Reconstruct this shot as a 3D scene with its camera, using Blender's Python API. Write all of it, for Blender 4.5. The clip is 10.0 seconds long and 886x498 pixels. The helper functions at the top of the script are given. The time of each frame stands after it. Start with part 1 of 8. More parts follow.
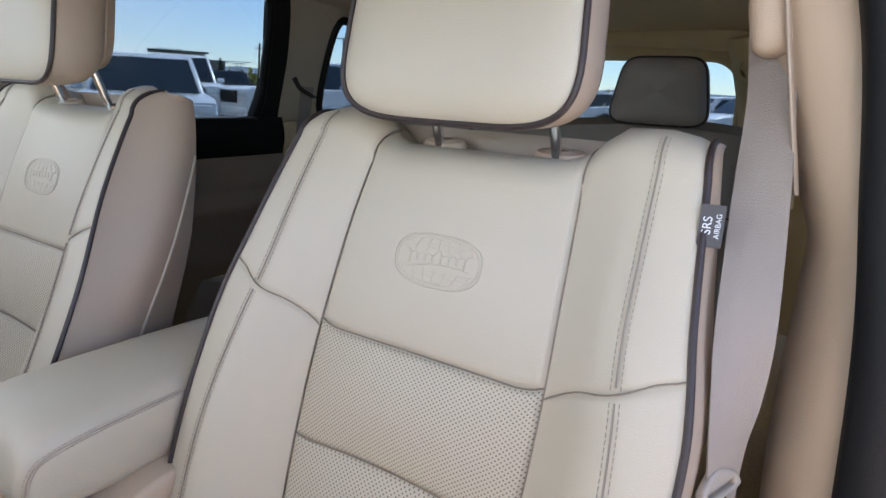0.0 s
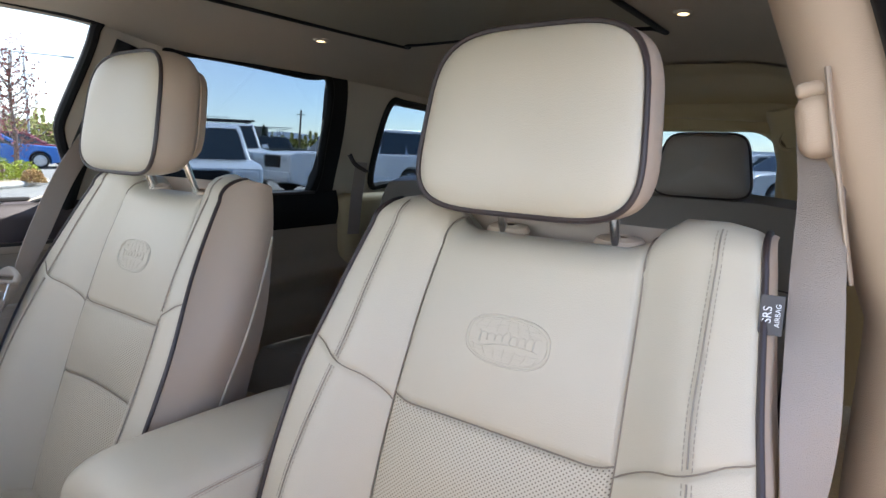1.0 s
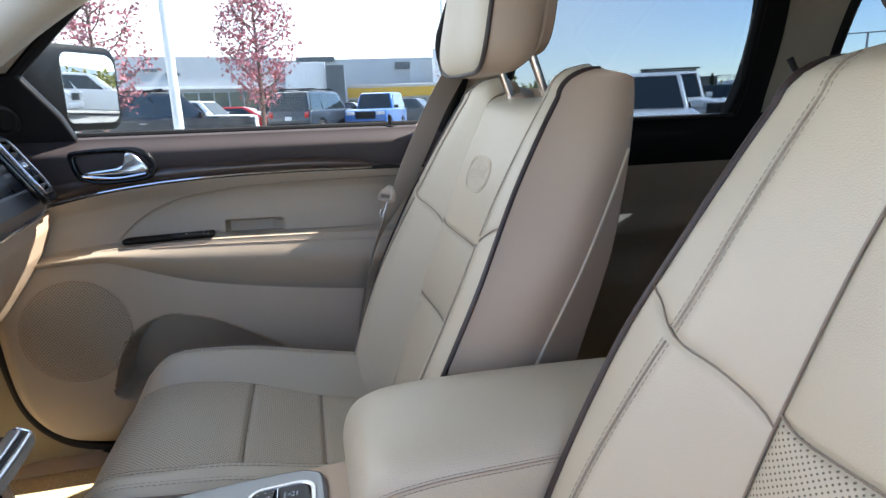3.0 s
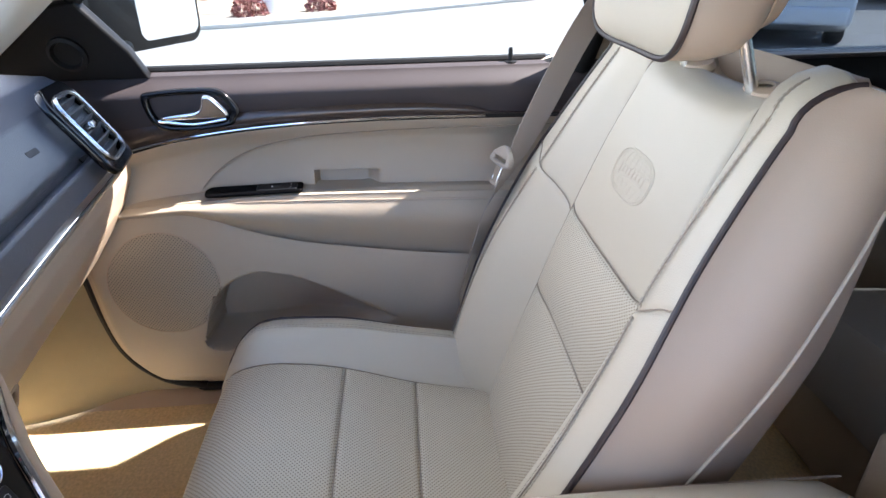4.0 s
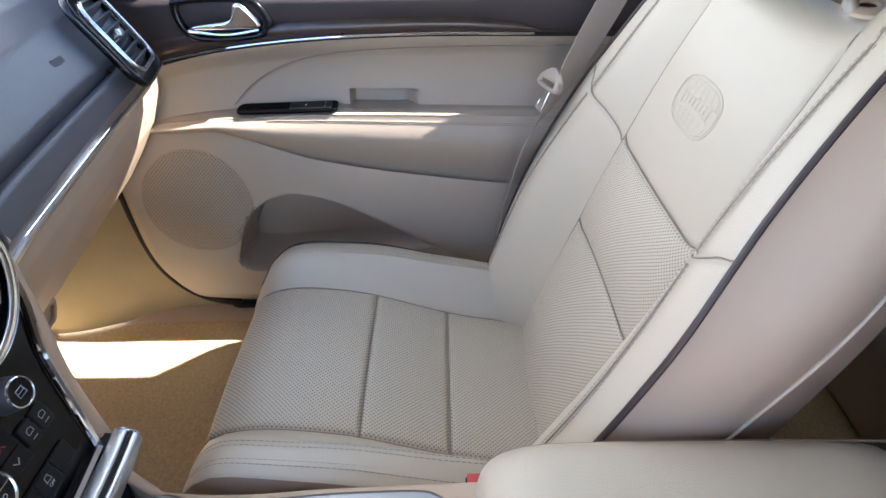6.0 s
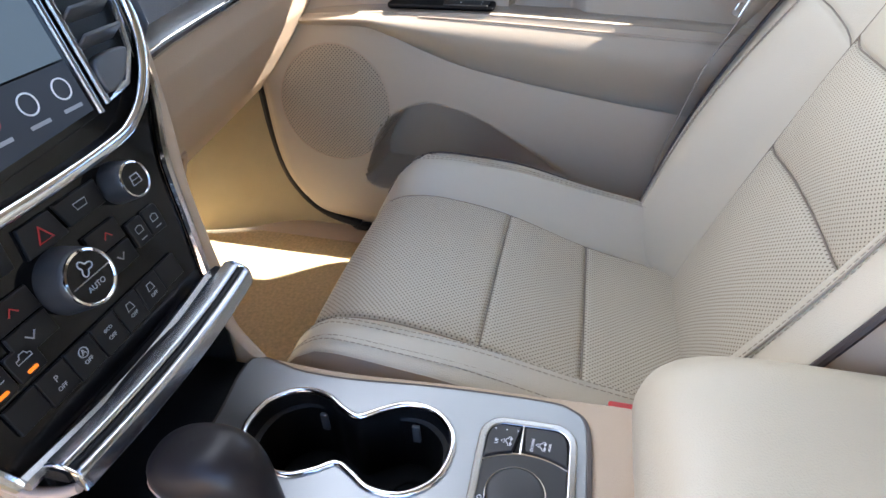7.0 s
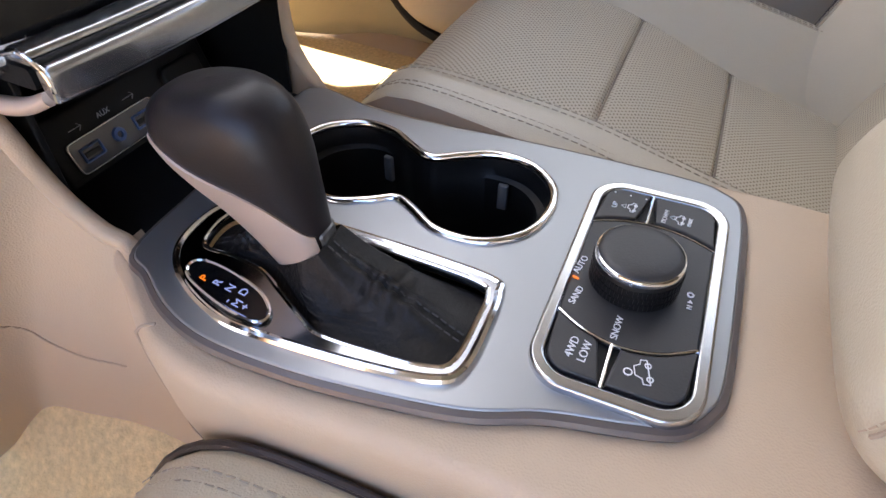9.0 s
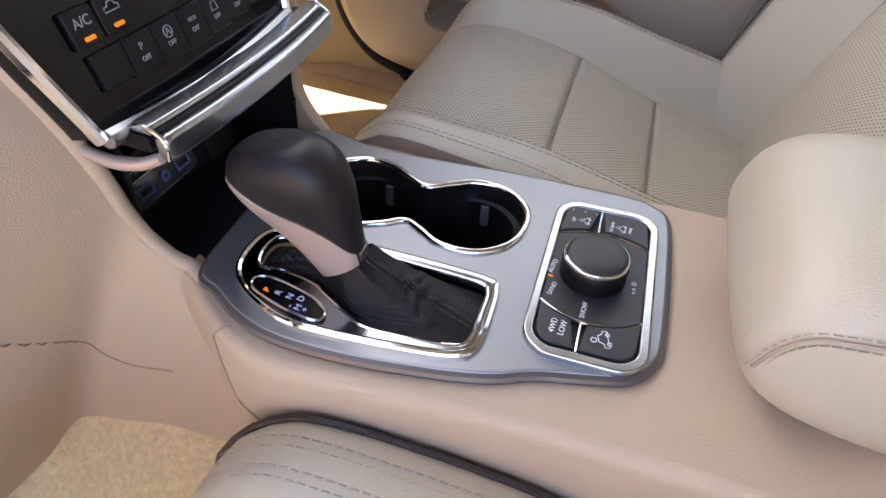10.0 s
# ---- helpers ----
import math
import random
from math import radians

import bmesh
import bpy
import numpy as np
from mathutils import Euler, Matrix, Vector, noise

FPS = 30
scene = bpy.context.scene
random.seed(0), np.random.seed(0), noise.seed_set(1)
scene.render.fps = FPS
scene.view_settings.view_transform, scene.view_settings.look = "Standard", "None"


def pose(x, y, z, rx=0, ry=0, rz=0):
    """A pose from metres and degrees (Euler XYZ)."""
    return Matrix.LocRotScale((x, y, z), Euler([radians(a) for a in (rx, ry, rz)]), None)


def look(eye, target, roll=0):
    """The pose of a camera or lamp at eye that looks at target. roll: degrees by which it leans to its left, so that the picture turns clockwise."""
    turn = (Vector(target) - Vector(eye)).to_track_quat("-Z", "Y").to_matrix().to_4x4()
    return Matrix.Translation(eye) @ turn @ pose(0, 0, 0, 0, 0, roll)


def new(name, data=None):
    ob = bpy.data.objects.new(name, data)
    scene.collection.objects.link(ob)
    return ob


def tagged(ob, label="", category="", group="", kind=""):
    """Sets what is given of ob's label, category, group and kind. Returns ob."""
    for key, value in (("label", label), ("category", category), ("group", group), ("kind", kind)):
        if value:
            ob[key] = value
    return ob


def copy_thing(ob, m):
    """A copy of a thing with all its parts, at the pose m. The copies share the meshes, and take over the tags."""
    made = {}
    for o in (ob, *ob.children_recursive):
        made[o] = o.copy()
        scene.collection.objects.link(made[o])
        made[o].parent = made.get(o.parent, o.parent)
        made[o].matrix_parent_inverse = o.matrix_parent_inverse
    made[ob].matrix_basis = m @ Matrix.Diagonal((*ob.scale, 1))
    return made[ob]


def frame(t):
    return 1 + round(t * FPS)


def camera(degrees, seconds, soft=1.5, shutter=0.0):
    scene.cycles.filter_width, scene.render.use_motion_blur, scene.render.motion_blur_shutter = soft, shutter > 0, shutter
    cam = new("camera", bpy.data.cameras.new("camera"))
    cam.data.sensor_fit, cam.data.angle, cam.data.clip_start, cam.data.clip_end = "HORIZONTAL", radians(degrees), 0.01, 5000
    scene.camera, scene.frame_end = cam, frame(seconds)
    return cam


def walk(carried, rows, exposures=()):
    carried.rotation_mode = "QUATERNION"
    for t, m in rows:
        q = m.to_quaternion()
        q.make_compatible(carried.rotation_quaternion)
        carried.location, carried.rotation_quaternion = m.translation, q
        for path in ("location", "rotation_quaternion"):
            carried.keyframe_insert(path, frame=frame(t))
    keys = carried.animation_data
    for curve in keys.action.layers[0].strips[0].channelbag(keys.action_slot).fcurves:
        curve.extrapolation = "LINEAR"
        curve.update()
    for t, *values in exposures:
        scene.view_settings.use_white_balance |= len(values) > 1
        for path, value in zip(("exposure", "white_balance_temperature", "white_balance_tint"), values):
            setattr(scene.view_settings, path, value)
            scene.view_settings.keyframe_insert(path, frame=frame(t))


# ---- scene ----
cam = camera(73.9, 10.0)
PATH = [
    (0, (0.713, 0.248, 1.365), (-0.313, 1.885, 0.851), 2.9),
    (0.5, (0.715, 0.202, 1.399), (-0.41, 1.804, 0.99), 1.8),
    (1, (0.704, 0.183, 1.404), (-0.448, 1.785, 1.078), 2.0),
    (1.5, (0.707, 0.185, 1.409), (-0.46, 1.785, 1.133), 1.7),
    (2, (0.723, 0.191, 1.406), (-0.537, 1.716, 1.11), 1.7),
    (2.5, (0.708, 0.294, 1.33), (-0.963, 1.321, 0.939), 2.5),
    (3, (0.535, 0.441, 1.305), (-1.358, 0.878, 0.832), -1.9),
    (3.2, (0.452, 0.458, 1.349), (-1.46, 0.738, 0.832), -2.7),
    (4.3, (0.266, 0.429, 1.457), (-1.447, 0.539, 0.43), -0.3),
    (4.5, (0.256, 0.432, 1.454), (-1.434, 0.528, 0.39), -0.0),
    (5, (0.239, 0.435, 1.45), (-1.42, 0.515, 0.335), -0.1),
    (6.5, (0.252, 0.42, 1.428), (-1.379, 0.298, 0.276), -0.8),
    (7, (0.238, 0.385, 1.284), (-1.36, 0.027, 0.135), -0.0),
    (7.5, (0.234, 0.372, 1.161), (-1.239, -0.121, -0.098), 2.5),
    (8, (0.224, 0.368, 1.108), (-1.151, -0.181, -0.236), 3.3),
    (8.5, (0.227, 0.366, 1.108), (-1.104, -0.176, -0.283), 3.5),
    (9, (0.224, 0.365, 1.107), (-1.108, -0.139, -0.297), 4.3),
    (9.5, (0.229, 0.359, 1.112), (-1.136, -0.088, -0.28), 5.4),
    (10, (0.304, 0.35, 1.17), (-1.121, 0.009, -0.19), 6.8),
]
walk(cam, [(t, look(eye, target, roll)) for t, eye, target, roll in PATH], [(0, 2.23, 6300, 12.5), (1.0, 2.31, 6300, 12.5), (2.0, 2.33, 6330, 12), (2.5, 2.22, 6380, 11), (3.0, 2.31, 6430, 11), (3.2, 2.42, 6330, 12), (4.4, 3.0, 6230, 15), (5.2, 3.0, 6230, 15), (6.5, 3.07, 6280, 14), (7.0, 3.13, 6330, 13), (7.7, 3.03, 6950, 18), (9.0, 2.95, 7050, 18), (10, 2.89, 7000, 18)])

# ---- daylight ----
SUN_WAY = Vector((0.081, -0.90, -1.0)).normalized()
world = bpy.data.worlds.new("sky")
scene.world = world
world.use_nodes = True
wn, wl = world.node_tree.nodes, world.node_tree.links
sky = wn.new("ShaderNodeTexSky")
sky.sky_type, sky.sun_disc = "NISHITA", False
sky.sun_elevation = math.asin(-SUN_WAY.z)
sky.sun_rotation = math.atan2(-SUN_WAY.x, -SUN_WAY.y)
sky.air_density, sky.dust_density, sky.ozone_density, sky.altitude = 1.0, 0.4, 3.0, 1200
wn["Background"].inputs[1].default_value = 0.15
# small fair-weather clouds
cloud_co, cloud_n, cloud_r, cloud_m = wn.new("ShaderNodeTexCoord"), wn.new("ShaderNodeTexNoise"), wn.new("ShaderNodeMapRange"), wn.new("ShaderNodeMix")
cloud_map = wn.new("ShaderNodeMapping")
cloud_map.inputs["Scale"].default_value = (1, 1, 3.2)
wl.new(cloud_co.outputs["Generated"], cloud_map.inputs["Vector"])
wl.new(cloud_map.outputs[0], cloud_n.inputs["Vector"])
cloud_n.inputs["Scale"].default_value, cloud_n.inputs["Detail"].default_value = 4.5, 7
cloud_r.interpolation_type = "SMOOTHSTEP"
cloud_r.inputs["From Min"].default_value, cloud_r.inputs["From Max"].default_value, cloud_r.inputs["To Max"].default_value = 0.57, 0.72, 0.8
cloud_m.data_type = "RGBA"
cloud_m.inputs[7].default_value = (7.5, 7.8, 8.2, 1)
wl.new(cloud_n.outputs[0], cloud_r.inputs["Value"])
wl.new(cloud_r.outputs[0], cloud_m.inputs[0])
wl.new(sky.outputs[0], cloud_m.inputs[6])
# White haze mixed into the front and passenger-side sky to brighten the cabin
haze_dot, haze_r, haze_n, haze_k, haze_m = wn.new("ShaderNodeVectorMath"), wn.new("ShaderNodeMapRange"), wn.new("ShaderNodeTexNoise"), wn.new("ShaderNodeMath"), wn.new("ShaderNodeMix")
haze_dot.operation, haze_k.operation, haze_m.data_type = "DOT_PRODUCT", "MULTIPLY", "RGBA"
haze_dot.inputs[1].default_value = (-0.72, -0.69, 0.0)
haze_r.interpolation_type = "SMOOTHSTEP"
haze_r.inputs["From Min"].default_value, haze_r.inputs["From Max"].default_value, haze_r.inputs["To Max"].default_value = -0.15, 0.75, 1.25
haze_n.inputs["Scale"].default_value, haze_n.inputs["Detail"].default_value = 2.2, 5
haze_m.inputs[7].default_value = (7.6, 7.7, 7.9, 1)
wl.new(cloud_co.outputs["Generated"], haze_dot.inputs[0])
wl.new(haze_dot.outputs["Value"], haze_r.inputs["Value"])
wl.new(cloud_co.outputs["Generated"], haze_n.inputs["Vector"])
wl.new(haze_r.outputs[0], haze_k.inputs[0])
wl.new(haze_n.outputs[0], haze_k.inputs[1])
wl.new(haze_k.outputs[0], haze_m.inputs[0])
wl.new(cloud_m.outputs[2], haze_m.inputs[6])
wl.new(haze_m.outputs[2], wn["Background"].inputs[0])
sun = new("sun", bpy.data.lights.new("sun", "SUN"))
sun.data.energy, sun.data.angle, sun.data.color = 4.0, radians(0.53), (1.0, 0.95, 0.87)
sun.matrix_world = look((0, 0, 6), Vector((0, 0, 6)) + SUN_WAY)

# ---- materials ----
def material(name, color, rough=0.5, metal=0.0, bump=0.0, scale=200.0, vary=0.06, big=4.0, coat=0.0, spec=0.5, grain="NOISE", space="Object"):
    """A surface with fine grain relief and uneven tone at two sizes; sizes in 1/metres."""
    m = bpy.data.materials.new(name)
    m.use_nodes = True
    n, l = m.node_tree.nodes, m.node_tree.links
    b = n["Principled BSDF"]
    b.inputs["Metallic"].default_value, b.inputs["Roughness"].default_value = metal, rough
    b.inputs["Coat Weight"].default_value, b.inputs["Coat Roughness"].default_value = coat, 0.08
    b.inputs["Specular IOR Level"].default_value = spec
    co = n.new("ShaderNodeTexCoord")
    big_n = n.new("ShaderNodeTexNoise")
    big_n.inputs["Scale"].default_value, big_n.inputs["Detail"].default_value = big, 6.0
    l.new(co.outputs[space], big_n.inputs["Vector"])
    mix = n.new("ShaderNodeMix")
    mix.data_type = "RGBA"
    mix.inputs[6].default_value = (*[c * (1 - vary) for c in color], 1)
    mix.inputs[7].default_value = (*[min(1, c * (1 + vary)) for c in color], 1)
    l.new(big_n.outputs[0], mix.inputs[0])
    l.new(mix.outputs[2], b.inputs["Base Color"])
    if bump:
        if grain == "VORONOI":
            g = n.new("ShaderNodeTexVoronoi")
            g.feature = "SMOOTH_F1"
            g.inputs["Smoothness"].default_value = 0.6
        else:
            g = n.new("ShaderNodeTexNoise")
            g.inputs["Detail"].default_value = 3.0
        g.inputs["Scale"].default_value = scale
        l.new(co.outputs[space], g.inputs["Vector"])
        bp = n.new("ShaderNodeBump")
        bp.inputs["Strength"].default_value, bp.inputs["Distance"].default_value = bump, 0.0012
        l.new(g.outputs[0], bp.inputs["Height"])
        l.new(bp.outputs[0], b.inputs["Normal"])
        rg = n.new("ShaderNodeMapRange")
        rg.inputs["To Min"].default_value, rg.inputs["To Max"].default_value = max(0.02, rough - 0.06), min(1, rough + 0.06)
        l.new(big_n.outputs[0], rg.inputs["Value"])
        l.new(rg.outputs[0], b.inputs["Roughness"])
    return m


def perforated(name, color, rough, pitch=0.0042):
    """Leather with staggered rows of pinholes, laid out by the UV map in metres."""
    m = material(name, color, rough, bump=0.12, scale=900, vary=0.05, big=6, grain="VORONOI")
    n, l = m.node_tree.nodes, m.node_tree.links
    b = n["Principled BSDF"]
    uv = n.new("ShaderNodeTexCoord")
    rot = n.new("ShaderNodeMapping")
    rot.inputs["Rotation"].default_value = (0, 0, radians(45))
    rot.inputs["Scale"].default_value = (1 / pitch, 1 / pitch, 1)
    l.new(uv.outputs["UV"], rot.inputs["Vector"])
    fr = n.new("ShaderNodeVectorMath")
    fr.operation = "FRACTION"
    l.new(rot.outputs[0], fr.inputs[0])
    sub = n.new("ShaderNodeVectorMath")
    sub.operation = "SUBTRACT"
    sub.inputs[1].default_value = (0.5, 0.5, 0)
    l.new(fr.outputs[0], sub.inputs[0])
    flat = n.new("ShaderNodeVectorMath")
    flat.operation = "MULTIPLY"
    flat.inputs[1].default_value = (1, 1, 0)
    l.new(sub.outputs[0], flat.inputs[0])
    ln = n.new("ShaderNodeVectorMath")
    ln.operation = "LENGTH"
    l.new(flat.outputs[0], ln.inputs[0])
    hole = n.new("ShaderNodeMapRange")
    hole.interpolation_type = "SMOOTHSTEP"
    hole.inputs["From Min"].default_value, hole.inputs["From Max"].default_value = 0.14, 0.29
    l.new(ln.outputs["Value"], hole.inputs["Value"])
    old = b.inputs["Base Color"].links[0].from_socket
    mix = n.new("ShaderNodeMix")
    mix.data_type = "RGBA"
    mix.inputs[6].default_value = (color[0] * 0.25, color[1] * 0.22, color[2] * 0.20, 1)
    l.new(hole.outputs[0], mix.inputs[0])
    l.new(old, mix.inputs[7])
    l.new(mix.outputs[2], b.inputs["Base Color"])
    bp = n.new("ShaderNodeBump")
    bp.inputs["Strength"].default_value, bp.inputs["Distance"].default_value = 0.25, 0.0010
    l.new(hole.outputs[0], bp.inputs["Height"])
    l.new(b.inputs["Normal"].links[0].from_socket, bp.inputs["Normal"])
    l.new(bp.outputs[0], b.inputs["Normal"])
    return m


def glass(name, tint, gloss=1.0):
    """A thin pane: tinted see-through with mirror-like gloss by Fresnel."""
    m = bpy.data.materials.new(name)
    m.use_nodes = True
    n, l = m.node_tree.nodes, m.node_tree.links
    n.remove(n["Principled BSDF"])
    tr, gl, mx, lw, pw, ma = (n.new("ShaderNode" + k) for k in ("BsdfTransparent", "BsdfGlossy", "MixShader", "LayerWeight", "Math", "Math"))
    tr.inputs[0].default_value = (*tint, 1)
    gl.inputs["Roughness"].default_value = 0.01
    lw.inputs["Blend"].default_value = 0.5
    pw.operation, ma.operation = "POWER", "MULTIPLY_ADD"
    pw.inputs[1].default_value = 5.0
    ma.inputs[1].default_value, ma.inputs[2].default_value = 0.85, 0.035
    l.new(lw.outputs["Facing"], pw.inputs[0])
    l.new(pw.outputs[0], ma.inputs[0])
    l.new(ma.outputs[0], mx.inputs[0])
    l.new(tr.outputs[0], mx.inputs[1])
    l.new(gl.outputs[0], mx.inputs[2])
    l.new(mx.outputs[0], n["Material Output"].inputs[0])
    return m


def glow(name, color, strength):
    m = bpy.data.materials.new(name)
    m.use_nodes = True
    b = m.node_tree.nodes["Principled BSDF"]
    b.inputs["Base Color"].default_value = (*[c * 0.06 for c in color], 1)
    b.inputs["Emission Color"].default_value = (*color, 1)
    b.inputs["Emission Strength"].default_value = strength
    return m


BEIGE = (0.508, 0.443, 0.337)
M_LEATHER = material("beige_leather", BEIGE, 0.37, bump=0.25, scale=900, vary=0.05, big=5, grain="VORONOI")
M_PERF = perforated("perforated_beige_leather", BEIGE, 0.5)
M_TAUPE = material("taupe_leather_side", (0.40, 0.308, 0.232), 0.48, bump=0.12, scale=1100, vary=0.05, grain="VORONOI")
M_PIPING = material("dark_brown_piping", (0.035, 0.022, 0.02), 0.45, bump=0.2, scale=900)
M_SEAM = material("brown_seam_thread", (0.25, 0.20, 0.155), 0.7)
M_SEAMSOFT = material("soft_taupe_seam", (0.27, 0.225, 0.175), 0.6)
M_STITCH = material("tan_thread", (0.34, 0.29, 0.23), 0.8, bump=0.3, scale=2500)
M_DARKSTITCH = material("black_thread", (0.05, 0.045, 0.045), 0.8, bump=0.3, scale=2500)
M_BEIGEPLASTIC = material("grained_beige_plastic", (0.515, 0.388, 0.275), 0.5, bump=0.22, scale=900, vary=0.05, grain="VORONOI")
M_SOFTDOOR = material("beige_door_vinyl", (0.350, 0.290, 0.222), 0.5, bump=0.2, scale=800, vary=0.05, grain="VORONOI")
M_FABRICLINER = material("taupe_headliner_cloth", (0.549, 0.482, 0.384), 0.9, bump=0.5, scale=1200, vary=0.07)
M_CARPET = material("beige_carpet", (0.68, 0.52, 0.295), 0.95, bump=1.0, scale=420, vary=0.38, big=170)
# Tan made richer than the other door trim, to bounce warm light inside
M_BOUNCETRIM = material("tan_bounce_door_vinyl", (0.66, 0.46, 0.29), 0.5, bump=0.2, scale=800, vary=0.05, grain="VORONOI")
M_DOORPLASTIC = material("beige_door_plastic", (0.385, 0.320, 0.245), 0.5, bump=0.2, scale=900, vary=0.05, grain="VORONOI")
M_DARKTRIM = material("dark_brown_door_trim", (0.042, 0.034, 0.035), 0.50, spec=0.3, bump=0.14, scale=900, vary=0.12, grain="VORONOI")
M_SLATE = material("dark_slate_dash_vinyl", (0.082, 0.087, 0.103), 0.32, bump=0.35, scale=700, vary=0.1, grain="VORONOI")
M_BLACK = material("black_plastic", (0.007, 0.007, 0.0075), 0.42, bump=0.2, scale=900, spec=0.22)
M_GLOSSBLACK = material("gloss_black_plastic", (0.006, 0.006, 0.007), 0.12, spec=0.35)
M_SWITCHBLACK = material("deep_black_switch_plastic", (0.002, 0.002, 0.0024), 0.25, spec=0.04)
M_RUBBER = material("black_rubber_seal", (0.008, 0.008, 0.0085), 0.6, bump=0.3, scale=500, spec=0.25)
M_CHROME = material("bright_chrome", (0.86, 0.86, 0.87), 0.07, metal=1.0, vary=0.02)
M_DARKCHROME = material("dark_chrome", (0.26, 0.27, 0.29), 0.12, metal=1.0, vary=0.03)
M_BEZEL = material("polished_silver_bezel", (0.55, 0.555, 0.57), 0.22, metal=1.0, vary=0.03)
M_POST = material("brushed_chrome_post", (0.85, 0.85, 0.86), 0.24, metal=1.0, vary=0.02)
M_SATIN = material("satin_silver_metal", (0.52, 0.535, 0.56), 0.26, metal=1.0, vary=0.03)
M_SILVERPANEL = material("brushed_silver_console_panel", (0.325, 0.338, 0.352), 0.40, metal=0.8, bump=0.06, scale=1800, vary=0.03)
M_SILVERRIM = material("taupe_metal_rim", (0.15, 0.13, 0.125), 0.4, metal=0.5, vary=0.04)
M_KNOBLEATHER = material("dark_brown_leather_knob", (0.016, 0.0125, 0.0135), 0.40, spec=0.32, bump=0.06, scale=900, vary=0.1, grain="VORONOI")
M_BOOT = material("black_leather_boot", (0.010, 0.0085, 0.0085), 0.48, spec=0.28, bump=0.5, scale=420, vary=0.15, big=30)
M_COLLAR = material("dull_grey_metal_collar", (0.16, 0.15, 0.145), 0.38, metal=0.7, vary=0.05)
M_CHAMPAGNE = material("champagne_metal_trim", (0.56, 0.43, 0.35), 0.34, metal=0.35, vary=0.04)
M_BUTTON = material("charcoal_button_plastic", (0.028, 0.028, 0.030), 0.42, bump=0.15, scale=900, vary=0.06)
M_WHITEINK = material("white_printing", (0.75, 0.76, 0.78), 0.5)
M_BELT = material("taupe_belt_webbing", (0.30, 0.25, 0.215), 0.6, bump=0.8, scale=900, vary=0.05)
M_WOOD = material("brown_wood_trim", (0.048, 0.030, 0.022), 0.3, bump=0.1, scale=150, vary=0.5, big=45, coat=0.25)
M_GLASS = glass("clear_window_glass", (0.93, 0.95, 0.94))
M_SIDEGLASS = glass("pale_green_side_glass", (0.68, 0.71, 0.71))
M_TINT = glass("tinted_privacy_glass", (0.33, 0.365, 0.39))
M_ORANGE = glow("orange_indicator", (1.0, 0.22, 0.01), 0.16)
M_BLUEGLOW = glow("blue_white_indicator", (0.36, 0.48, 1.0), 0.10)
M_FASCIA = material("piano_black_fascia", (0.004, 0.004, 0.0045), 0.10, spec=0.30)
M_KEY = material("satin_black_key", (0.010, 0.010, 0.0105), 0.36, bump=0.1, scale=900, spec=0.25)
M_GREYINK = material("pale_grey_printing", (0.34, 0.35, 0.37), 0.5)
M_LOUVRE = material("grey_louvre_plastic", (0.075, 0.077, 0.083), 0.4, bump=0.15, scale=900)
M_REDINK = material("red_printing", (0.45, 0.03, 0.03), 0.4)
M_TONGUE = material("taupe_tongue_plastic", (0.33, 0.275, 0.225), 0.45, bump=0.1, scale=900)
M_REDBTN = material("red_plastic_button", (0.5, 0.03, 0.03), 0.4)

# ---- builders ----
PLACE = {}


def thing(name, at, label, category, group="", kind=""):
    ob = new(name)
    ob.empty_display_size = 0.05
    ob.location = at
    PLACE[ob.name] = Matrix.Translation(at)
    return tagged(ob, label, category, group, kind)


def part(name, bm, mat, parent=None, label="", smooth=True, flat_angle=None):
    """Links a bmesh, built at its true place, as one mesh object under a thing or a part."""
    me = bpy.data.meshes.new(name)
    if isinstance(bm, bpy.types.Mesh):
        me = bm
        me.name = name
    else:
        bmesh.ops.recalc_face_normals(bm, faces=bm.faces[:])
        bm.to_mesh(me)
        bm.free()
    if mat:
        me.materials.clear()
        me.materials.append(mat)
    if smooth:
        me.polygons.foreach_set("use_smooth", [True] * len(me.polygons))
        me.set_sharp_from_angle(angle=radians(flat_angle or 40))
    ob = new(name, me)
    if parent:
        base = PLACE[parent.name]
        me.transform(base.inverted())
        ob.parent = parent
        PLACE[ob.name] = base
    else:
        PLACE[ob.name] = Matrix()
    if label:
        ob["label"] = label
    return ob


def subdivide(ob, levels=1):
    mod = ob.modifiers.new("round", "SUBSURF")
    mod.levels = mod.render_levels = levels
    return ob


def lerp(a, b, t):
    return a + (b - a) * t


def smooth01(t):
    t = min(1, max(0, t))
    return t * t * (3 - 2 * t)


def curve_of(points):
    """A smooth function through (key, value) pairs."""
    ks, vs = [p[0] for p in points], [p[1] for p in points]

    def f(k):
        k = min(max(k, ks[0]), ks[-1])
        i = max(0, min(len(ks) - 2, sum(1 for q in ks[1:] if q < k)))
        h = ks[i + 1] - ks[i]
        t = (k - ks[i]) / h

        def slope(j):
            a, b = max(0, j - 1), min(len(ks) - 1, j + 1)
            return (vs[b] - vs[a]) / (ks[b] - ks[a])

        m0, m1 = slope(i) * h, slope(i + 1) * h
        return (2 * t**3 - 3 * t**2 + 1) * vs[i] + (t**3 - 2 * t**2 + t) * m0 + (3 * t**2 - 2 * t**3) * vs[i + 1] + (t**3 - t**2) * m1

    return f


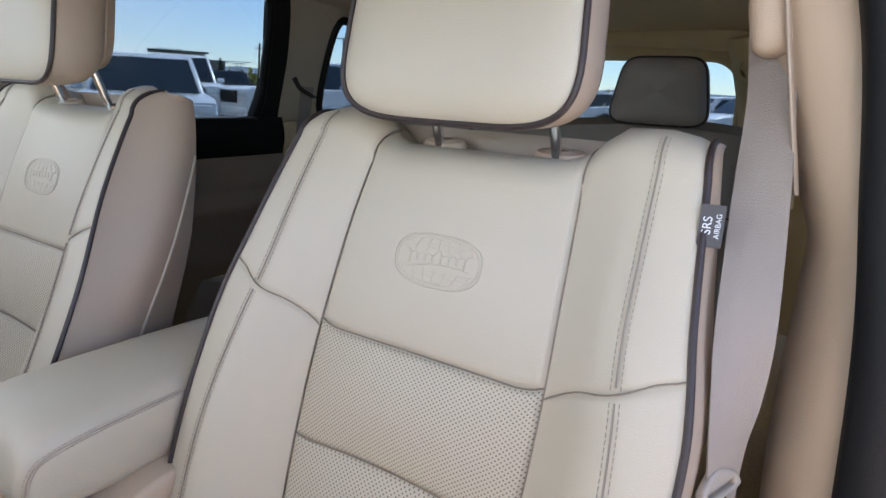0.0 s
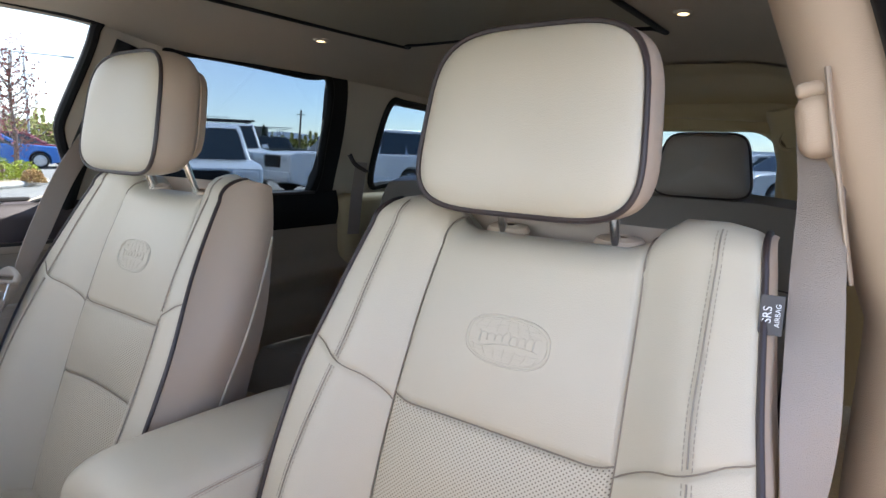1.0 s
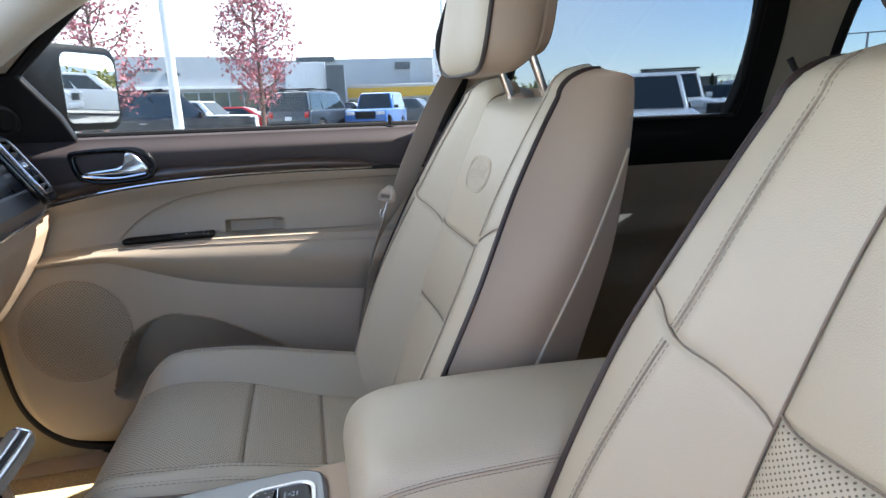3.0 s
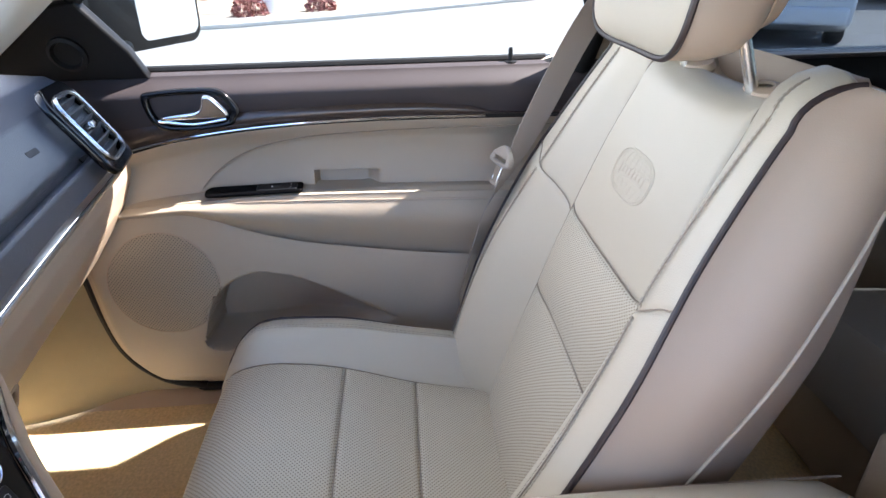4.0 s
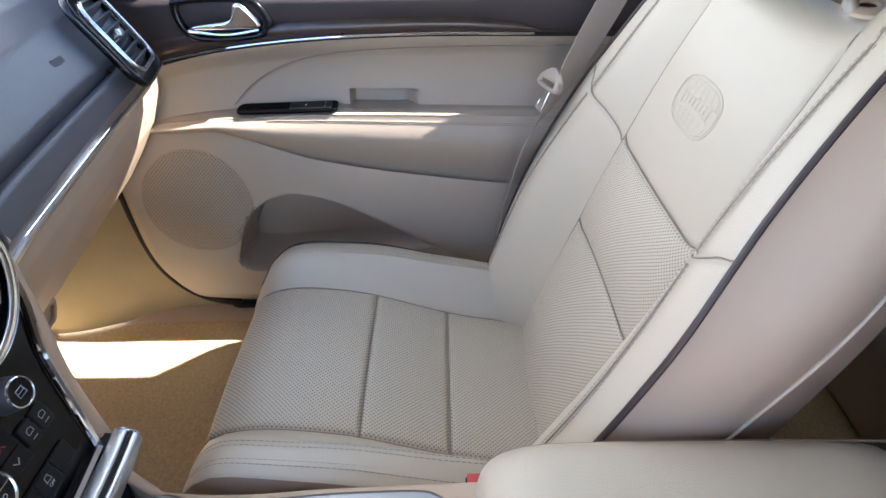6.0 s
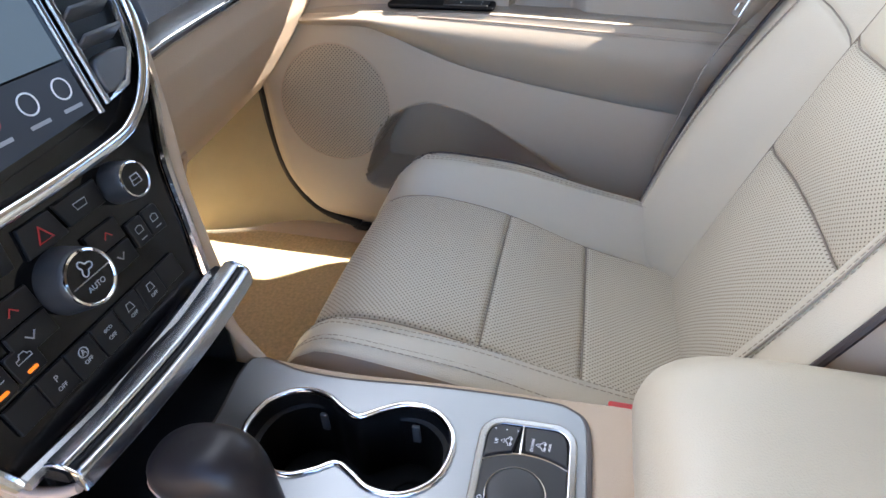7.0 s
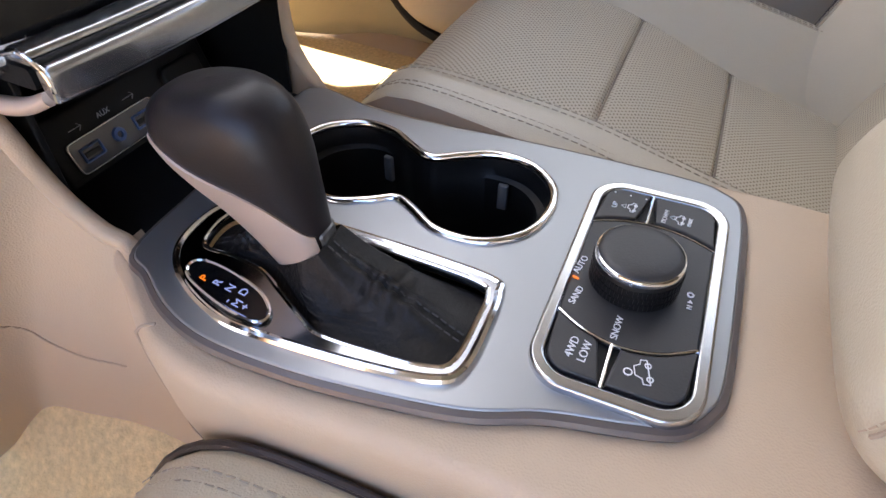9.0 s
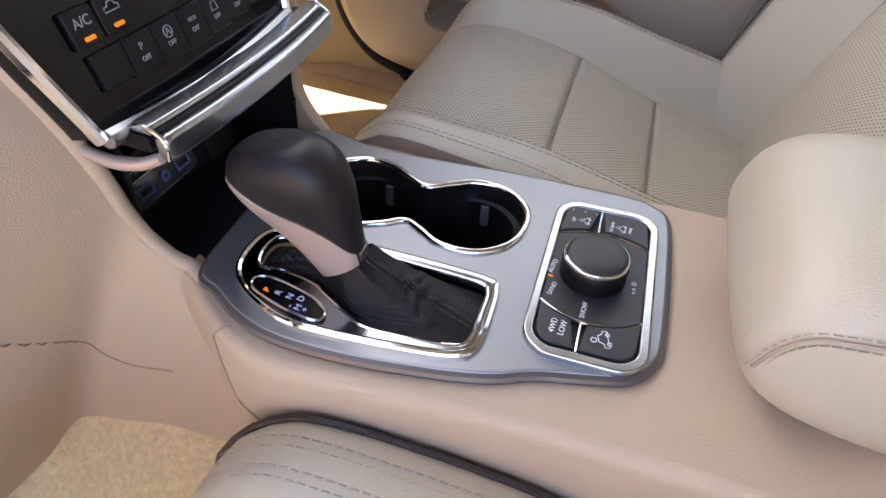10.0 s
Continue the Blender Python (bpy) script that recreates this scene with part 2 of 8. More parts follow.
def grid(fn, nu, nv, us=None, vs=None, close_u=False, uvs=None):
    """A sheet of quads over fn(u, v)."""
    us = us or [i / nu for i in range(nu + 1)]
    vs = vs or [j / nv for j in range(nv + 1)]
    bm = bmesh.new()
    rows = [[bm.verts.new(fn(u, v)) for u in us] for v in vs]
    layer = bm.loops.layers.uv.new("UVMap") if uvs else None
    n = len(us)
    for j in range(len(vs) - 1):
        for i in range(n if close_u else n - 1):
            k = (i + 1) % n
            try:
                f = bm.faces.new((rows[j][i], rows[j][k], rows[j + 1][k], rows[j + 1][i]))
            except ValueError:
                continue
            if uvs:
                for lp, (a, b) in zip(f.loops, ((i, j), (k, j), (k, j + 1), (i, j + 1))):
                    lp[layer].uv = uvs(us[a], vs[b])
    return bm


def edge_steps(size, coarse=0.02):
    """Steps from 0 to 1 over a length, close together near both ends."""
    ends = [0, 0.0015, 0.0035, 0.006, 0.011]
    inner = max(1, int((size - 0.026) / coarse))
    ms = ends + [0.013 + (size - 0.026) * i / inner for i in range(1, inner)] + [size - e for e in reversed(ends)]
    return [m / size for m in ms]


def pad(fn, width, height, groove=0.0042, roll=0.0036, depth=0.014, coarse=0.02, puff=0.0):
    """An upholstered panel over the surface fn(p, q): its edges roll down into the seams and end in a skirt."""
    ps, qs = edge_steps(width, coarse), edge_steps(height, coarse)

    def at(p, q):
        e = 0.004
        c = Vector(fn(p, q))
        n = (Vector(fn(min(1, p + e), q)) - Vector(fn(max(0, p - e), q))).cross(Vector(fn(p, min(1, q + e))) - Vector(fn(p, max(0, q - e)))).normalized()
        d = min(p, 1 - p) * width, min(q, 1 - q) * height
        drop = max(math.exp(-((x / roll) ** 2)) for x in d)
        swell = puff * (1 - (2 * p - 1) ** 2) * (1 - (2 * q - 1) ** 2)
        return c + n * (swell - groove * drop), n

    bm = bmesh.new()
    layer = bm.loops.layers.uv.new("UVMap")
    pts = [[at(p, q) for p in ps] for q in qs]
    rows = [[bm.verts.new(c) for c, _ in r] for r in pts]
    for j in range(len(qs) - 1):
        for i in range(len(ps) - 1):
            f = bm.faces.new((rows[j][i], rows[j][i + 1], rows[j + 1][i + 1], rows[j + 1][i]))
            for lp, (a, b) in zip(f.loops, ((i, j), (i + 1, j), (i + 1, j + 1), (i, j + 1))):
                lp[layer].uv = (ps[a] * width, qs[b] * height)
    nx, ny = len(ps), len(qs)
    ring = [(0, i) for i in range(nx)] + [(j, nx - 1) for j in range(1, ny)] + [(ny - 1, i) for i in range(nx - 2, -1, -1)] + [(j, 0) for j in range(ny - 2, 0, -1)]
    low = [bm.verts.new(pts[j][i][0] - pts[j][i][1] * depth) for j, i in ring]
    for k in range(len(ring)):
        (j0, i0), (j1, i1) = ring[k], ring[(k + 1) % len(ring)]
        bm.faces.new((rows[j1][i1], rows[j0][i0], low[k], low[(k + 1) % len(ring)]))
    return bm


def tube(points, r, sides=8, closed=False, flat=1.0, up=None, caps=True):
    """A round or flattened bar along points."""
    pts = [Vector(p) for p in points]
    bm = bmesh.new()
    n = len(pts)
    rings = []
    side = None
    for i, p in enumerate(pts):
        a, b = (pts[(i - 1) % n], pts[(i + 1) % n]) if closed else (pts[max(0, i - 1)], pts[min(n - 1, i + 1)])
        d = (b - a).normalized()
        ref = Vector(up) if up else (side if side is not None and abs(side.dot(d)) < 0.95 else (Vector((0, 0, 1)) if abs(d.z) < 0.9 else Vector((1, 0, 0))))
        s = (ref - d * ref.dot(d)).normalized()
        if not up:
            side = s
        w = d.cross(s)
        rr = r(i / max(1, n - 1)) if callable(r) else r
        rings.append([bm.verts.new(p + (s * math.cos(2 * math.pi * k / sides) * flat + w * math.sin(2 * math.pi * k / sides)) * rr) for k in range(sides)])
    for i in range(n if closed else n - 1):
        q = rings[(i + 1) % n]
        for k in range(sides):
            bm.faces.new((rings[i][k], rings[i][(k + 1) % sides], q[(k + 1) % sides], q[k]))
    if not closed and caps:
        bm.faces.new(rings[0])
        bm.faces.new(rings[-1])
    return bm


def spline(points, n=40, closed=False):
    """Points along a smooth curve through the given ones."""
    pts = [Vector(p) for p in points]
    m = len(pts)
    out = []
    segs = m if closed else m - 1
    per = max(2, n // segs)
    for i in range(segs):
        p1, p2 = pts[i], pts[(i + 1) % m]
        p0 = pts[(i - 1) % m] if closed or i else p1 * 2 - p2
        p3 = pts[(i + 2) % m] if closed or i + 2 < m else p2 * 2 - p1
        for k in range(per):
            t = k / per
            out.append(0.5 * ((2 * p1) + (p2 - p0) * t + (2 * p0 - 5 * p1 + 4 * p2 - p3) * t * t + (3 * p1 - p0 - 3 * p2 + p3) * t**3))
    if not closed:
        out.append(pts[-1])
    return out


def stitches(points, off=0.0032, length=0.0050, gap=0.0022, r=0.00055, sides=(1, -1), normal=(0, -1, 0)):
    """Rows of short threads beside a seam."""
    bm = bmesh.new()
    pts = [Vector(p) for p in points]
    for s in sides:
        dist, nxt = 0.0, 0.0
        for a, b in zip(pts, pts[1:]):
            d = b - a
            ln = d.length
            if ln < 1e-6:
                continue
            d /= ln
            nrm = Vector(normal) if not callable(normal) else normal(a)
            w = d.cross(nrm).normalized() * off * s
            while nxt < dist + ln:
                c = a + d * (nxt - dist) + w
                h, v = d * length / 2, nrm.normalized()
                x = d.cross(v).normalized()
                ring = [bm.verts.new(c + h * e + x * r * ex + v * r * ev) for e in (-1, 1) for ex, ev in ((-1, -0.6), (0, 0.9), (1, -0.6))]
                for k in range(3):
                    bm.faces.new((ring[k], ring[(k + 1) % 3], ring[3 + (k + 1) % 3], ring[3 + k]))
                bm.faces.new(ring[:3])
                bm.faces.new(ring[3:])
                nxt += length + gap
            dist += ln
    return bm


def box(x0, x1, y0, y1, z0, z1, bevel=0.0, seg=3):
    bm = bmesh.new()
    bmesh.ops.create_cube(bm, size=1, matrix=Matrix.Translation(((x0 + x1) / 2, (y0 + y1) / 2, (z0 + z1) / 2)) @ Matrix.Diagonal((x1 - x0, y1 - y0, z1 - z0, 1)))
    if bevel:
        bmesh.ops.bevel(bm, geom=bm.edges[:], offset=bevel, segments=seg, affect="EDGES", profile=0.5, clamp_overlap=True)
    return bm


def put(bm, m):
    bmesh.ops.transform(bm, matrix=m, verts=bm.verts[:])
    return bm


def joined(*bms):
    out = bmesh.new()
    for b in bms:
        me = bpy.data.meshes.new("tmp")
        b.to_mesh(me)
        b.free()
        out.from_mesh(me)
        bpy.data.meshes.remove(me)
    return out


def lathe(profile, n=32, m=None):
    """A turned body from (radius, height) pairs round the z axis."""
    bm = bmesh.new()
    rings = []
    for r, z in profile:
        rings.append([bm.verts.new((r * math.cos(2 * math.pi * k / n), r * math.sin(2 * math.pi * k / n), z)) for k in range(n)] if r > 1e-5 else [bm.verts.new((0, 0, z))])
    for a, b in zip(rings, rings[1:]):
        for k in range(n):
            q = (k + 1) % n
            if len(a) == 1:
                bm.faces.new((a[0], b[q], b[k]))
            elif len(b) == 1:
                bm.faces.new((a[k], a[q], b[0]))
            else:
                bm.faces.new((a[k], a[q], b[q], b[k]))
    return put(bm, m) if m else bm


def plate(outline, holes=(), thick=0.004, bevel=0.001, m=None, res=2):
    """A flat plate with holes, cut from outlines in its own plane, rounded along its edges."""
    cu = bpy.data.curves.new("plate", "CURVE")
    cu.dimensions, cu.fill_mode = "2D", "BOTH"
    cu.extrude, cu.bevel_depth, cu.bevel_resolution = max(0.0, thick / 2 - bevel), bevel, res
    cu.offset = -bevel
    for line in (outline, *holes):
        s = cu.splines.new("POLY")
        s.points.add(len(line) - 1)
        for p, q in zip(s.points, line):
            p.co = (q[0], q[1], 0, 1)
        s.use_cyclic_u = True
    return shape_mesh(cu, m)


def shape_mesh(cu, m=None):
    ob = bpy.data.objects.new("tmp", cu)
    scene.collection.objects.link(ob)
    me = bpy.data.meshes.new_from_object(ob.evaluated_get(bpy.context.evaluated_depsgraph_get()))
    bpy.data.objects.remove(ob)
    bpy.data.curves.remove(cu)
    if m:
        me.transform(m)
    return me


def lettering(text, size, m, thick=0.0002, align="CENTER"):
    cu = bpy.data.curves.new("lettering", "FONT")
    cu.body, cu.size, cu.extrude, cu.align_x, cu.align_y = text, size, thick, align, "CENTER"
    return shape_mesh(cu, m)


def rounded(x0, x1, y0, y1, r, n=6):
    """A rectangle with rounded corners, anticlockwise; r one radius or four from the lower left."""
    rs = r if isinstance(r, (tuple, list)) else (r,) * 4
    out = []
    for (cx, cy, a0), q in zip(((x0, y0, 180), (x1, y0, 270), (x1, y1, 0), (x0, y1, 90)), rs):
        px, py = cx + (q if cx == x0 else -q), cy + (q if cy == y0 else -q)
        out += [(px + q * math.cos(radians(a0 + 90 * k / n)), py + q * math.sin(radians(a0 + 90 * k / n))) for k in range(n + 1)]
    return out


def oval(cx, cy, rx, ry, n=32, power=2.0):
    out = []
    for k in range(n):
        c, s = math.cos(2 * math.pi * k / n), math.sin(2 * math.pi * k / n)
        out.append((cx + rx * math.copysign(abs(c) ** (2 / power), c), cy + ry * math.copysign(abs(s) ** (2 / power), s)))
    return out


def basis(at, x, y):
    """A pose from a place and the directions of its own x and y axes."""
    x = Vector(x).normalized()
    z = x.cross(Vector(y)).normalized()
    y = z.cross(x)
    return Matrix.Translation(at) @ Matrix((x, y, z)).transposed().to_4x4()

# ---- the car's shell ----
def wall(name, outline, holes, m, thick, mat, label="", bevel=0.006):
    return part(name, plate(outline, holes, thick, bevel, m), mat, None, label)


def strip(points, width, thick, mat, name, parent=None, label="", up=(0, 0, 1)):
    return part(name, tube(points, width, 10, flat=thick / width, up=up), mat, parent, label)


# carpet floor with a tunnel hump
def floor_at(p, q):
    x, y = lerp(-0.80, 0.80, p), lerp(-0.62, 2.75, q)
    hump = 0.10 * math.exp(-((x + 0.01) / 0.14) ** 4)
    front = 0.30 * smooth01((-0.40 - y) / 0.25)
    return Vector((x, y, 0.57 + hump + front + 0.004 * noise.noise(Vector((x * 6, y * 6, 0)))))


tagged(part("floor", grid(floor_at, 60, 90), M_CARPET), "beige cut-pile carpet on the car floor", "floor", kind="structure")
tagged(part("underbody", box(-0.85, 0.85, -0.7, 2.8, 0.40, 0.545, 0.02), M_BLACK), "black car underbody pan", "underbody", kind="structure")
tagged(part("firewall", box(-0.80, 0.80, -0.68, -0.63, 0.5, 1.19, 0.01), M_BLACK), "dark bulkhead below the windscreen", "bulkhead", kind="structure")


# headliner, with rails falling towards the sides
def liner_z(x, y):
    edge = smooth01((abs(x) - 0.40) / 0.26)
    return 1.665 - 0.042 * edge * (0.15 + 0.85 * smooth01((y - 0.72) / 0.30)) - 0.012 * (x / 0.6) ** 2 - 0.03 * smooth01((y - 1.5) / 0.9) - 0.05 * smooth01((y - 2.1) / 0.5) - 0.035 * smooth01((0.35 - y) / 0.3)


def liner_at(p, q):
    x, y = lerp(-0.665, 0.665, p), lerp(0.10, 2.50, q)
    return Vector((x, y, liner_z(x, y)))


tagged(part("ceiling", grid(liner_at, 48, 60), M_FABRICLINER), "taupe cloth headliner of the car", "headliner", kind="structure")
tagged(part("roof_panel", grid(lambda p, q: liner_at(p * 0.95 + 0.025, q * 1.02 - 0.01) + Vector((0, 0, 0.045)), 24, 30), material("white_car_paint", (0.7, 0.7, 0.7), 0.25, coat=0.8)), "painted car roof panel", "roof", kind="structure")

# sunshade of the roof opening, with its dark border
roof_shade = thing("sunroof_shade", (0.03, 0.8, 1.66), "closed taupe sunroof shade with a dark border", "sunroof")
M_SHADE = material("olive_grey_shade_cloth", (0.31, 0.29, 0.22), 0.9, bump=0.4, scale=1400, vary=0.06)


def shade_line(grow):
    pts = [(-0.28 - grow, 0.30), (-0.285 - grow, 1.28), (-0.25 - grow, 1.345 + grow), (-0.10, 1.36 + grow), (0.18, 1.375 + grow), (0.305 + grow, 1.40 + grow), (0.323 + grow, 1.37), (0.328 + grow, 0.30)]
    return [Vector((x, y, liner_z(x, y) - 0.004)) for x, y in pts]


part("shade", grid(lambda p, q: Vector((lerp(-0.285, 0.326, p), lerp(0.30, 1.38, q), liner_z(lerp(-0.285, 0.326, p), lerp(0.30, 1.38, q)) - 0.003)), 20, 20), M_SHADE, roof_shade)
part("border", tube(spline(shade_line(0.004), 90), 0.007, 8, flat=0.6, up=(0, 0, 1)), M_RUBBER, roof_shade, "dark rubber border")

# small reading lamps, lit
for x, y in ((-0.41, 1.20), (0.40, 1.30)):
    z = liner_z(x, y)
    lamp = thing("reading_lamp", (x, y, z), "small lit oval reading lamp in the headliner", "ceiling lamp", "reading lamps")
    part("lens", put(lathe([(0, -0.004), (0.007, -0.004), (0.009, 0.002)], 20), Matrix.Translation((x, y, z)) @ Matrix.Diagonal((1.0, 1.3, 1, 1))), glow("warm_lamp_lens", (1.0, 0.78, 0.45), 1.6), lamp, "glowing warm lens")
    part("bezel", put(lathe([(0.009, 0.0), (0.010, -0.005), (0.015, -0.004), (0.018, 0.002)], 24), Matrix.Translation((x, y, z)) @ Matrix.Diagonal((1.0, 1.3, 1, 1))), M_FABRICLINER, lamp)

# side frames: an upright plate each, leaning in towards the roof, cut by the windows


def side_matrix(s):
    """Local x runs along the car (rearwards), local y up the leaning glass; z points to the cabin."""
    return basis((s * 0.80, 0, 1.245), (0, 1, 0), (-s * 0.155, 0, 0.40))


SLOPE = math.hypot(0.155, 0.40) / 0.40
PANE_F = [(-0.16, 0.02), (0.685, 0.02), (0.731, 0.22), (0.779, 0.405), (0.748, 0.432), (0.36, 0.432), (0.21, 0.395), (0.08, 0.27), (-0.08, 0.12)]
PANE_R = [(0.915, 0.02), (1.30, 0.005), (1.47, 0.005), (1.50, 0.06), (1.492, 0.15), (1.452, 0.375), (1.35, 0.385), (0.985, 0.395), (0.96, 0.34)]
PANE_Q = [(1.775, 0.05), (1.86, 0.045), (2.10, 0.045), (2.20, 0.07), (2.21, 0.18), (2.14, 0.29), (2.05, 0.325), (1.83, 0.340), (1.755, 0.335), (1.748, 0.20)]


def outset(line, d):
    c = Vector((sum(p[0] for p in line) / len(line), sum(p[1] for p in line) / len(line)))
    out = []
    n = len(line)
    for i in range(n):
        a, b, e = Vector(line[i - 1]), Vector(line[i]), Vector(line[(i + 1) % n])
        t = ((b - a).normalized() + (e - b).normalized()).normalized()
        out.append(tuple(b + Vector((t.y, -t.x)) * d))
    return out


def dense(line, n=60):
    return [(p.x, p.y) for p in spline([(x, y, 0) for x, y in line], n, closed=True)]


SHELL_OUT = [(0.58, -0.005), (0.90, -0.005), (1.6, -0.005), (2.55, -0.005), (2.55, 0.25), (2.3, 0.37), (2.0, 0.41), (1.5, 0.435), (0.8, 0.458), (0.40, 0.456), (0.20, 0.42), (0.02, 0.27), (-0.14, 0.13), (-0.30, -0.005), (-0.16, -0.005)]
m_r = side_matrix(-1)
tagged(part("wall_right", plate(SHELL_OUT, [dense(PANE_F), dense(PANE_R), dense(PANE_Q)], 0.016, 0.005, m_r @ Matrix.Translation((0, 0, 0.004))), M_FABRICLINER), "taupe cloth covered window pillars of the passenger side", "pillar trim", kind="structure")
for k, (line, mat, what, words) in enumerate(((PANE_F, M_SIDEGLASS, "window_1", "clear front side window glass"), (PANE_R, M_TINT, "window_2", "dark tinted rear door window glass"), (PANE_Q, M_TINT, "window_3", "dark tinted rear quarter window glass"))):
    w = thing(what, m_r @ Vector((line[0][0], line[0][1], 0)), words, "window", kind="structure")
    pane = part("pane", plate(dense(outset(line, 0.012)), (), 0.004, 0.0005, m_r @ Matrix.Translation((0, 0, -0.008))), mat, w)
    pane.visible_shadow = k > 0
    seal = [m_r @ Vector((x, y, 0.012)) for x, y in dense(outset(line, 0.008), 90)]
    part("seal", tube(seal, 0.013 if k else 0.011, 8, closed=True), M_RUBBER, w, "black rubber window seal")

# the black frame behind the rear door glass
rd = [(1.488, -0.02), (1.58, -0.02), (1.58, 0.08), (1.562, 0.25), (1.518, 0.40), (1.455, 0.395), (1.487, 0.22), (1.494, 0.10)]
tagged(part("door_frame_rear", plate(dense(rd, 48), (), 0.03, 0.006, m_r @ Matrix.Translation((0, 0, 0.006))), M_RUBBER), "black rear door frame and seal", "door frame", kind="structure")
tagged(part("door_seal_front", tube(spline([m_r @ Vector((x, y, 0.02)) for x, y in ((0.752, -0.02), (0.772, 0.10), (0.808, 0.24), (0.853, 0.40))], 30), 0.022, 10), M_RUBBER), "black rubber door seal on the centre pillar", "door seal", kind="structure")

# screen pillar on the passenger side
ap = spline([(-0.70, -0.42, 1.20), (-0.685, -0.16, 1.385), (-0.66, 0.06, 1.535), (-0.635, 0.26, 1.625), (-0.62, 0.46, 1.655)], 40)
tagged(part("pillar_front_right", tube(ap, 0.080, 14, flat=0.62, up=(0.5, -0.6, 0.6)), M_FABRICLINER), "taupe cloth covered screen pillar", "pillar trim", kind="structure")
seal = spline([(-0.745, -0.40, 1.20), (-0.725, -0.14, 1.37), (-0.70, 0.08, 1.515), (-0.668, 0.28, 1.61)], 40)
tagged(part("pillar_seal", tube(seal, 0.013, 8), M_RUBBER), "black rubber seal along the screen pillar", "door seal", kind="structure")

# driver's side: pillars round the open doorway
m_l = side_matrix(1)
LEFT_OUT = [(1.02, -0.005), (2.55, -0.005), (2.55, 0.25), (2.3, 0.37), (2.0, 0.41), (1.5, 0.435), (1.02, 0.445)]
tagged(part("wall_left", plate(LEFT_OUT, [dense(PANE_Q), dense([(1.10, 0.02), (1.44, 0.005), (1.468, 0.06), (1.425, 0.375), (1.10, 0.39)])], 0.05, 0.012, basis((0.80, 0, 1.245), (0, 1, 0), (-0.155, 0, 0.40)) @ Matrix.Translation((0, 0, 0.012))), M_FABRICLINER), "taupe cloth covered window pillars of the driver's side", "pillar trim", kind="structure")
wq = thing("window_4", (0.78, 1.7, 1.3), "dark tinted rear quarter window glass", "window", kind="structure")
pane = part("pane", plate(dense(outset(PANE_Q, 0.012)), (), 0.004, 0.0005, m_l), M_TINT, wq)
wq2 = thing("window_5", (0.78, 1.1, 1.3), "dark tinted rear door window glass", "window", kind="structure")
pane = part("pane", plate(dense([(1.08, 0.01), (1.45, 0.0), (1.475, 0.06), (1.435, 0.385), (1.08, 0.40)]), (), 0.004, 0.0005, m_l), M_TINT, wq2)


def post_at(p, q):
    """The centre pillar's inner trim on the driver's side."""
    z = lerp(0.56, 1.66, q)
    t = math.pi * lerp(-0.06, 1.06, p)
    inward = 0.745 - 0.155 * max(0, (z - 1.245)) / 0.40 + 0.03 * smooth01((1.1 - z) / 0.5)
    y = 0.93 + 0.06 * (z - 1.2) - 0.095 * math.cos(t)
    return Vector((inward + 0.075 - 0.105 * math.sin(t) ** 0.6 if 0 < math.sin(t) else inward + 0.075, y, z))


tagged(part("pillar_centre_left", grid(post_at, 20, 40), M_BEIGEPLASTIC), "beige plastic centre pillar trim beside the driver's seat", "pillar trim", kind="structure")
tagged(part("doorway_seal", tube(spline([(0.80, 0.80, 0.55), (0.800, 0.80, 0.9), (0.786, 0.812, 1.15), (0.765, 0.82, 1.30), (0.737, 0.83, 1.45), (0.680, 0.845, 1.62)], 50), 0.022, 10), M_RUBBER), "black rubber seal round the open doorway", "door seal", kind="structure")
tagged(part("pillar_skin", tube(spline([(0.90, 0.86, 0.5), (0.905, 0.86, 0.9), (0.885, 0.875, 1.2), (0.80, 0.89, 1.45), (0.73, 0.90, 1.66)], 50), 0.075, 12), material("dark_blue_grey_paint", (0.03, 0.035, 0.05), 0.2, coat=0.8)), "dark painted outer face of the centre pillar", "body panel", kind="structure")
tagged(part("side_lower_left", box(0.80, 0.90, 0.98, 2.6, 0.5, 1.245, 0.02), M_SOFTDOOR), "beige lower trim of the rear door", "door trim", kind="structure")
tagged(part("pillar_front_left", tube([(-p.x, p.y, p.z) for p in ap], 0.05, 14, flat=0.62, up=(-0.5, -0.6, 0.6)), M_FABRICLINER), "taupe cloth covered screen pillar", "pillar trim", kind="structure")
tagged(part("sill_left", box(0.74, 0.92, -0.5, 1.0, 0.45, 0.59, 0.02), M_BLACK), "black door sill of the driver's doorway", "door sill", kind="structure")

# the driver's door stands open, unseen; its trim bounces warm sunlight into the cabin
DOOR_OPEN = basis((0.90, -0.20, 0), (math.sin(radians(54)), math.cos(radians(54)), 0), (0, 0, 1))
open_door = thing("door_3", (0.90, -0.20, 0.5), "unseen open driver's door with tan trim that bounces warm light", "car door", kind="structure")
part("outer_skin", put(box(0, 1.02, 0.50, 1.235, 0.02, 0.10, 0.03), DOOR_OPEN), material("dark_grey_door_paint", (0.03, 0.035, 0.05), 0.25, coat=0.8), open_door)
part("lower_panel", put(box(0.03, 0.99, 0.56, 1.15, -0.03, 0.03, 0.03), DOOR_OPEN), M_BOUNCETRIM, open_door, "tan door panel bouncing warm light")
part("armrest", put(box(0.25, 0.90, 0.98, 1.04, -0.08, -0.02, 0.025), DOOR_OPEN), M_BOUNCETRIM, open_door)
part("upper_band", put(box(0.02, 1.0, 1.15, 1.25, -0.025, 0.03, 0.025), DOOR_OPEN), M_DARKTRIM, open_door)

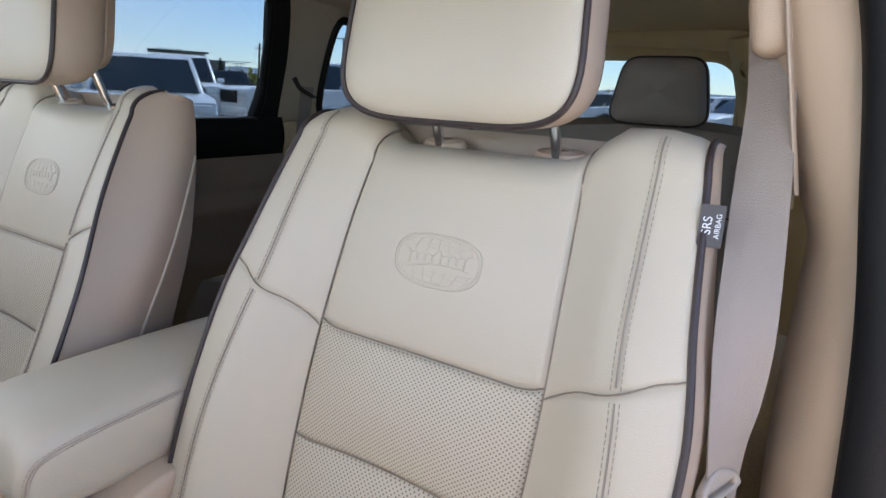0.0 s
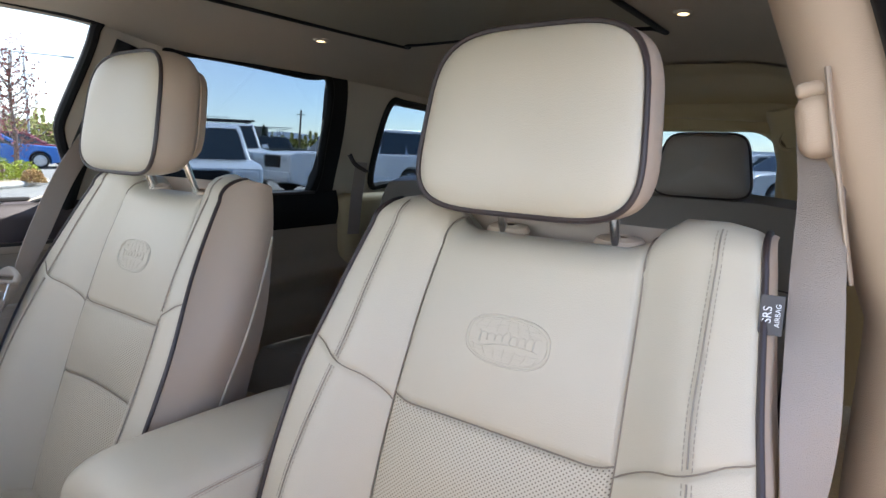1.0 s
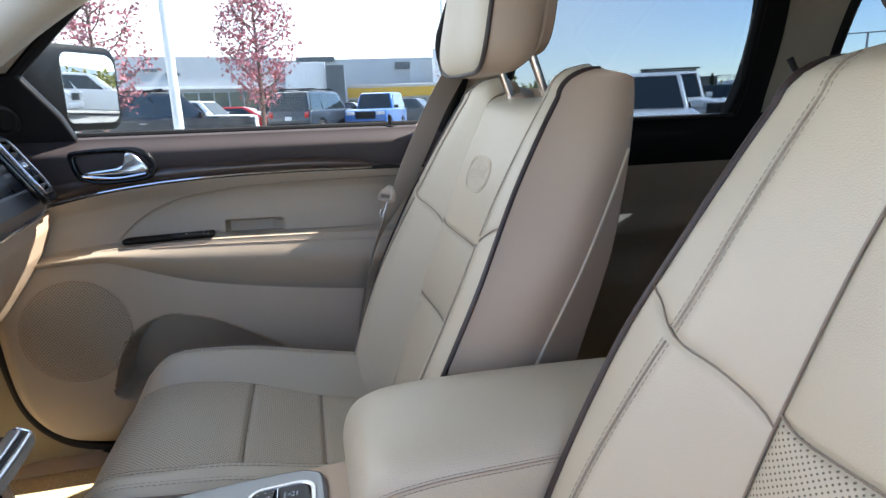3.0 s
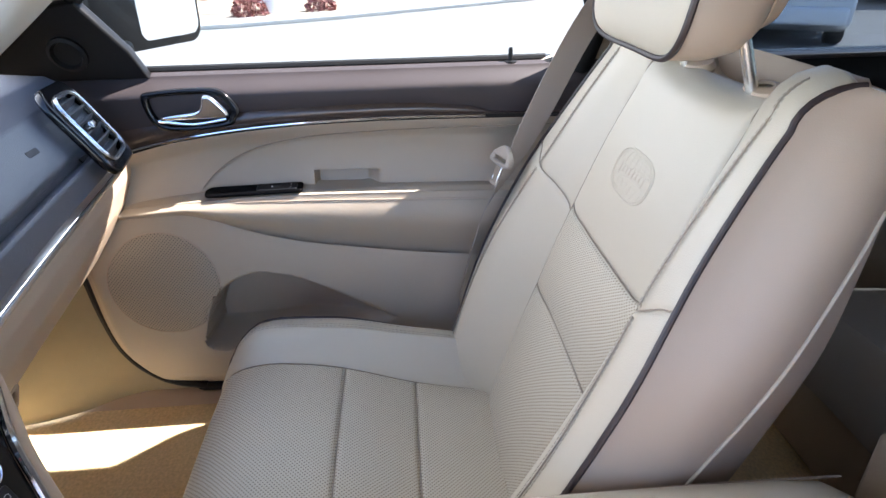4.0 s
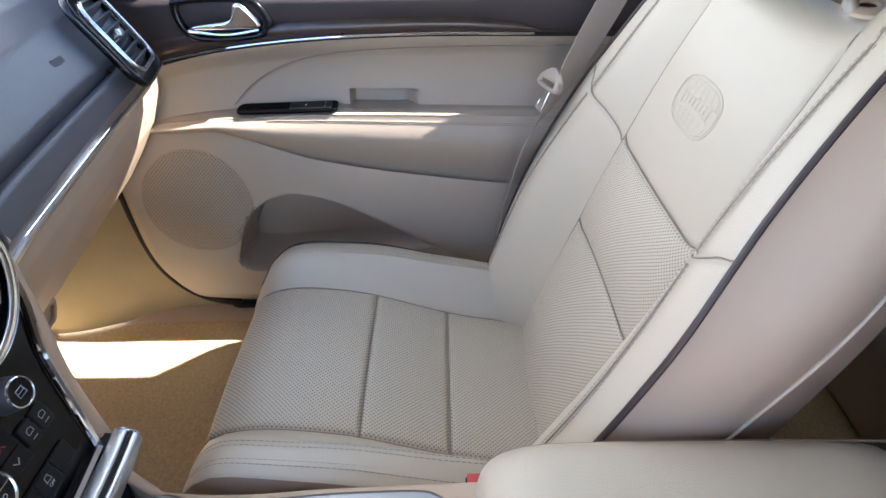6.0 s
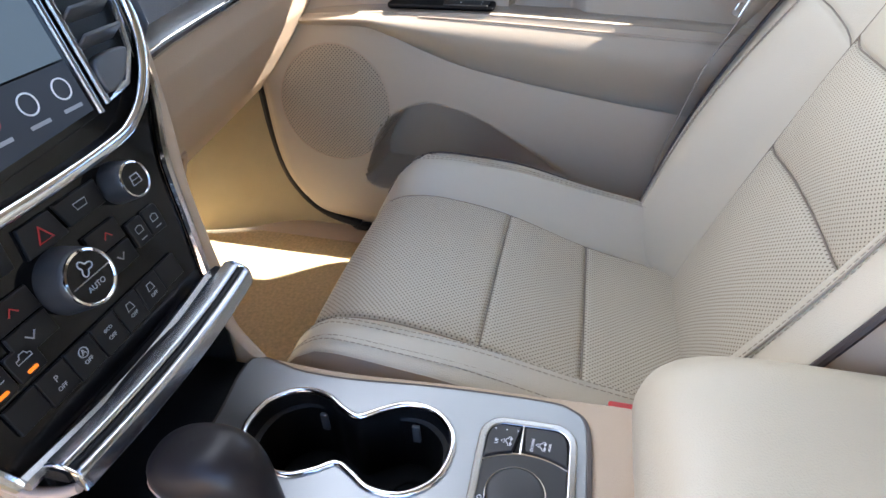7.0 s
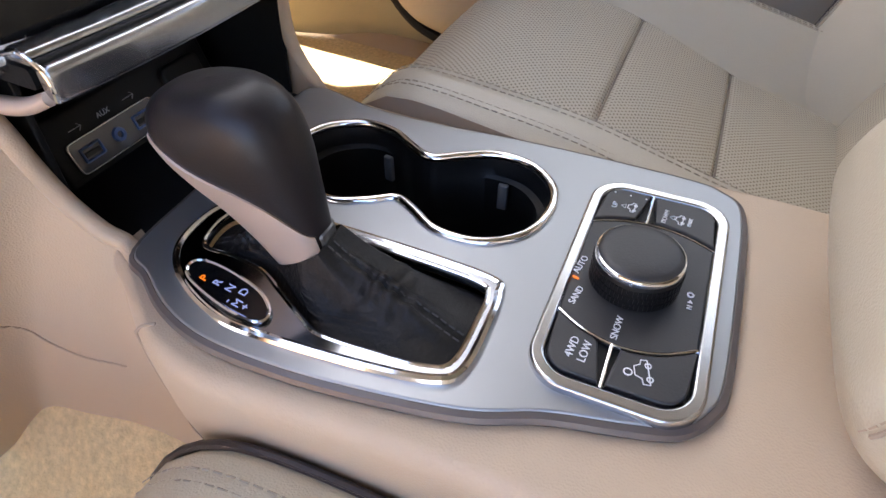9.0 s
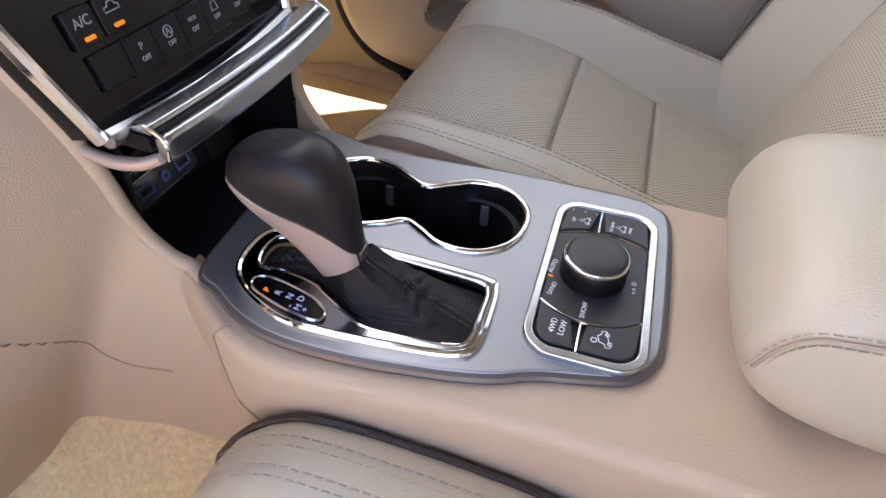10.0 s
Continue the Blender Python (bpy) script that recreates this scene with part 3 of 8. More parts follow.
# windscreen
ws = thing("windscreen", (0, -0.4, 1.2), "clear laminated windscreen", "window", kind="structure")
pane = part("pane", grid(lambda p, q: Vector((lerp(-0.68, 0.68, p) * lerp(1, 0.93, q), lerp(-0.66, 0.16, q) + 0.10 * (2 * p - 1) ** 2, lerp(1.18, 1.645, q))), 16, 12), M_GLASS, ws)
pane.visible_shadow = False

# tailgate with its window
m_t = basis((0, 2.60, 1.2), (1, 0, 0), (0, -0.30, 0.95))
tg_out = rounded(-0.72, 0.72, -0.75, 0.44, (0.05, 0.05, 0.16, 0.16), 8)
tg_hole = rounded(-0.45, 0.428, 0.05, 0.325, (0.03, 0.03, 0.09, 0.09), 8)
M_TAILTRIM = material("yellowish_beige_trim", (0.50, 0.41, 0.24), 0.6, bump=0.4, scale=500, grain="VORONOI")
tagged(part("wall_rear", plate(tg_out, [tg_hole], 0.06, 0.02, m_t), M_TAILTRIM), "beige trim of the tailgate round the rear window", "tailgate", kind="structure")
w = thing("window_6", (0, 2.55, 1.25), "tinted rear window of the tailgate", "window", kind="structure")
pane = part("pane", plate(rounded(-0.47, 0.47, 0.03, 0.335, 0.05), (), 0.004, 0.0005, m_t), M_TINT, w)
for s in (-1, 1):
    dp = [(s * 0.47, 2.36, 1.60), (s * 0.50, 2.40, 1.50), (s * 0.55, 2.42, 1.30), (s * 0.58, 2.44, 1.05)]
    tagged(part("pillar_rear_left" if s > 0 else "pillar_rear_right", tube(spline(dp, 30), 0.085, 12), M_TAILTRIM), "yellowish beige rear pillar trim", "pillar trim", kind="structure")
# Added sheet: headliner cloth yellowed as the light of the rear windows tints it
tagged(part("ceiling_rear", grid(lambda p, q: Vector((lerp(-0.55, 0.55, p), lerp(1.82, 2.40, q), liner_z(lerp(-0.55, 0.55, p), lerp(1.82, 2.40, q)) - 0.006 - 0.012 * smooth01(q * 6))), 24, 24), M_TAILTRIM), "sheet under the rear headliner, yellowed for the rear light", "headliner", kind="structure")
spk = thing("pillar_speaker", (0.475, 2.345, 1.475), "small round speaker in the rear pillar trim", "loudspeaker")
sm = Matrix.Translation((0.475, 2.335, 1.475)) @ Matrix.Rotation(radians(90), 4, "X")
part("ring", lathe([(0.022, 0.0), (0.026, 0.012), (0.034, 0.012), (0.036, 0.0)], 28, sm), M_TAILTRIM, spk)
part("grille", lathe([(0, 0.004), (0.022, 0.002), (0.023, -0.004)], 28, sm), material("brown_speaker_cloth", (0.16, 0.11, 0.05), 0.9, bump=0.6, scale=1500), spk)
tagged(part("header_rear", tube(spline([(-0.55, 2.36, 1.575), (0, 2.40, 1.60), (0.55, 2.36, 1.575)], 24), 0.05, 12), M_TAILTRIM), "yellowish beige trim above the rear window", "header trim", kind="structure")
tagged(part("cargo_wall", box(-0.8, 0.8, 2.62, 2.68, 0.5, 1.25, 0.02), M_TAILTRIM), "beige lower trim of the tailgate", "tailgate", kind="structure")

# ---- front seats ----
SEAT_Y = curve_of([(0.74, 0.553), (0.80, 0.572), (0.964, 0.633), (1.107, 0.684), (1.207, 0.722), (1.30, 0.765), (1.36, 0.80)])
SEAT_W = curve_of([(0.74, 0.24), (0.80, 0.255), (0.95, 0.278), (1.10, 0.286), (1.20, 0.270), (1.28, 0.258), (1.33, 0.250), (1.36, 0.243)])
SEAT_B = curve_of([(0.74, 0.075), (0.95, 0.070), (1.10, 0.048), (1.25, 0.026), (1.36, 0.012)])
SEAT_BACK = curve_of([(0.74, 0.74), (0.85, 0.742), (1.0, 0.775), (1.2, 0.835), (1.36, 0.862)])
INSERT = curve_of([(0.74, 0.125), (0.80, 0.132), (0.96, 0.148), (1.10, 0.149), (1.25, 0.141), (1.36, 0.128)])


STITCH_P = curve_of([(0.74, 0.70), (0.99, 0.67), (1.14, 0.58), (1.24, 0.61), (1.36, 0.68)])


def back_top(u):
    return 1.312 + 0.040 * smooth01((abs(u) - 0.42) / 0.28) - 0.008 * smooth01((abs(u) - 0.90) / 0.10)


def back_face(u, a):
    """The front of the backrest: u across (-1 to 1), a up along it (0 to 1, past 0.86 over the top)."""
    zt = back_top(u)
    if a <= 0.86:
        z = 0.74 + (zt - 0.034 - 0.74) * a / 0.86
        y = SEAT_Y(z)
    else:
        th = radians((a - 0.86) / 0.14 * 95)
        z0 = zt - 0.034
        z, y = z0 + 0.034 * math.sin(th), SEAT_Y(z0) + 0.052 * (1 - math.cos(th))
    w = SEAT_W(z)
    ins = INSERT(z) / w
    s = (abs(u) - ins) / (1 - ins)
    b = SEAT_B(z)
    rise = b * smooth01(s / 0.62) - b * 0.12 * smooth01((s - 0.62) / 0.38) if s > 0 else 0.0
    y -= rise if s > 0 else 0.0
    if s <= 0:
        y += 0.005 * (u / ins) ** 2
    else:
        y += 0.005 * (1 - smooth01(s / 0.3))
    return Vector((u * w, y, z))


def a_at(z, u=0.0):
    return 0.86 * (z - 0.74) / (back_top(u) - 0.034 - 0.74)


def ins_u(a, u=0.45):
    z = 0.74 + (back_top(u) - 0.034 - 0.74) * min(a, 0.86) / 0.86
    return INSERT(z) / SEAT_W(z)


CUSH = curve_of([(0.095, 0.745), (0.11, 0.795), (0.14, 0.826), (0.19, 0.838), (0.25, 0.834), (0.32, 0.820), (0.437, 0.780), (0.55, 0.755), (0.64, 0.74)])
CUSHW = curve_of([(0.095, 0.222), (0.14, 0.236), (0.25, 0.246), (0.45, 0.250), (0.64, 0.245)])


def cushion_face(u, y):
    w = CUSHW(y)
    ins = 0.150 / w
    s = (abs(u) - ins) / (1 - ins)
    front = smooth01((y - 0.09) / 0.09)
    z = CUSH(y) + 0.004 * (1 - (u / ins) ** 2 if s < 0 else 0)
    if s > 0:
        z += front * (0.052 * smooth01(s / 0.55) - 0.012 * smooth01((s - 0.6) / 0.4)) * (0.7 + 0.6 * smooth01((y - 0.2) / 0.3))
    return Vector((u * w, y, z))


def emblem(seat, host):
    """An embossed badge: an oval ring, a globe-like grid and a script-like stroke."""
    zc = 1.197

    def on(x, h, lift=0.0):
        z = zc + h
        q = (a_at(z) - a_at(1.107)) / (1 - a_at(1.107))
        lift = 0.0066 * (1 - (x / 0.145) ** 2) * (1 - (2 * q - 1) ** 2) + 0.0001
        p = back_face(x / SEAT_W(z), a_at(z))
        return p + Vector((0, -lift, 0))

    def line(pts, r):
        return tube([on(x, h) for x, h in pts], r, 6)

    ring = [on(x, h) for x, h in oval(0, 0, 0.056, 0.0275, 44, 2.7)]
    ring2 = [on(x, h) for x, h in oval(0, 0, 0.0525, 0.0242, 44, 2.7)]
    bms = [tube(ring, 0.0011, 6, closed=True), tube(ring2, 0.0007, 6, closed=True)]
    for h in (-0.0195, -0.0145, -0.0095, 0.0105, 0.0150, 0.0195):
        e = 0.050 * (1 - (abs(h) / 0.0245) ** 2.7) ** (1 / 2.7)
        bms.append(line([(x * e, h + 0.0022 * (1 - x * x) * (1 if h > 0 else -1)) for x in np.linspace(-1, 1, 13)], 0.00042))
    for k in (-0.92, -0.62, -0.30, 0.0, 0.30, 0.62, 0.92):
        for h0, h1 in ((-0.0235, -0.0085), (0.0085, 0.0235)):
            bms.append(line([(k * 0.05 * math.sqrt(max(0, 1 - (h / 0.033) ** 2)), h) for h in np.linspace(h0, h1, 7)], 0.00042))
    part("badge_outline", joined(*bms), M_LEATHER, host)
    # a looping pen stroke that rises in a few places, over a sweeping underline
    script = []
    for i in range(220):
        t = i / 219
        w = t * 2 * math.pi * 8
        tall = 0.0042 + 0.0045 * math.exp(-((t - 0.04) / 0.05) ** 2) + 0.0050 * math.exp(-((t - 0.52) / 0.035) ** 2) + 0.0048 * math.exp(-((t - 0.95) / 0.035) ** 2)
        script.append((-0.041 + 0.082 * t + 0.0030 * math.sin(w) + 0.10 * max(0.0, tall * math.cos(w)), 0.0008 + tall * math.cos(w) + 0.004 * t))
    swash = [(-0.036 + 0.078 * t, -0.0105 + 0.0075 * math.sin(t * 2.4)) for t in np.linspace(0, 1, 18)]
    part("badge_script", joined(line(script, 0.00075), line(swash, 0.0009)), M_LEATHER, host)


def headrest(seat):
    """The cushion on two posts, with piping round its front."""
    cz, y0 = 1.455, 0.704

    def outline(k, n, grow):
        shrink = max(0.0, 1 + grow / 0.143)
        t = 2 * math.pi * k / n
        c, s = math.cos(t), math.sin(t)
        px = math.copysign(abs(c) ** (0.44 if s < 0 else 0.53), c)
        pz = math.copysign(abs(s) ** (0.46 if s < 0 else 0.50), s)
        hw = 0.138 - 0.009 * pz
        return px * hw * shrink, pz * 0.108 * shrink

    n = 56

    def ring(grow, dy, lean=0.0):
        return [Vector((x - 0.005, y0 + dy + 0.16 * z - 0.012 * (x / 0.14) ** 2 * (1 if dy < 0.02 else 0), cz + z)) for x, z in (outline(k, n, grow) for k in range(n))]

    bm = bmesh.new()
    steps = [(-0.142, -0.012), (-0.10, -0.0115), (-0.06, -0.010), (-0.03, -0.0065), (-0.014, -0.002), (-0.005, 0.002), (0.0, 0.007), (0.001, 0.008), (0.005, 0.016), (0.006, 0.040), (0.001, 0.06), (-0.012, 0.074), (-0.04, 0.083), (-0.09, 0.087), (-0.142, 0.087)]
    back = bmesh.new()
    for mesh, few in ((bm, steps[:7]), (back, steps[6:])):
        rings = [[mesh.verts.new(p) for p in ring(g, d)] for g, d in few]
        for a, b in zip(rings, rings[1:]):
            for k in range(n):
                mesh.faces.new((a[k], a[(k + 1) % n], b[(k + 1) % n], b[k]))
        mesh.faces.new(rings[0] if mesh is bm else rings[-1])
    hr = part("headrest", bm, M_LEATHER, seat, "beige leather headrest cushion", flat_angle=60)
    # Same leather as the front; the taupe carries the shade on the side
    part("side_cover", back, M_TAUPE, hr, "headrest side cover, taupe put in for its shade", flat_angle=60)
    part("piping", tube(ring(0.0022, 0.0068), 0.0036, 8, closed=True), M_PIPING, hr, "dark brown piping")
    bm = bmesh.new()
    cap = [ring(g, d) for g, d in ((-0.03, 0.070), (-0.022, 0.082), (-0.03, 0.098), (-0.06, 0.107), (-0.11, 0.110))]
    vs = [[bm.verts.new(p) for p in r] for r in cap]
    for a, b in zip(vs, vs[1:]):
        for k in range(n):
            bm.faces.new((a[k], a[(k + 1) % n], b[(k + 1) % n], b[k]))
    bm.faces.new(vs[-1])
    part("back_shell", bm, M_TAUPE, hr)
    for x in (-0.08, 0.08):
        post = part("post", tube([(x, 0.806, 1.29), (x, 0.775, 1.37)], 0.0065, 14), M_POST, seat, "chrome headrest post")
        collar = put(lathe([(0, 0), (0.026, 0), (0.028, 0.004), (0.024, 0.011), (0.012, 0.014), (0.0085, 0.012)], 24), Matrix.Translation((x, 0.812, 1.306)) @ Matrix.Rotation(radians(12), 4, "X") @ Matrix.Diagonal((1.2, 0.7, 1, 1)))
        part("post_collar", collar, M_BEIGEPLASTIC, seat)


def front_seat(at, label):
    seat = thing("front_seat", (0, 0.4, 0.57), label, "car seat", "front seats")
    # backrest centre panels
    z1, z2 = 1.094, 0.960

    def centre(zl, zh, bow_l, bow_h):
        def fn(p, q):
            x = 2 * p - 1
            z = lerp(zl + bow_l * (1 - x * x), zh + bow_h * (1 - x * x), q)
            a = a_at(z)
            return back_face(x * ins_u(a) * 0.995, a)
        return fn

    def upper(p, q):
        x = 2 * p - 1
        a = lerp(a_at(z1 + 0.003 * (1 - x * x)), 1.0, q)
        return back_face(x * ins_u(a, 0.3) * 0.995, a)

    plain = part("backrest_upper_panel", pad(upper, 0.29, 0.26, puff=0.006), M_LEATHER, seat, "smooth beige leather panel with an embossed badge")
    emblem(seat, plain)
    part("backrest_middle_panel", pad(centre(z2, z1, 0.012, 0.003), 0.295, 0.155, puff=0.012), M_PERF, seat, "perforated beige leather panel")
    part("backrest_lower_panel", pad(centre(0.745, z2, 0, 0.012), 0.28, 0.225, puff=0.012), M_PERF, seat, "perforated beige leather panel")
    def sunk(p, d=0.0026):
        return p + Vector((0, d * 0.93, -d * 0.3))

    for zl, bow in ((z1, 0.003), (z2, 0.012)):
        line = [sunk(centre(zl, zl, bow, bow)(k / 30, 0)) for k in range(31)]
        part("seam", tube(line, 0.0010, 6), M_SEAM, seat)
    for s in (-1, 1):
        line = [sunk(back_face(s * ins_u(k / 50, 0.3 if k / 50 > 0.8 else 0.45), k / 50)) for k in range(51)]
        part("seam", tube(line, 0.0010, 6), M_SEAM, seat)
    # bolsters, split by a slanting seam
    for s in (-1, 1):
        def split(p):
            return 1.089 + 0.030 * p + 0.022 * p * p

        def low(p, q):
            z = lerp(0.745, split(p), q)
            a = a_at(z, 0.5)
            i = ins_u(a)
            return back_face(s * lerp(i, 1.0, p), a) if s > 0 else back_face(s * lerp(1.0, i, 1 - p), a)

        def high(p, q):
            a = lerp(a_at(split(p), 0.5), 1.0, q)
            i = ins_u(a, 0.3 if a > 0.8 else 0.45)
            return back_face(s * lerp(i, 1.0, p), a)

        def turned(f):
            return (lambda p, q: f(p, q)) if s > 0 else (lambda p, q: f(1 - p, q))

        part("backrest_bolster", pad(turned(low), 0.13, 0.36, groove=0.0026), M_LEATHER, seat)
        part("backrest_shoulder", pad(turned(high), 0.12, 0.26, groove=0.0026), M_LEATHER, seat)
        for f, q0, q1 in ((low, 0.0, 0.985), (high, 0.02, 0.86)):
            line = [f(STITCH_P(f(0.6, lerp(q0, q1, k / 40)).z), lerp(q0, q1, k / 40)) + Vector((0, -0.0006, 0)) for k in range(41)]
            part("seam_stitching", stitches(line, off=0.0044, length=0.0040, gap=0.0022, r=0.0005), M_STITCH, seat)
            part("seam_welt", tube(line, 0.0010, 6), M_SEAMSOFT, seat)
        line = [sunk(low(k / 16, 1.0), 0.0016) for k in range(17)]
        part("seam", tube(line, 0.0009, 6), M_SEAM, seat)
        pipe = [back_face(s, k / 50) + Vector((s * 0.002, 0.002, 0)) for k in range(51)]
        part("piping", tube(pipe, 0.0035, 8), M_PIPING, seat, "dark brown piping")

        def side(p, q):
            f = back_face(s, q)
            zb = min(f.z, 1.335)
            b = Vector((s * (SEAT_W(zb) - 0.022), SEAT_BACK(zb), zb - 0.004))
            c = f.lerp(b, p)
            c.x += s * (0.016 * math.sin(math.pi * p) + 0.002)
            return c

        part("backrest_side", grid(side, 10, 40), M_TAUPE, seat, "taupe leather backrest side")
        welt = spline([side(0.97, a_at(1.22)), side(0.84, a_at(1.16)), side(0.72, a_at(1.08)), side(0.64, a_at(0.98)), side(0.58, a_at(0.86))], 40)
        part("side_seam", tube([p + Vector((s * 0.001, 0, 0)) for p in welt], 0.0022, 6), M_LEATHER, seat)

    def rear(p, q):
        f = back_face(1, q)
        zb = min(f.z, 1.335)
        x = lerp(-1, 1, p) * (SEAT_W(zb) - 0.022)
        return Vector((x, SEAT_BACK(zb) + 0.018 * (1 - (2 * p - 1) ** 2), zb - 0.004))

    part("backrest_rear", grid(rear, 12, 24), M_TAUPE, seat)

    def core(p, q):
        a = q
        v = back_face(lerp(-0.97, 0.97, p), a)
        return v + Vector((0, 0.012, -0.006))

    part("backrest_core", grid(core, 30, 40), M_TAUPE, seat)

    def lid(p, q):
        f = back_face(lerp(-0.97, 0.97, p), 1.0)
        zb = 1.331
        return Vector((f.x, lerp(f.y - 0.006, SEAT_BACK(zb) + 0.01, q), f.z - 0.010 - 0.012 * q))

    part("backrest_top", grid(lid, 24, 4), M_LEATHER, seat)
    headrest(seat)

    # cushion
    def patch(y0, y1):
        def fn(p, q):
            y = lerp(y0, y1, q)
            return cushion_face((2 * p - 1) * 0.150 / CUSHW(y) * 0.995, y)
        return fn

    part("cushion_front_panel", pad(patch(0.118, 0.320), 0.30, 0.20, puff=0.005), M_PERF, seat, "perforated beige leather panel")
    part("cushion_middle_panel", pad(patch(0.320, 0.437), 0.30, 0.117, puff=0.004), M_PERF, seat, "perforated beige leather panel")
    part("cushion_rear_panel", pad(patch(0.437, 0.63), 0.30, 0.19, puff=0.004), M_PERF, seat, "perforated beige leather panel")
    for y in (0.320, 0.437):
        line = [cushion_face((2 * k / 24 - 1) * 0.150 / CUSHW(y), y) + Vector((0, 0, -0.0028)) for k in range(25)]
        part("seam", tube(line, 0.0010, 6), M_SEAM, seat)
    for s in (-1, 1):
        line = [cushion_face(s * 0.150 / CUSHW(y), y) + Vector((0, 0, -0.0028)) for y in np.linspace(0.12, 0.63, 40)]
        part("seam", tube(line, 0.0010, 6), M_SEAM, seat)

        def bol(p, q):
            y = lerp(0.096, 0.63, q)
            k = p if s > 0 else 1 - p
            return cushion_face(s * lerp(0.150 / CUSHW(y), 1.0, k), y)

        part("cushion_bolster", pad(bol, 0.11, 0.53, groove=0.0026), M_LEATHER, seat)
        for k in (0.56, 0.80):
            line = [bol(k if s > 0 else 1 - k, lerp(0.05, 0.95, i / 40)) + Vector((0, 0, 0.0008)) for i in range(41)]
            part("seam_stitching", stitches(line, normal=(0, 0, 1)), M_STITCH, seat)
        edge = [cushion_face(s, lerp(0.096, 0.63, i / 40)) + Vector((s * 0.002, 0, -0.002)) for i in range(41)]
        part("piping", tube(edge, 0.0027, 8), M_PIPING, seat, "dark brown piping")

        def flank(p, q):
            e = cushion_face(s, lerp(0.096, 0.66, q))
            return Vector((e.x + s * 0.008 * math.sin(math.pi * p), e.y, lerp(e.z, 0.665, p)))

        part("cushion_side", grid(flank, 6, 24), M_TAUPE, seat)

    def nose(p, q):
        e = cushion_face(lerp(-1, 1, p), 0.097)
        return Vector((e.x, e.y + 0.05 * q * q - 0.012 * math.sin(math.pi * q), lerp(e.z, 0.66, q)))

    part("cushion_nose", grid(nose, 24, 8), M_LEATHER, seat)

    def inner(p, q):
        return cushion_face(lerp(-0.97, 0.97, p), lerp(0.10, 0.66, q)) - Vector((0, 0, 0.012))

    part("cushion_core", grid(inner, 24, 30), M_TAUPE, seat)
    part("seat_base", joined(box(-0.2, 0.2, 0.17, 0.62, 0.60, 0.67, 0.01), box(-0.215, -0.175, 0.15, 0.70, 0.57, 0.605, 0.004), box(0.175, 0.215, 0.15, 0.70, 0.57, 0.605, 0.004)), M_BLACK, seat)
    seat.matrix_basis = at @ Matrix.Translation((0, 0.4, 0.57))
    return seat


passenger_seat = front_seat(Matrix.Translation((0, 0, 0)), "beige perforated leather front passenger seat with dark piping")
driver_seat = copy_thing(passenger_seat, Matrix.Translation((0.376, 0.06, -0.012)) @ Matrix.Translation((0, 0.4, 0.57)))
for ob in driver_seat.children:
    if ob.name.split(".")[0] in ("headrest", "post", "post_collar"):
        ob.location.y += 0.036
passenger_seat.matrix_basis = Matrix.Translation((-0.376, 0.4, 0.57)) @ Matrix.Diagonal((0.955, 1, 1, 1))
# the driver's cushion is set a little lower
for ob in driver_seat.children:
    if ob.type == "MESH" and sum(v.co.z for v in ob.data.vertices) / len(ob.data.vertices) < 0.285 and not ob.name.startswith("backrest") and not ob.name.startswith("seat_base"):
        ob.location.z -= 0.017
for ob in passenger_seat.children:
    if ob.name.startswith("headrest"):
        c = Vector((-0.005, 0.33, 0.885))
        ob.matrix_basis = Matrix.Translation(Vector((0.012, 0, -0.002)) + c) @ Matrix.Diagonal((0.955, 1, 0.955, 1)) @ Matrix.Translation(-c)
driver_seat["label"] = "beige perforated leather driver's seat beside the open door"

# the passenger's bolster beside the console is slimmer up high
plump = curve_of([(0.70, 0.86), (0.80, 0.90), (0.88, 1.02), (0.96, 1.13), (1.05, 1.16), (1.14, 1.13), (1.22, 1.06), (1.32, 1.0), (1.42, 1.0)])
slim = curve_of([(0.74, 1.0), (0.95, 1.0), (1.06, 0.90), (1.14, 0.80), (1.28, 0.70), (1.40, 0.68)])
for ob in passenger_seat.children:
    kind_of = ob.name.split(".")[0]
    if kind_of.startswith("backrest") or kind_of in ("piping", "seam_stitching", "seam_welt", "seam", "side_seam"):
        ob.data = ob.data.copy()
        for v in ob.data.vertices:
            z, y = v.co.z + 0.57, v.co.y + 0.4
            ins = INSERT(z)
            if v.co.x < -ins:
                v.co.x = -ins + (v.co.x + ins) * plump(z)
            if v.co.x > ins and z > 0.95:
                deep = smooth01((y - SEAT_Y(z) + SEAT_B(z) - 0.02) / 0.10) if kind_of in ("backrest_side", "side_seam", "backrest_rear") else 0.0
                v.co.x = ins + (v.co.x - ins) * lerp(slim(z), 1.0, deep)

# the inner cushion piping of the passenger's seat is tucked down beside the console
for ob in [c for c in passenger_seat.children if c.name.startswith("piping")]:
    mid = sum((v.co for v in ob.data.vertices), Vector()) / len(ob.data.vertices)
    if mid.z < 0.33 and mid.x > 0:
        ob.location = (-0.004, 0, -0.022)

# ---- passenger doors ----
door = thing("door_1", (-0.78, 0.3, 0.6), "closed front passenger door with beige trim and dark upper band", "car door", kind="structure")


CHROME_Z = curve_of([(-0.19, 1.105), (-0.06, 1.138), (0.07, 1.163), (0.226, 1.178), (0.40, 1.183), (0.59, 1.181), (0.84, 1.177)])
ARM_TOP = curve_of([(-0.19, 1.03), (0.05, 1.048), (0.2, 1.054), (0.4, 1.051), (0.84, 1.038)])
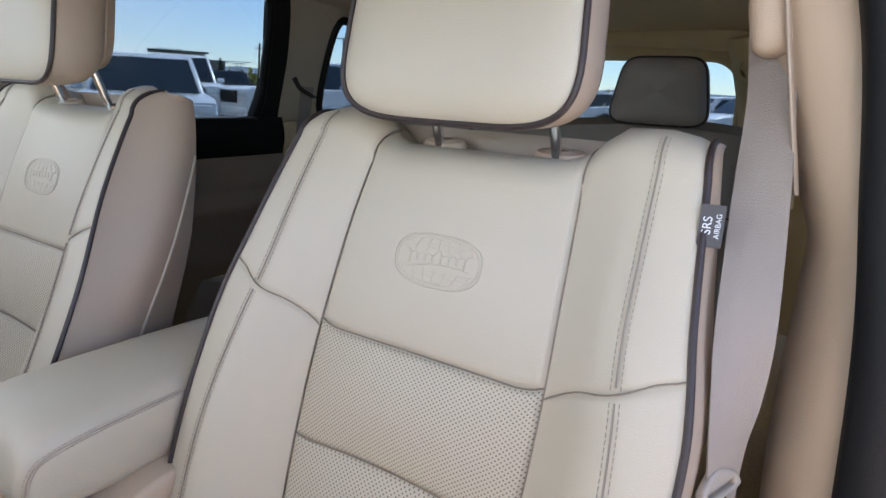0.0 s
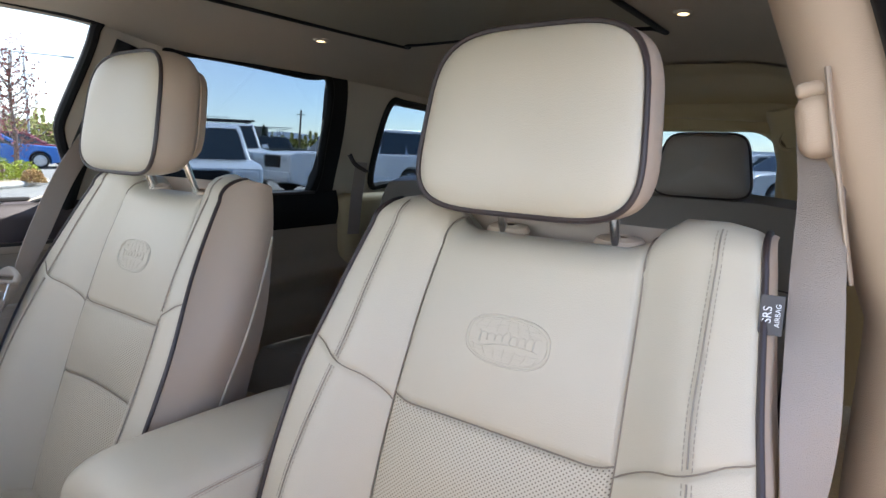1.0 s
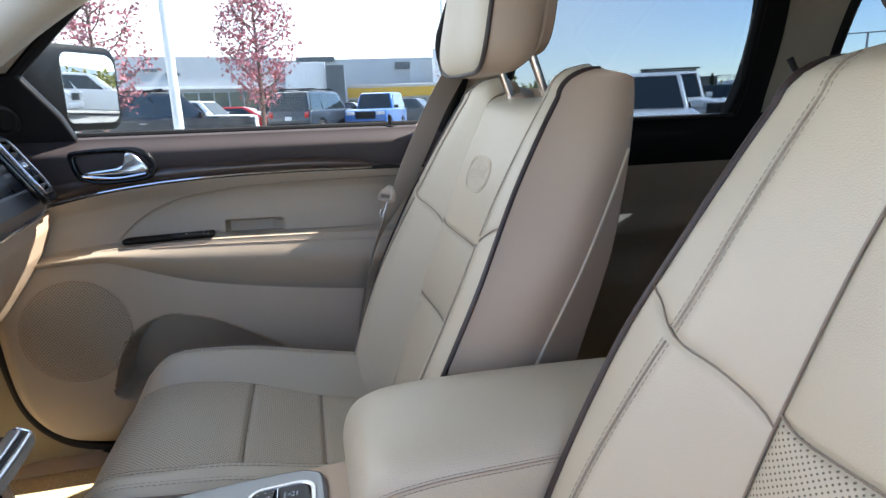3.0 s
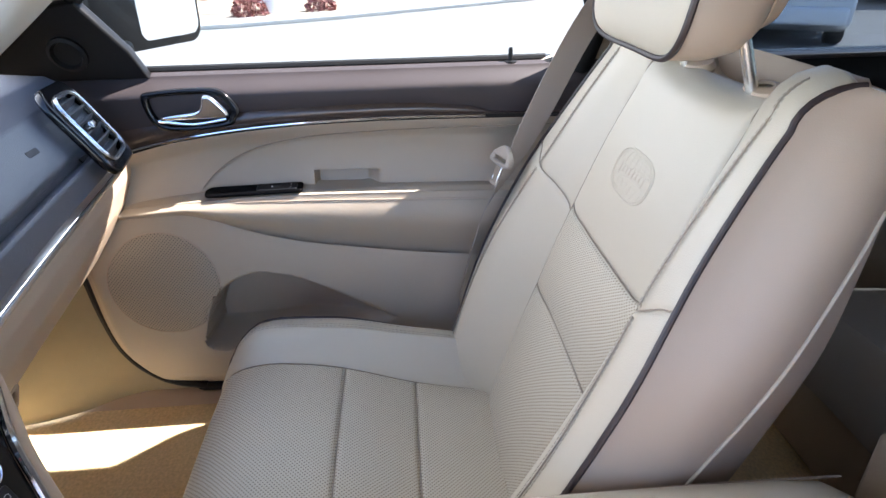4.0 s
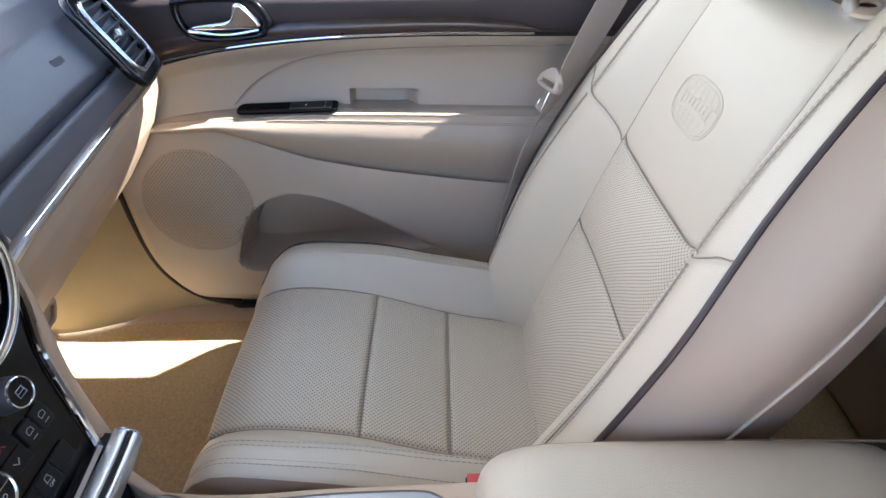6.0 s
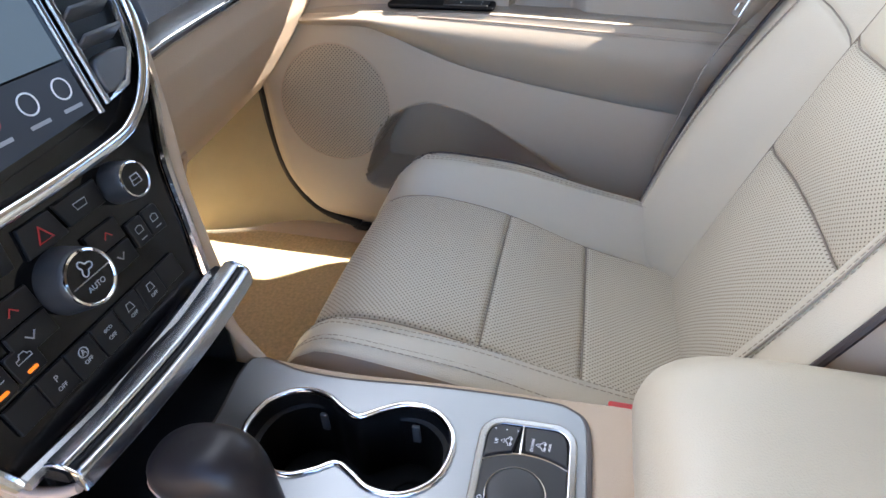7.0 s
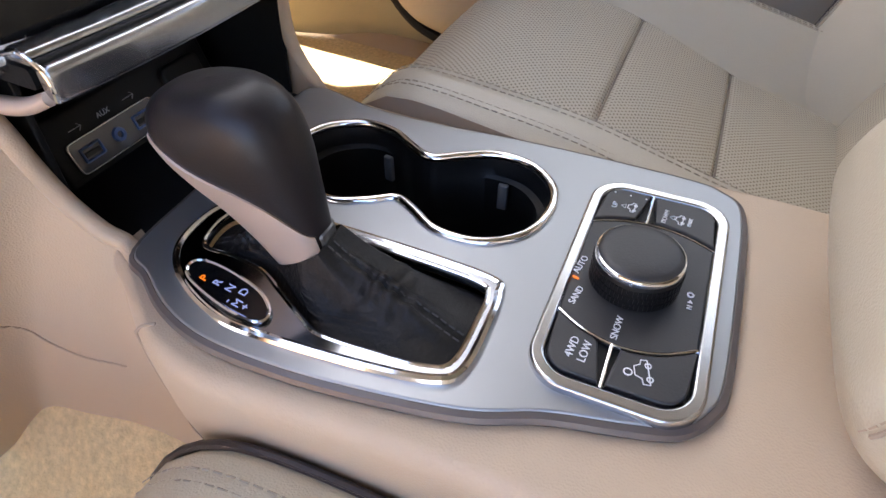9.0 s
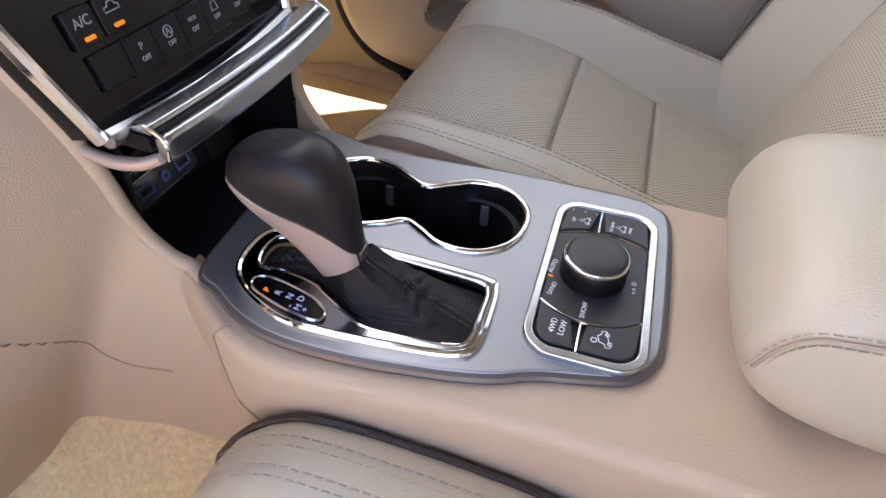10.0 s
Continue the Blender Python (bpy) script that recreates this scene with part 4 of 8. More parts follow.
ARM_LOW = curve_of([(-0.19, 1.010), (0.03, 1.018), (0.08, 1.000), (0.14, 0.978), (0.214, 0.957), (0.38, 0.93), (0.541, 0.911), (0.84, 0.885)])


POCKET_TOP = curve_of([(0.024, 0.745), (0.03, 0.775), (0.05, 0.835), (0.08, 0.878), (0.115, 0.899), (0.156, 0.907), (0.23, 0.888), (0.32, 0.842), (0.415, 0.790)])
POCKET_LOW = curve_of([(0.024, 0.742), (0.035, 0.730), (0.06, 0.725), (0.2, 0.735), (0.415, 0.782)])
DOOR_FRONT = curve_of([(0.60, 0.02), (0.615, -0.045), (0.65, -0.105), (0.70, -0.142), (0.76, -0.160), (0.893, -0.172), (1.035, -0.19)])


def skin_x(y, z):
    """How far in the lower door panel stands at a place."""
    x = -0.752 + 0.045 * math.sin(math.pi * min(1, (z - 0.58) / 0.5)) ** 0.7
    x -= 0.03 * smooth01((0.66 - z) / 0.06) + 0.02 * smooth01((DOOR_FRONT(z) + 0.025 - y) / 0.025)
    if 0.018 <= y <= 0.415:
        d = min(z - POCKET_LOW(max(0.024, y)), POCKET_TOP(max(0.024, y)) - z, (y - 0.018) * 1.2)
        x -= 0.105 * smooth01(d / 0.026) * (1 - 0.85 * smooth01((y - 0.20) / 0.22))
    return x


def skin_lower(p, q):
    y1 = lerp(-0.19, 0.84, p)
    z = lerp(0.60, ARM_LOW(y1) + 0.010, q)
    y = lerp(DOOR_FRONT(z), 0.84, p)
    return Vector((skin_x(y, z), y, z))


part("lower_panel", grid(skin_lower, 1, 150, us=[k * 0.006 for k in range(32)] + [0.19 + k * 0.0028 for k in range(62)] + [0.3636 + k * 0.6364 / 70 for k in range(71)]), M_DOORPLASTIC, door, "beige moulded lower door panel with a map pocket")


# padded armrest roll between its seams
def arm_at(p, q):
    y = lerp(-0.18, 0.84, p)
    t = q * math.pi
    zl, zh = ARM_LOW(y), ARM_TOP(y)
    depth = 0.023 + 0.003 * smooth01((y - 0.035) / 0.07)
    z = lerp(zl, zh, 0.5 - 0.5 * math.cos(t) if q < 1 else 1)
    f = (z - zl) / max(0.02, zh - zl)
    bulge = depth * (0.25 + 0.75 * smooth01(f / 0.62)) - 0.011 * smooth01((f - 0.58) / 0.42) ** 1.5
    return Vector((-0.738 + bulge, y, z))


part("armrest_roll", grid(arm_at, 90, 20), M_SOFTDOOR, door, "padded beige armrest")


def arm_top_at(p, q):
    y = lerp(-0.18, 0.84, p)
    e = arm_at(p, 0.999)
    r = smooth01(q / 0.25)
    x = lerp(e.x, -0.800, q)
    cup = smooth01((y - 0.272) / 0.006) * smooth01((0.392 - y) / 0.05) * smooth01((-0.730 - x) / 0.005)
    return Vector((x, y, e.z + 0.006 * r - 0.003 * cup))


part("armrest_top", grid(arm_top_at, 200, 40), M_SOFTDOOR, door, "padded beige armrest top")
seam = [arm_at((y + 0.18) / 1.02, 0.80) + Vector((0.0008, 0, 0)) for y in np.linspace(0.13, 0.80, 60)]
part("armrest_stitching", stitches(seam, normal=(1, 0, 0.3), sides=(1,)), M_STITCH, door)
part("armrest_seam", tube(seam, 0.0009, 6), M_TAUPE, door)


# upper beige pad with a leaf-shaped insert
def leaf_z(y):
    return 1.062 + 0.098 * (1 - math.exp(-max(0, y - 0.066) / 0.085))


def upper_at(p, q):
    y = lerp(-0.19, 0.84, p)
    z = lerp(ARM_TOP(y) - 0.002, CHROME_Z(y) - 0.004, q)
    x = -0.752 - 0.016 * math.sin(math.pi * q) + 0.012 * smooth01((q - 0.7) / 0.3)
    leaf = leaf_z(y)
    if y > 0.066 and z < leaf:
        x -= 0.0025 * smooth01((leaf - z) / 0.004)
    if y < 0.05:
        x += 0.03 * smooth01((0.05 - y) / 0.2)
    x -= 0.030 * smooth01((y - 0.270) / 0.006) * smooth01((0.396 - y) / 0.03) * smooth01((ARM_TOP(y) + 0.032 - z) / 0.008)
    return Vector((x, y, z))


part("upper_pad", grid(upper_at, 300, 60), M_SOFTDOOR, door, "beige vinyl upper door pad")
leaf = []
for y in [0.0662 + 0.734 * (k / 90) ** 1.8 for k in range(91)]:
    z = leaf_z(y)
    lo, hi = ARM_TOP(y) - 0.002, CHROME_Z(y) - 0.004
    leaf.append(upper_at((y + 0.19) / 1.03, (z - lo) / (hi - lo)) + Vector((0.0010, 0, 0)))
part("leaf_seam", tube(leaf, 0.0011, 6), M_SEAM, door)
part("chrome_strip", tube([(-0.742, y, CHROME_Z(y)) for y in np.linspace(-0.17, 0.585, 50)], 0.0025, 8), M_CHROME, door, "bright chrome strip")


# wood and dark band above
def band_at(z0, z1, bulge, base):
    def fn(p, q):
        y = lerp(-0.19, 0.86, p)
        z = lerp(z0(y), z1(y), q)
        return Vector((base - 0.022 * smooth01((z - 1.232) / 0.030) + bulge * math.sin(math.pi * q) ** 0.8, y, z))
    return fn


WOOD_TOP = curve_of([(-0.19, 1.165), (-0.05, 1.176), (0.05, 1.19), (0.20, 1.203), (0.45, 1.207), (0.57, 1.196), (0.60, 1.186), (0.86, 1.184)])
part("wood_trim", grid(band_at(lambda y: CHROME_Z(y) + 0.002, lambda y: WOOD_TOP(y), 0.006, -0.748), 60, 8), M_WOOD, door, "dark brown wood trim strip")
part("upper_band", grid(band_at(lambda y: WOOD_TOP(y) - 0.001, lambda y: 1.262, 0.005, -0.749), 70, 24), M_DARKTRIM, door, "dark brown soft upper door band")


def ledge_at(p, q):
    y = lerp(-0.19, 0.86, p)
    return Vector((lerp(-0.771, -0.80, q), y, 1.262 + 0.004 * math.sin(math.pi * q)))


part("window_ledge", grid(ledge_at, 30, 6), M_DARKTRIM, door)
part("ledge_seal", tube([(-0.797, -0.16, 1.268), (-0.797, 0.70, 1.268)], 0.007, 8), M_RUBBER, door)

# release handle in its black bowl
hm = basis((-0.742, 0.082, 1.211), (0, 1, 0.06), (-0.06, 0, 1))
bowl = part("handle_bezel", plate([(x, y) for x, y in dense([(-0.078, 0.026), (-0.055, -0.03), (0.05, -0.034), (0.072, -0.02), (0.078, -0.004), (0.06, 0.024), (0.03, 0.034), (-0.05, 0.036)], 60)], [dense([(-0.066, 0.018), (-0.046, -0.022), (0.045, -0.026), (0.062, -0.014), (0.064, -0.004), (0.05, 0.016), (0.025, 0.024), (-0.045, 0.026)], 60)], 0.014, 0.004, hm), M_GLOSSBLACK, door, "gloss black handle surround")
part("handle_bowl", plate(dense([(-0.068, 0.02), (-0.048, -0.024), (0.047, -0.028), (0.066, -0.014), (0.052, 0.018), (-0.047, 0.028)], 48), (), 0.002, 0.0005, hm @ Matrix.Translation((0, 0, -0.006))), M_BLACK, door)
lever_line = dense([(-0.050, -0.013), (-0.046, -0.006), (0.004, -0.003), (0.017, 0.004), (0.024, 0.021), (0.036, 0.022), (0.048, 0.010), (0.060, -0.008), (0.056, -0.017), (0.02, -0.017)], 60)
part("handle_lever", plate(list(reversed(lever_line)), (), 0.010, 0.0045, hm @ Matrix.Translation((0, 0, 0.006)) @ Matrix.Rotation(radians(6), 4, "X")), M_CHROME, door, "chrome door release lever")
part("handle_lip", tube(spline([hm @ Vector(v) for v in ((-0.058, -0.014, 0.004), (0.0, -0.024, 0.006), (0.055, -0.021, 0.004))], 24), 0.003, 8), M_CHROME, door)

# window switch in its gloss panel, and the pull cup behind it
sm = basis((-0.739, 0.163, 1.0615), (0, 1, 0.02), (-1, 0, 0.15))
sw = part("switch_panel", plate(rounded(-0.088, 0.088, -0.017, 0.017, (0.012, 0.008, 0.008, 0.015)), (), 0.005, 0.0015, sm), M_SWITCHBLACK, door, "gloss black window switch panel")
part("switch", plate(rounded(0.005, 0.078, -0.011, 0.011, 0.004), (), 0.006, 0.0015, sm @ Matrix.Translation((0, 0, 0.0015))), M_BLACK, sw)
part("switch_mark", plate(rounded(0.0315, 0.0345, -0.002, 0.002, 0.0008), (), 0.0004, 0.0001, sm @ Matrix.Translation((0, 0, 0.0047))), M_WHITEINK, sw)
part("switch_mark", plate(rounded(0.066, 0.0675, 0.004, 0.007, 0.0006), (), 0.0004, 0.0001, sm @ Matrix.Translation((0, 0, 0.0047))), M_WHITEINK, sw)
part("switch_mark", plate(rounded(0.066, 0.0675, -0.007, -0.004, 0.0006), (), 0.0004, 0.0001, sm @ Matrix.Translation((0, 0, 0.0047))), M_WHITEINK, sw)

# speaker grille with its dimpled face
def grille_at(u, v):
    a, r = 2 * math.pi * u, 0.103 * v
    y, z = -0.026 + r * math.cos(a), 0.888 + r * math.sin(a) * 1.02
    return Vector((skin_x(max(y, DOOR_FRONT(z) + 0.026), z) + 0.0016 - 0.002 * smooth01((v - 0.96) / 0.04), y, z))


part("speaker_grille", grid(grille_at, 64, 14, us=[k / 64 for k in range(64)], close_u=True, vs=[0.001] + [k / 14 for k in range(1, 14)] + [0.965, 1.0], uvs=lambda u, v: (0.103 * v * math.cos(2 * math.pi * u), 0.103 * v * math.sin(2 * math.pi * u))), perforated("dimpled_beige_grille", (0.34, 0.285, 0.215), 0.55, 0.0046), door, "round perforated beige speaker grille")
part("grille_joint", tube([grille_at(k / 64, 1.0) + Vector((0.0004, 0, 0)) for k in range(64)], 0.0013, 6, closed=True), M_TAUPE, door)
part("lock_pin", joined(lathe([(0, 0.028), (0.003, 0.027), (0.0042, 0.022), (0.0042, 0)], 12, Matrix.Translation((-0.785, 0.635, 1.262))), lathe([(0.013, 0.001), (0.012, 0.004), (0.005, 0.005)], 20, Matrix.Translation((-0.785, 0.635, 1.262)))), M_BLACK, door, "black lock pin")
part("edge_seal", tube(spline([(-0.765, -0.205, 1.12), (-0.752, -0.190, 0.95), (-0.750, -0.178, 0.80), (-0.758, -0.158, 0.70), (-0.764, -0.105, 0.632), (-0.768, -0.03, 0.602), (-0.770, 0.05, 0.592), (-0.770, 0.8, 0.590)], 60), 0.010, 8), M_RUBBER, door, "black rubber door seal")
part("outer_skin", box(-0.93, -0.845, -0.30, 0.86, 0.45, 1.255, 0.02), M_BLACK, door)

# mirror triangle with tweeter, and the outside mirror
tri = thing("mirror_sail", (-0.77, -0.08, 1.30), "black plastic corner trim with a round tweeter", "door trim")
part("sail", plate([(-0.26, 0.0), (0.015, 0.0), (0.0, 0.05), (-0.05, 0.135), (-0.10, 0.13), (-0.2, 0.06)], (), 0.02, 0.005, basis((-0.775, 0, 1.262), (0, 1, 0), (0.155, 0, 0.4))), M_BLACK, tri)
part("tweeter", lathe([(0, 0.006), (0.02, 0.004), (0.024, 0.012), (0.03, 0.010), (0.031, 0)], 28, basis((-0.752, -0.095, 1.308), (0, 1, 0), (0.155, 0, 0.4))), M_BLACK, tri)
mirror = thing("door_mirror", (-1.04, -0.05, 1.27), "outside rear-view mirror in a black housing", "mirror")
mm = basis((-1.043, -0.033, 1.370), (-0.88, 0.47, 0), (0, 0.04, 1))
mo = rounded(-0.150, 0.084, -0.085, 0.085, (0.05, 0.03, 0.03, 0.05), 8)
hb = bmesh.new()
rings = []
for grow, dz in ((0.0, 0.008), (0.010, 0.0), (0.012, -0.02), (0.004, -0.06), (-0.03, -0.085)):
    rings.append([hb.verts.new(mm @ Vector((x * (1 + grow / 0.1), y * (1 + grow / 0.085), dz))) for x, y in mo])
for a, b in zip(rings, rings[1:]):
    for k in range(len(mo)):
        hb.faces.new((a[k], a[(k + 1) % len(mo)], b[(k + 1) % len(mo)], b[k]))
hb.faces.new(rings[-1])
hb.faces.new(rings[0])
part("housing", hb, M_BLACK, mirror)
part("mirror_glass", plate(rounded(-0.074, 0.079, -0.078, 0.078, (0.02, 0.025, 0.03, 0.02), 8), (), 0.004, 0.001, mm @ Matrix.Translation((0, 0, 0.007))), material("mirror_silvering", (0.9, 0.92, 0.94), 0.01, metal=1.0, vary=0), mirror, "mirror glass")
part("arm", box(-0.95, -0.80, -0.14, -0.07, 1.265, 1.300, 0.01), M_BLACK, mirror)

# rear door
rear_door = thing("door_2", (-0.78, 1.2, 0.6), "closed rear door with beige trim and black upper band", "car door", kind="structure")
part("upper_band", grid(lambda p, q: Vector((-0.772 + 0.012 * math.sin(math.pi * q), lerp(0.86, 1.60, p), lerp(1.145, 1.262, q))), 12, 8), M_RUBBER, rear_door)
part("ledge", box(-0.80, -0.765, 0.86, 1.50, 1.255, 1.264, 0.003), M_DARKTRIM, rear_door)


def rdoor_at(p, q):
    y, z = lerp(0.86, 1.62, p), lerp(0.60, 1.148, q)
    x = -0.765 + 0.045 * math.exp(-(((z - 1.0) / 0.035) ** 2)) + 0.03 * math.exp(-(((z - 0.86) / 0.05) ** 2))
    return Vector((x, y, z))


part("lower_panel", grid(rdoor_at, 16, 60), M_SOFTDOOR, rear_door, "beige rear door panel with armrest")
part("outer_skin", box(-0.90, -0.80, 0.87, 2.6, 0.45, 1.255, 0.02), M_BLACK, rear_door)
tagged(part("side_lower_right", box(-0.80, -0.72, 1.60, 2.6, 0.55, 1.25, 0.03), M_TAILTRIM), "beige lower side trim behind the rear door", "side trim", kind="structure")

# ---- centre console ----
CON = basis((0, 0, 0.8605), (1, 0, 0), (0, 1, 0.062))
PANEL = [(0.075, 0.129), (0.088, 0.149), (0.102, 0.174), (0.110, 0.205), (0.110, 0.249), (0.104, 0.297), (0.096, 0.335), (0.084, 0.364), (0.076, 0.396), (0.069, 0.417), (0.056, 0.428), (0.037, 0.433), (-0.03, 0.434), (-0.088, 0.432), (-0.104, 0.42), (-0.110, 0.395), (-0.111, 0.305), (-0.107, 0.223), (-0.109, 0.172), (-0.117, 0.118), (-0.05, 0.121), (0.02, 0.124)]
CUP = [(-0.045, 0.151), (-0.072, 0.159), (-0.087, 0.182), (-0.085, 0.207), (-0.074, 0.226), (-0.067, 0.243), (-0.077, 0.260), (-0.087, 0.281), (-0.084, 0.306), (-0.066, 0.325), (-0.042, 0.329), (-0.018, 0.321), (-0.003, 0.300), (-0.003, 0.274), (-0.014, 0.255), (-0.020, 0.241), (-0.011, 0.226), (-0.003, 0.205), (-0.008, 0.175), (-0.022, 0.158)]
BOOT_OUT = [(0.030, 0.150), (0.052, 0.147), (0.072, 0.153), (0.088, 0.171), (0.100, 0.200), (0.1015, 0.232), (0.097, 0.285), (0.091, 0.316), (0.080, 0.327), (0.05, 0.328), (0.030, 0.326), (0.020, 0.317), (0.017, 0.26), (0.017, 0.20), (0.019, 0.165)]
BOOT_IN = [(0.036, 0.161), (0.050, 0.161), (0.0605, 0.167), (0.0605, 0.186), (0.0635, 0.206), (0.072, 0.223), (0.082, 0.242), (0.0875, 0.256), (0.0865, 0.285), (0.084, 0.308), (0.077, 0.3185), (0.05, 0.3195), (0.034, 0.3185), (0.028, 0.311), (0.0255, 0.27), (0.0245, 0.235), (0.027, 0.19), (0.030, 0.168)]


def on_con(x, y, h=0.0):
    return CON @ Vector((x, y, h))


def flat_ring(outer, inner, thick, bevel, h):
    return plate(outer, [inner], thick, bevel, CON @ Matrix.Translation((0, 0, h)))


console = thing("centre_console", (0, 0.3, 0.6), "beige centre console with a silver panel between the front seats", "console")
p_dense, cup_d, bo_d, bi_d = dense(PANEL, 132), dense(CUP, 120), dense(BOOT_OUT, 90), dense(BOOT_IN, 180)
panel = part("panel", plate(p_dense, [cup_d, dense(outset(BOOT_OUT, -0.002), 90)], 0.006, 0.0012, CON), M_SILVERPANEL, console, "brushed silver console panel")
part("panel_rim", tube([on_con(x, y, -0.0015) for x, y in dense(outset(PANEL, 0.0005), 132)], 0.0036, 8, closed=True), M_SILVERRIM, console, "taupe metallic rim")
# cup holders
wells = thing("cup_holder", (-0.045, 0.24, 0.80), "double cup holder with a chrome rim in the console", "cup holder")
part("chrome_rim", tube([on_con(x, y, 0.003) for x, y in cup_d], 0.0031, 10, closed=True), M_CHROME, wells, "bright chrome rim")
bm = bmesh.new()
rings = [[bm.verts.new(on_con(-0.045 + (x + 0.045) * k, 0.24 + (y - 0.24) * k, h)) for x, y in cup_d] for k, h in ((1.0, 0.002), (0.965, -0.004), (0.955, -0.012), (0.90, -0.014), (0.89, -0.075))]
for a, b in zip(rings, rings[1:]):
    for k in range(len(cup_d)):
        bm.faces.new((a[k], a[(k + 1) % len(cup_d)], b[(k + 1) % len(cup_d)], b[k]))
bm.faces.new(rings[-1])
part("well", bm, M_BLACK, wells, "black plastic well")
for x, y, a in ((-0.0765, 0.205, -10), (-0.0775, 0.290, 0)):
    tab = put(box(-0.002, 0.002, -0.0035, 0.0035, -0.020, 0.0, 0.0012), CON @ Matrix.Translation((x, y, -0.012)) @ Matrix.Rotation(radians(a), 4, "Z"))
    part("grip_tab", tab, material("grey_rubber_tab", (0.07, 0.07, 0.07), 0.7), wells, "grey rubber grip tab")
for cx, cy in ((-0.045, 0.192), (-0.045, 0.288)):
    part("floor_ring", put(lathe([(0.018, 0), (0.019, 0.002), (0.03, 0.002), (0.031, 0)], 32), CON @ Matrix.Translation((cx, cy, -0.074))), M_RUBBER, wells)

# shifter
shifter = thing("gear_shifter", (0.05, 0.23, 0.86), "automatic gear shifter with leather knob and boot, in a chrome frame", "gear shifter")
part("chrome_frame", flat_ring(bo_d, bi_d, 0.007, 0.0025, 0.002), M_DARKCHROME, shifter, "dark chrome frame")
part("frame_edge", tube([on_con(x, y, 0.0042) for x, y in dense(outset(BOOT_OUT, -0.002), 90)], 0.0026, 8, closed=True), M_CHROME, shifter, "bright chrome outer edge")
part("frame_edge", tube([on_con(x, y, 0.0046) for x, y in dense(outset(BOOT_IN, 0.0012), 180)], 0.0016, 8, closed=True), M_CHROME, shifter, "bright chrome inner edge")
disp_line = dense([(0.0797, 0.1705), (0.0745, 0.1705), (0.0718, 0.1765), (0.0722, 0.189), (0.0757, 0.206), (0.0795, 0.2172), (0.0862, 0.2265), (0.0925, 0.2285), (0.0957, 0.2235), (0.0942, 0.2065), (0.0890, 0.1869), (0.0845, 0.1755)], 72)
disp = part("selector_display", plate(disp_line, (), 0.003, 0.0006, CON @ Matrix.Translation((0, 0, 0.0062))), M_GLOSSBLACK, shifter, "gloss black gear display with lit letters")
part("display_lip", tube([on_con(x, y, 0.0072) for x, y in disp_line], 0.0011, 6, closed=True), M_CHROME, disp, "thin chrome lip")
for ch, x, y, mat in (("P", 0.0826, 0.1840, M_ORANGE), ("R", 0.0824, 0.1924, M_BLUEGLOW), ("N", 0.0829, 0.2009, M_BLUEGLOW), ("D", 0.0824, 0.2088, M_BLUEGLOW), ("M", 0.0898, 0.2104, M_BLUEGLOW), ("+", 0.0902, 0.2155, M_BLUEGLOW), ("-", 0.0902, 0.2045, M_BLUEGLOW)):
    part("display_letter", lettering(ch, 0.0064, CON @ Matrix.Translation((x, y, 0.0079)) @ Matrix.Rotation(radians(172), 4, "Z")), mat, disp, smooth=False)

# boot: a leather cone gathered from the frame up to the sloping foot of the lever
base_c = (0.054, 0.240)
top_c = (0.046, 0.2225)
boot_line = dense(BOOT_IN, 240)
BOOT_N = len(boot_line)
SEAM_AT = [min(range(BOOT_N), key=lambda i: (boot_line[i][0] - x) ** 2 + (boot_line[i][1] - y) ** 2) / BOOT_N for x, y in ((0.060, 0.3190), (0.050, 0.161))]


def boot_at(p, q):
    x0, y0 = boot_line[int(round(p * BOOT_N)) % BOOT_N]
    tx, ty = top_c[0] + 0.0135 * (x0 - base_c[0]) / 0.032, top_c[1] + 0.0165 * max(-1, min(1, (y0 - base_c[1]) / 0.07))
    k = q ** 0.85
    x, y = lerp(x0, tx, k), lerp(y0, ty, k)
    top_h = 0.0150 + 0.62 * (ty - 0.2225)
    rear = smooth01((y0 - 0.24) / 0.06)
    h = -0.003 + (top_h + 0.003) * q ** lerp(1.5, 2.3, rear) + 0.005 * math.sin(math.pi * q)
    h -= 0.006 * math.exp(-(((x - 0.074) / 0.014) ** 2 + ((y - 0.245) / 0.035) ** 2))
    h += 0.004 * math.exp(-(((x - 0.060) / 0.010) ** 2 + ((y - 0.285) / 0.03) ** 2))
    env = math.sin(math.pi * min(1, q * 1.02))
    soft = noise.noise(Vector((x0 * 28, y0 * 28, q * 2.0)))
    fine = noise.noise(Vector((x0 * 60, y0 * 60, q * 17)))
    gather = math.exp(-((q - 0.48) / 0.20) ** 2)
    pucker = math.sin(46 * q + 5 * soft) * math.exp(-min(abs(p - a) for a in SEAM_AT) / 0.05)
    ridge = sum(math.exp(-((abs(p - a) - 0.011) / 0.008) ** 2) for a in SEAM_AT)
    return on_con(x, y, h + env * (0.0016 * soft + 0.0014 * fine * gather + 0.0016 * pucker * gather + 0.0032 * ridge))


boot = part("boot", grid(boot_at, BOOT_N, 80, us=[k / BOOT_N for k in range(BOOT_N)], close_u=True), M_BOOT, shifter, "wrinkled black leather boot")
for p0 in SEAM_AT:
    line = [boot_at(p0, q) + Vector((0, 0, 0.0012)) for q in np.linspace(0.04, 0.97, 40)]
    part("boot_stitching", stitches(line, off=0.0022, length=0.0034, gap=0.0016, r=0.0005, normal=(0, 0, 1)), M_DARKSTITCH, boot)

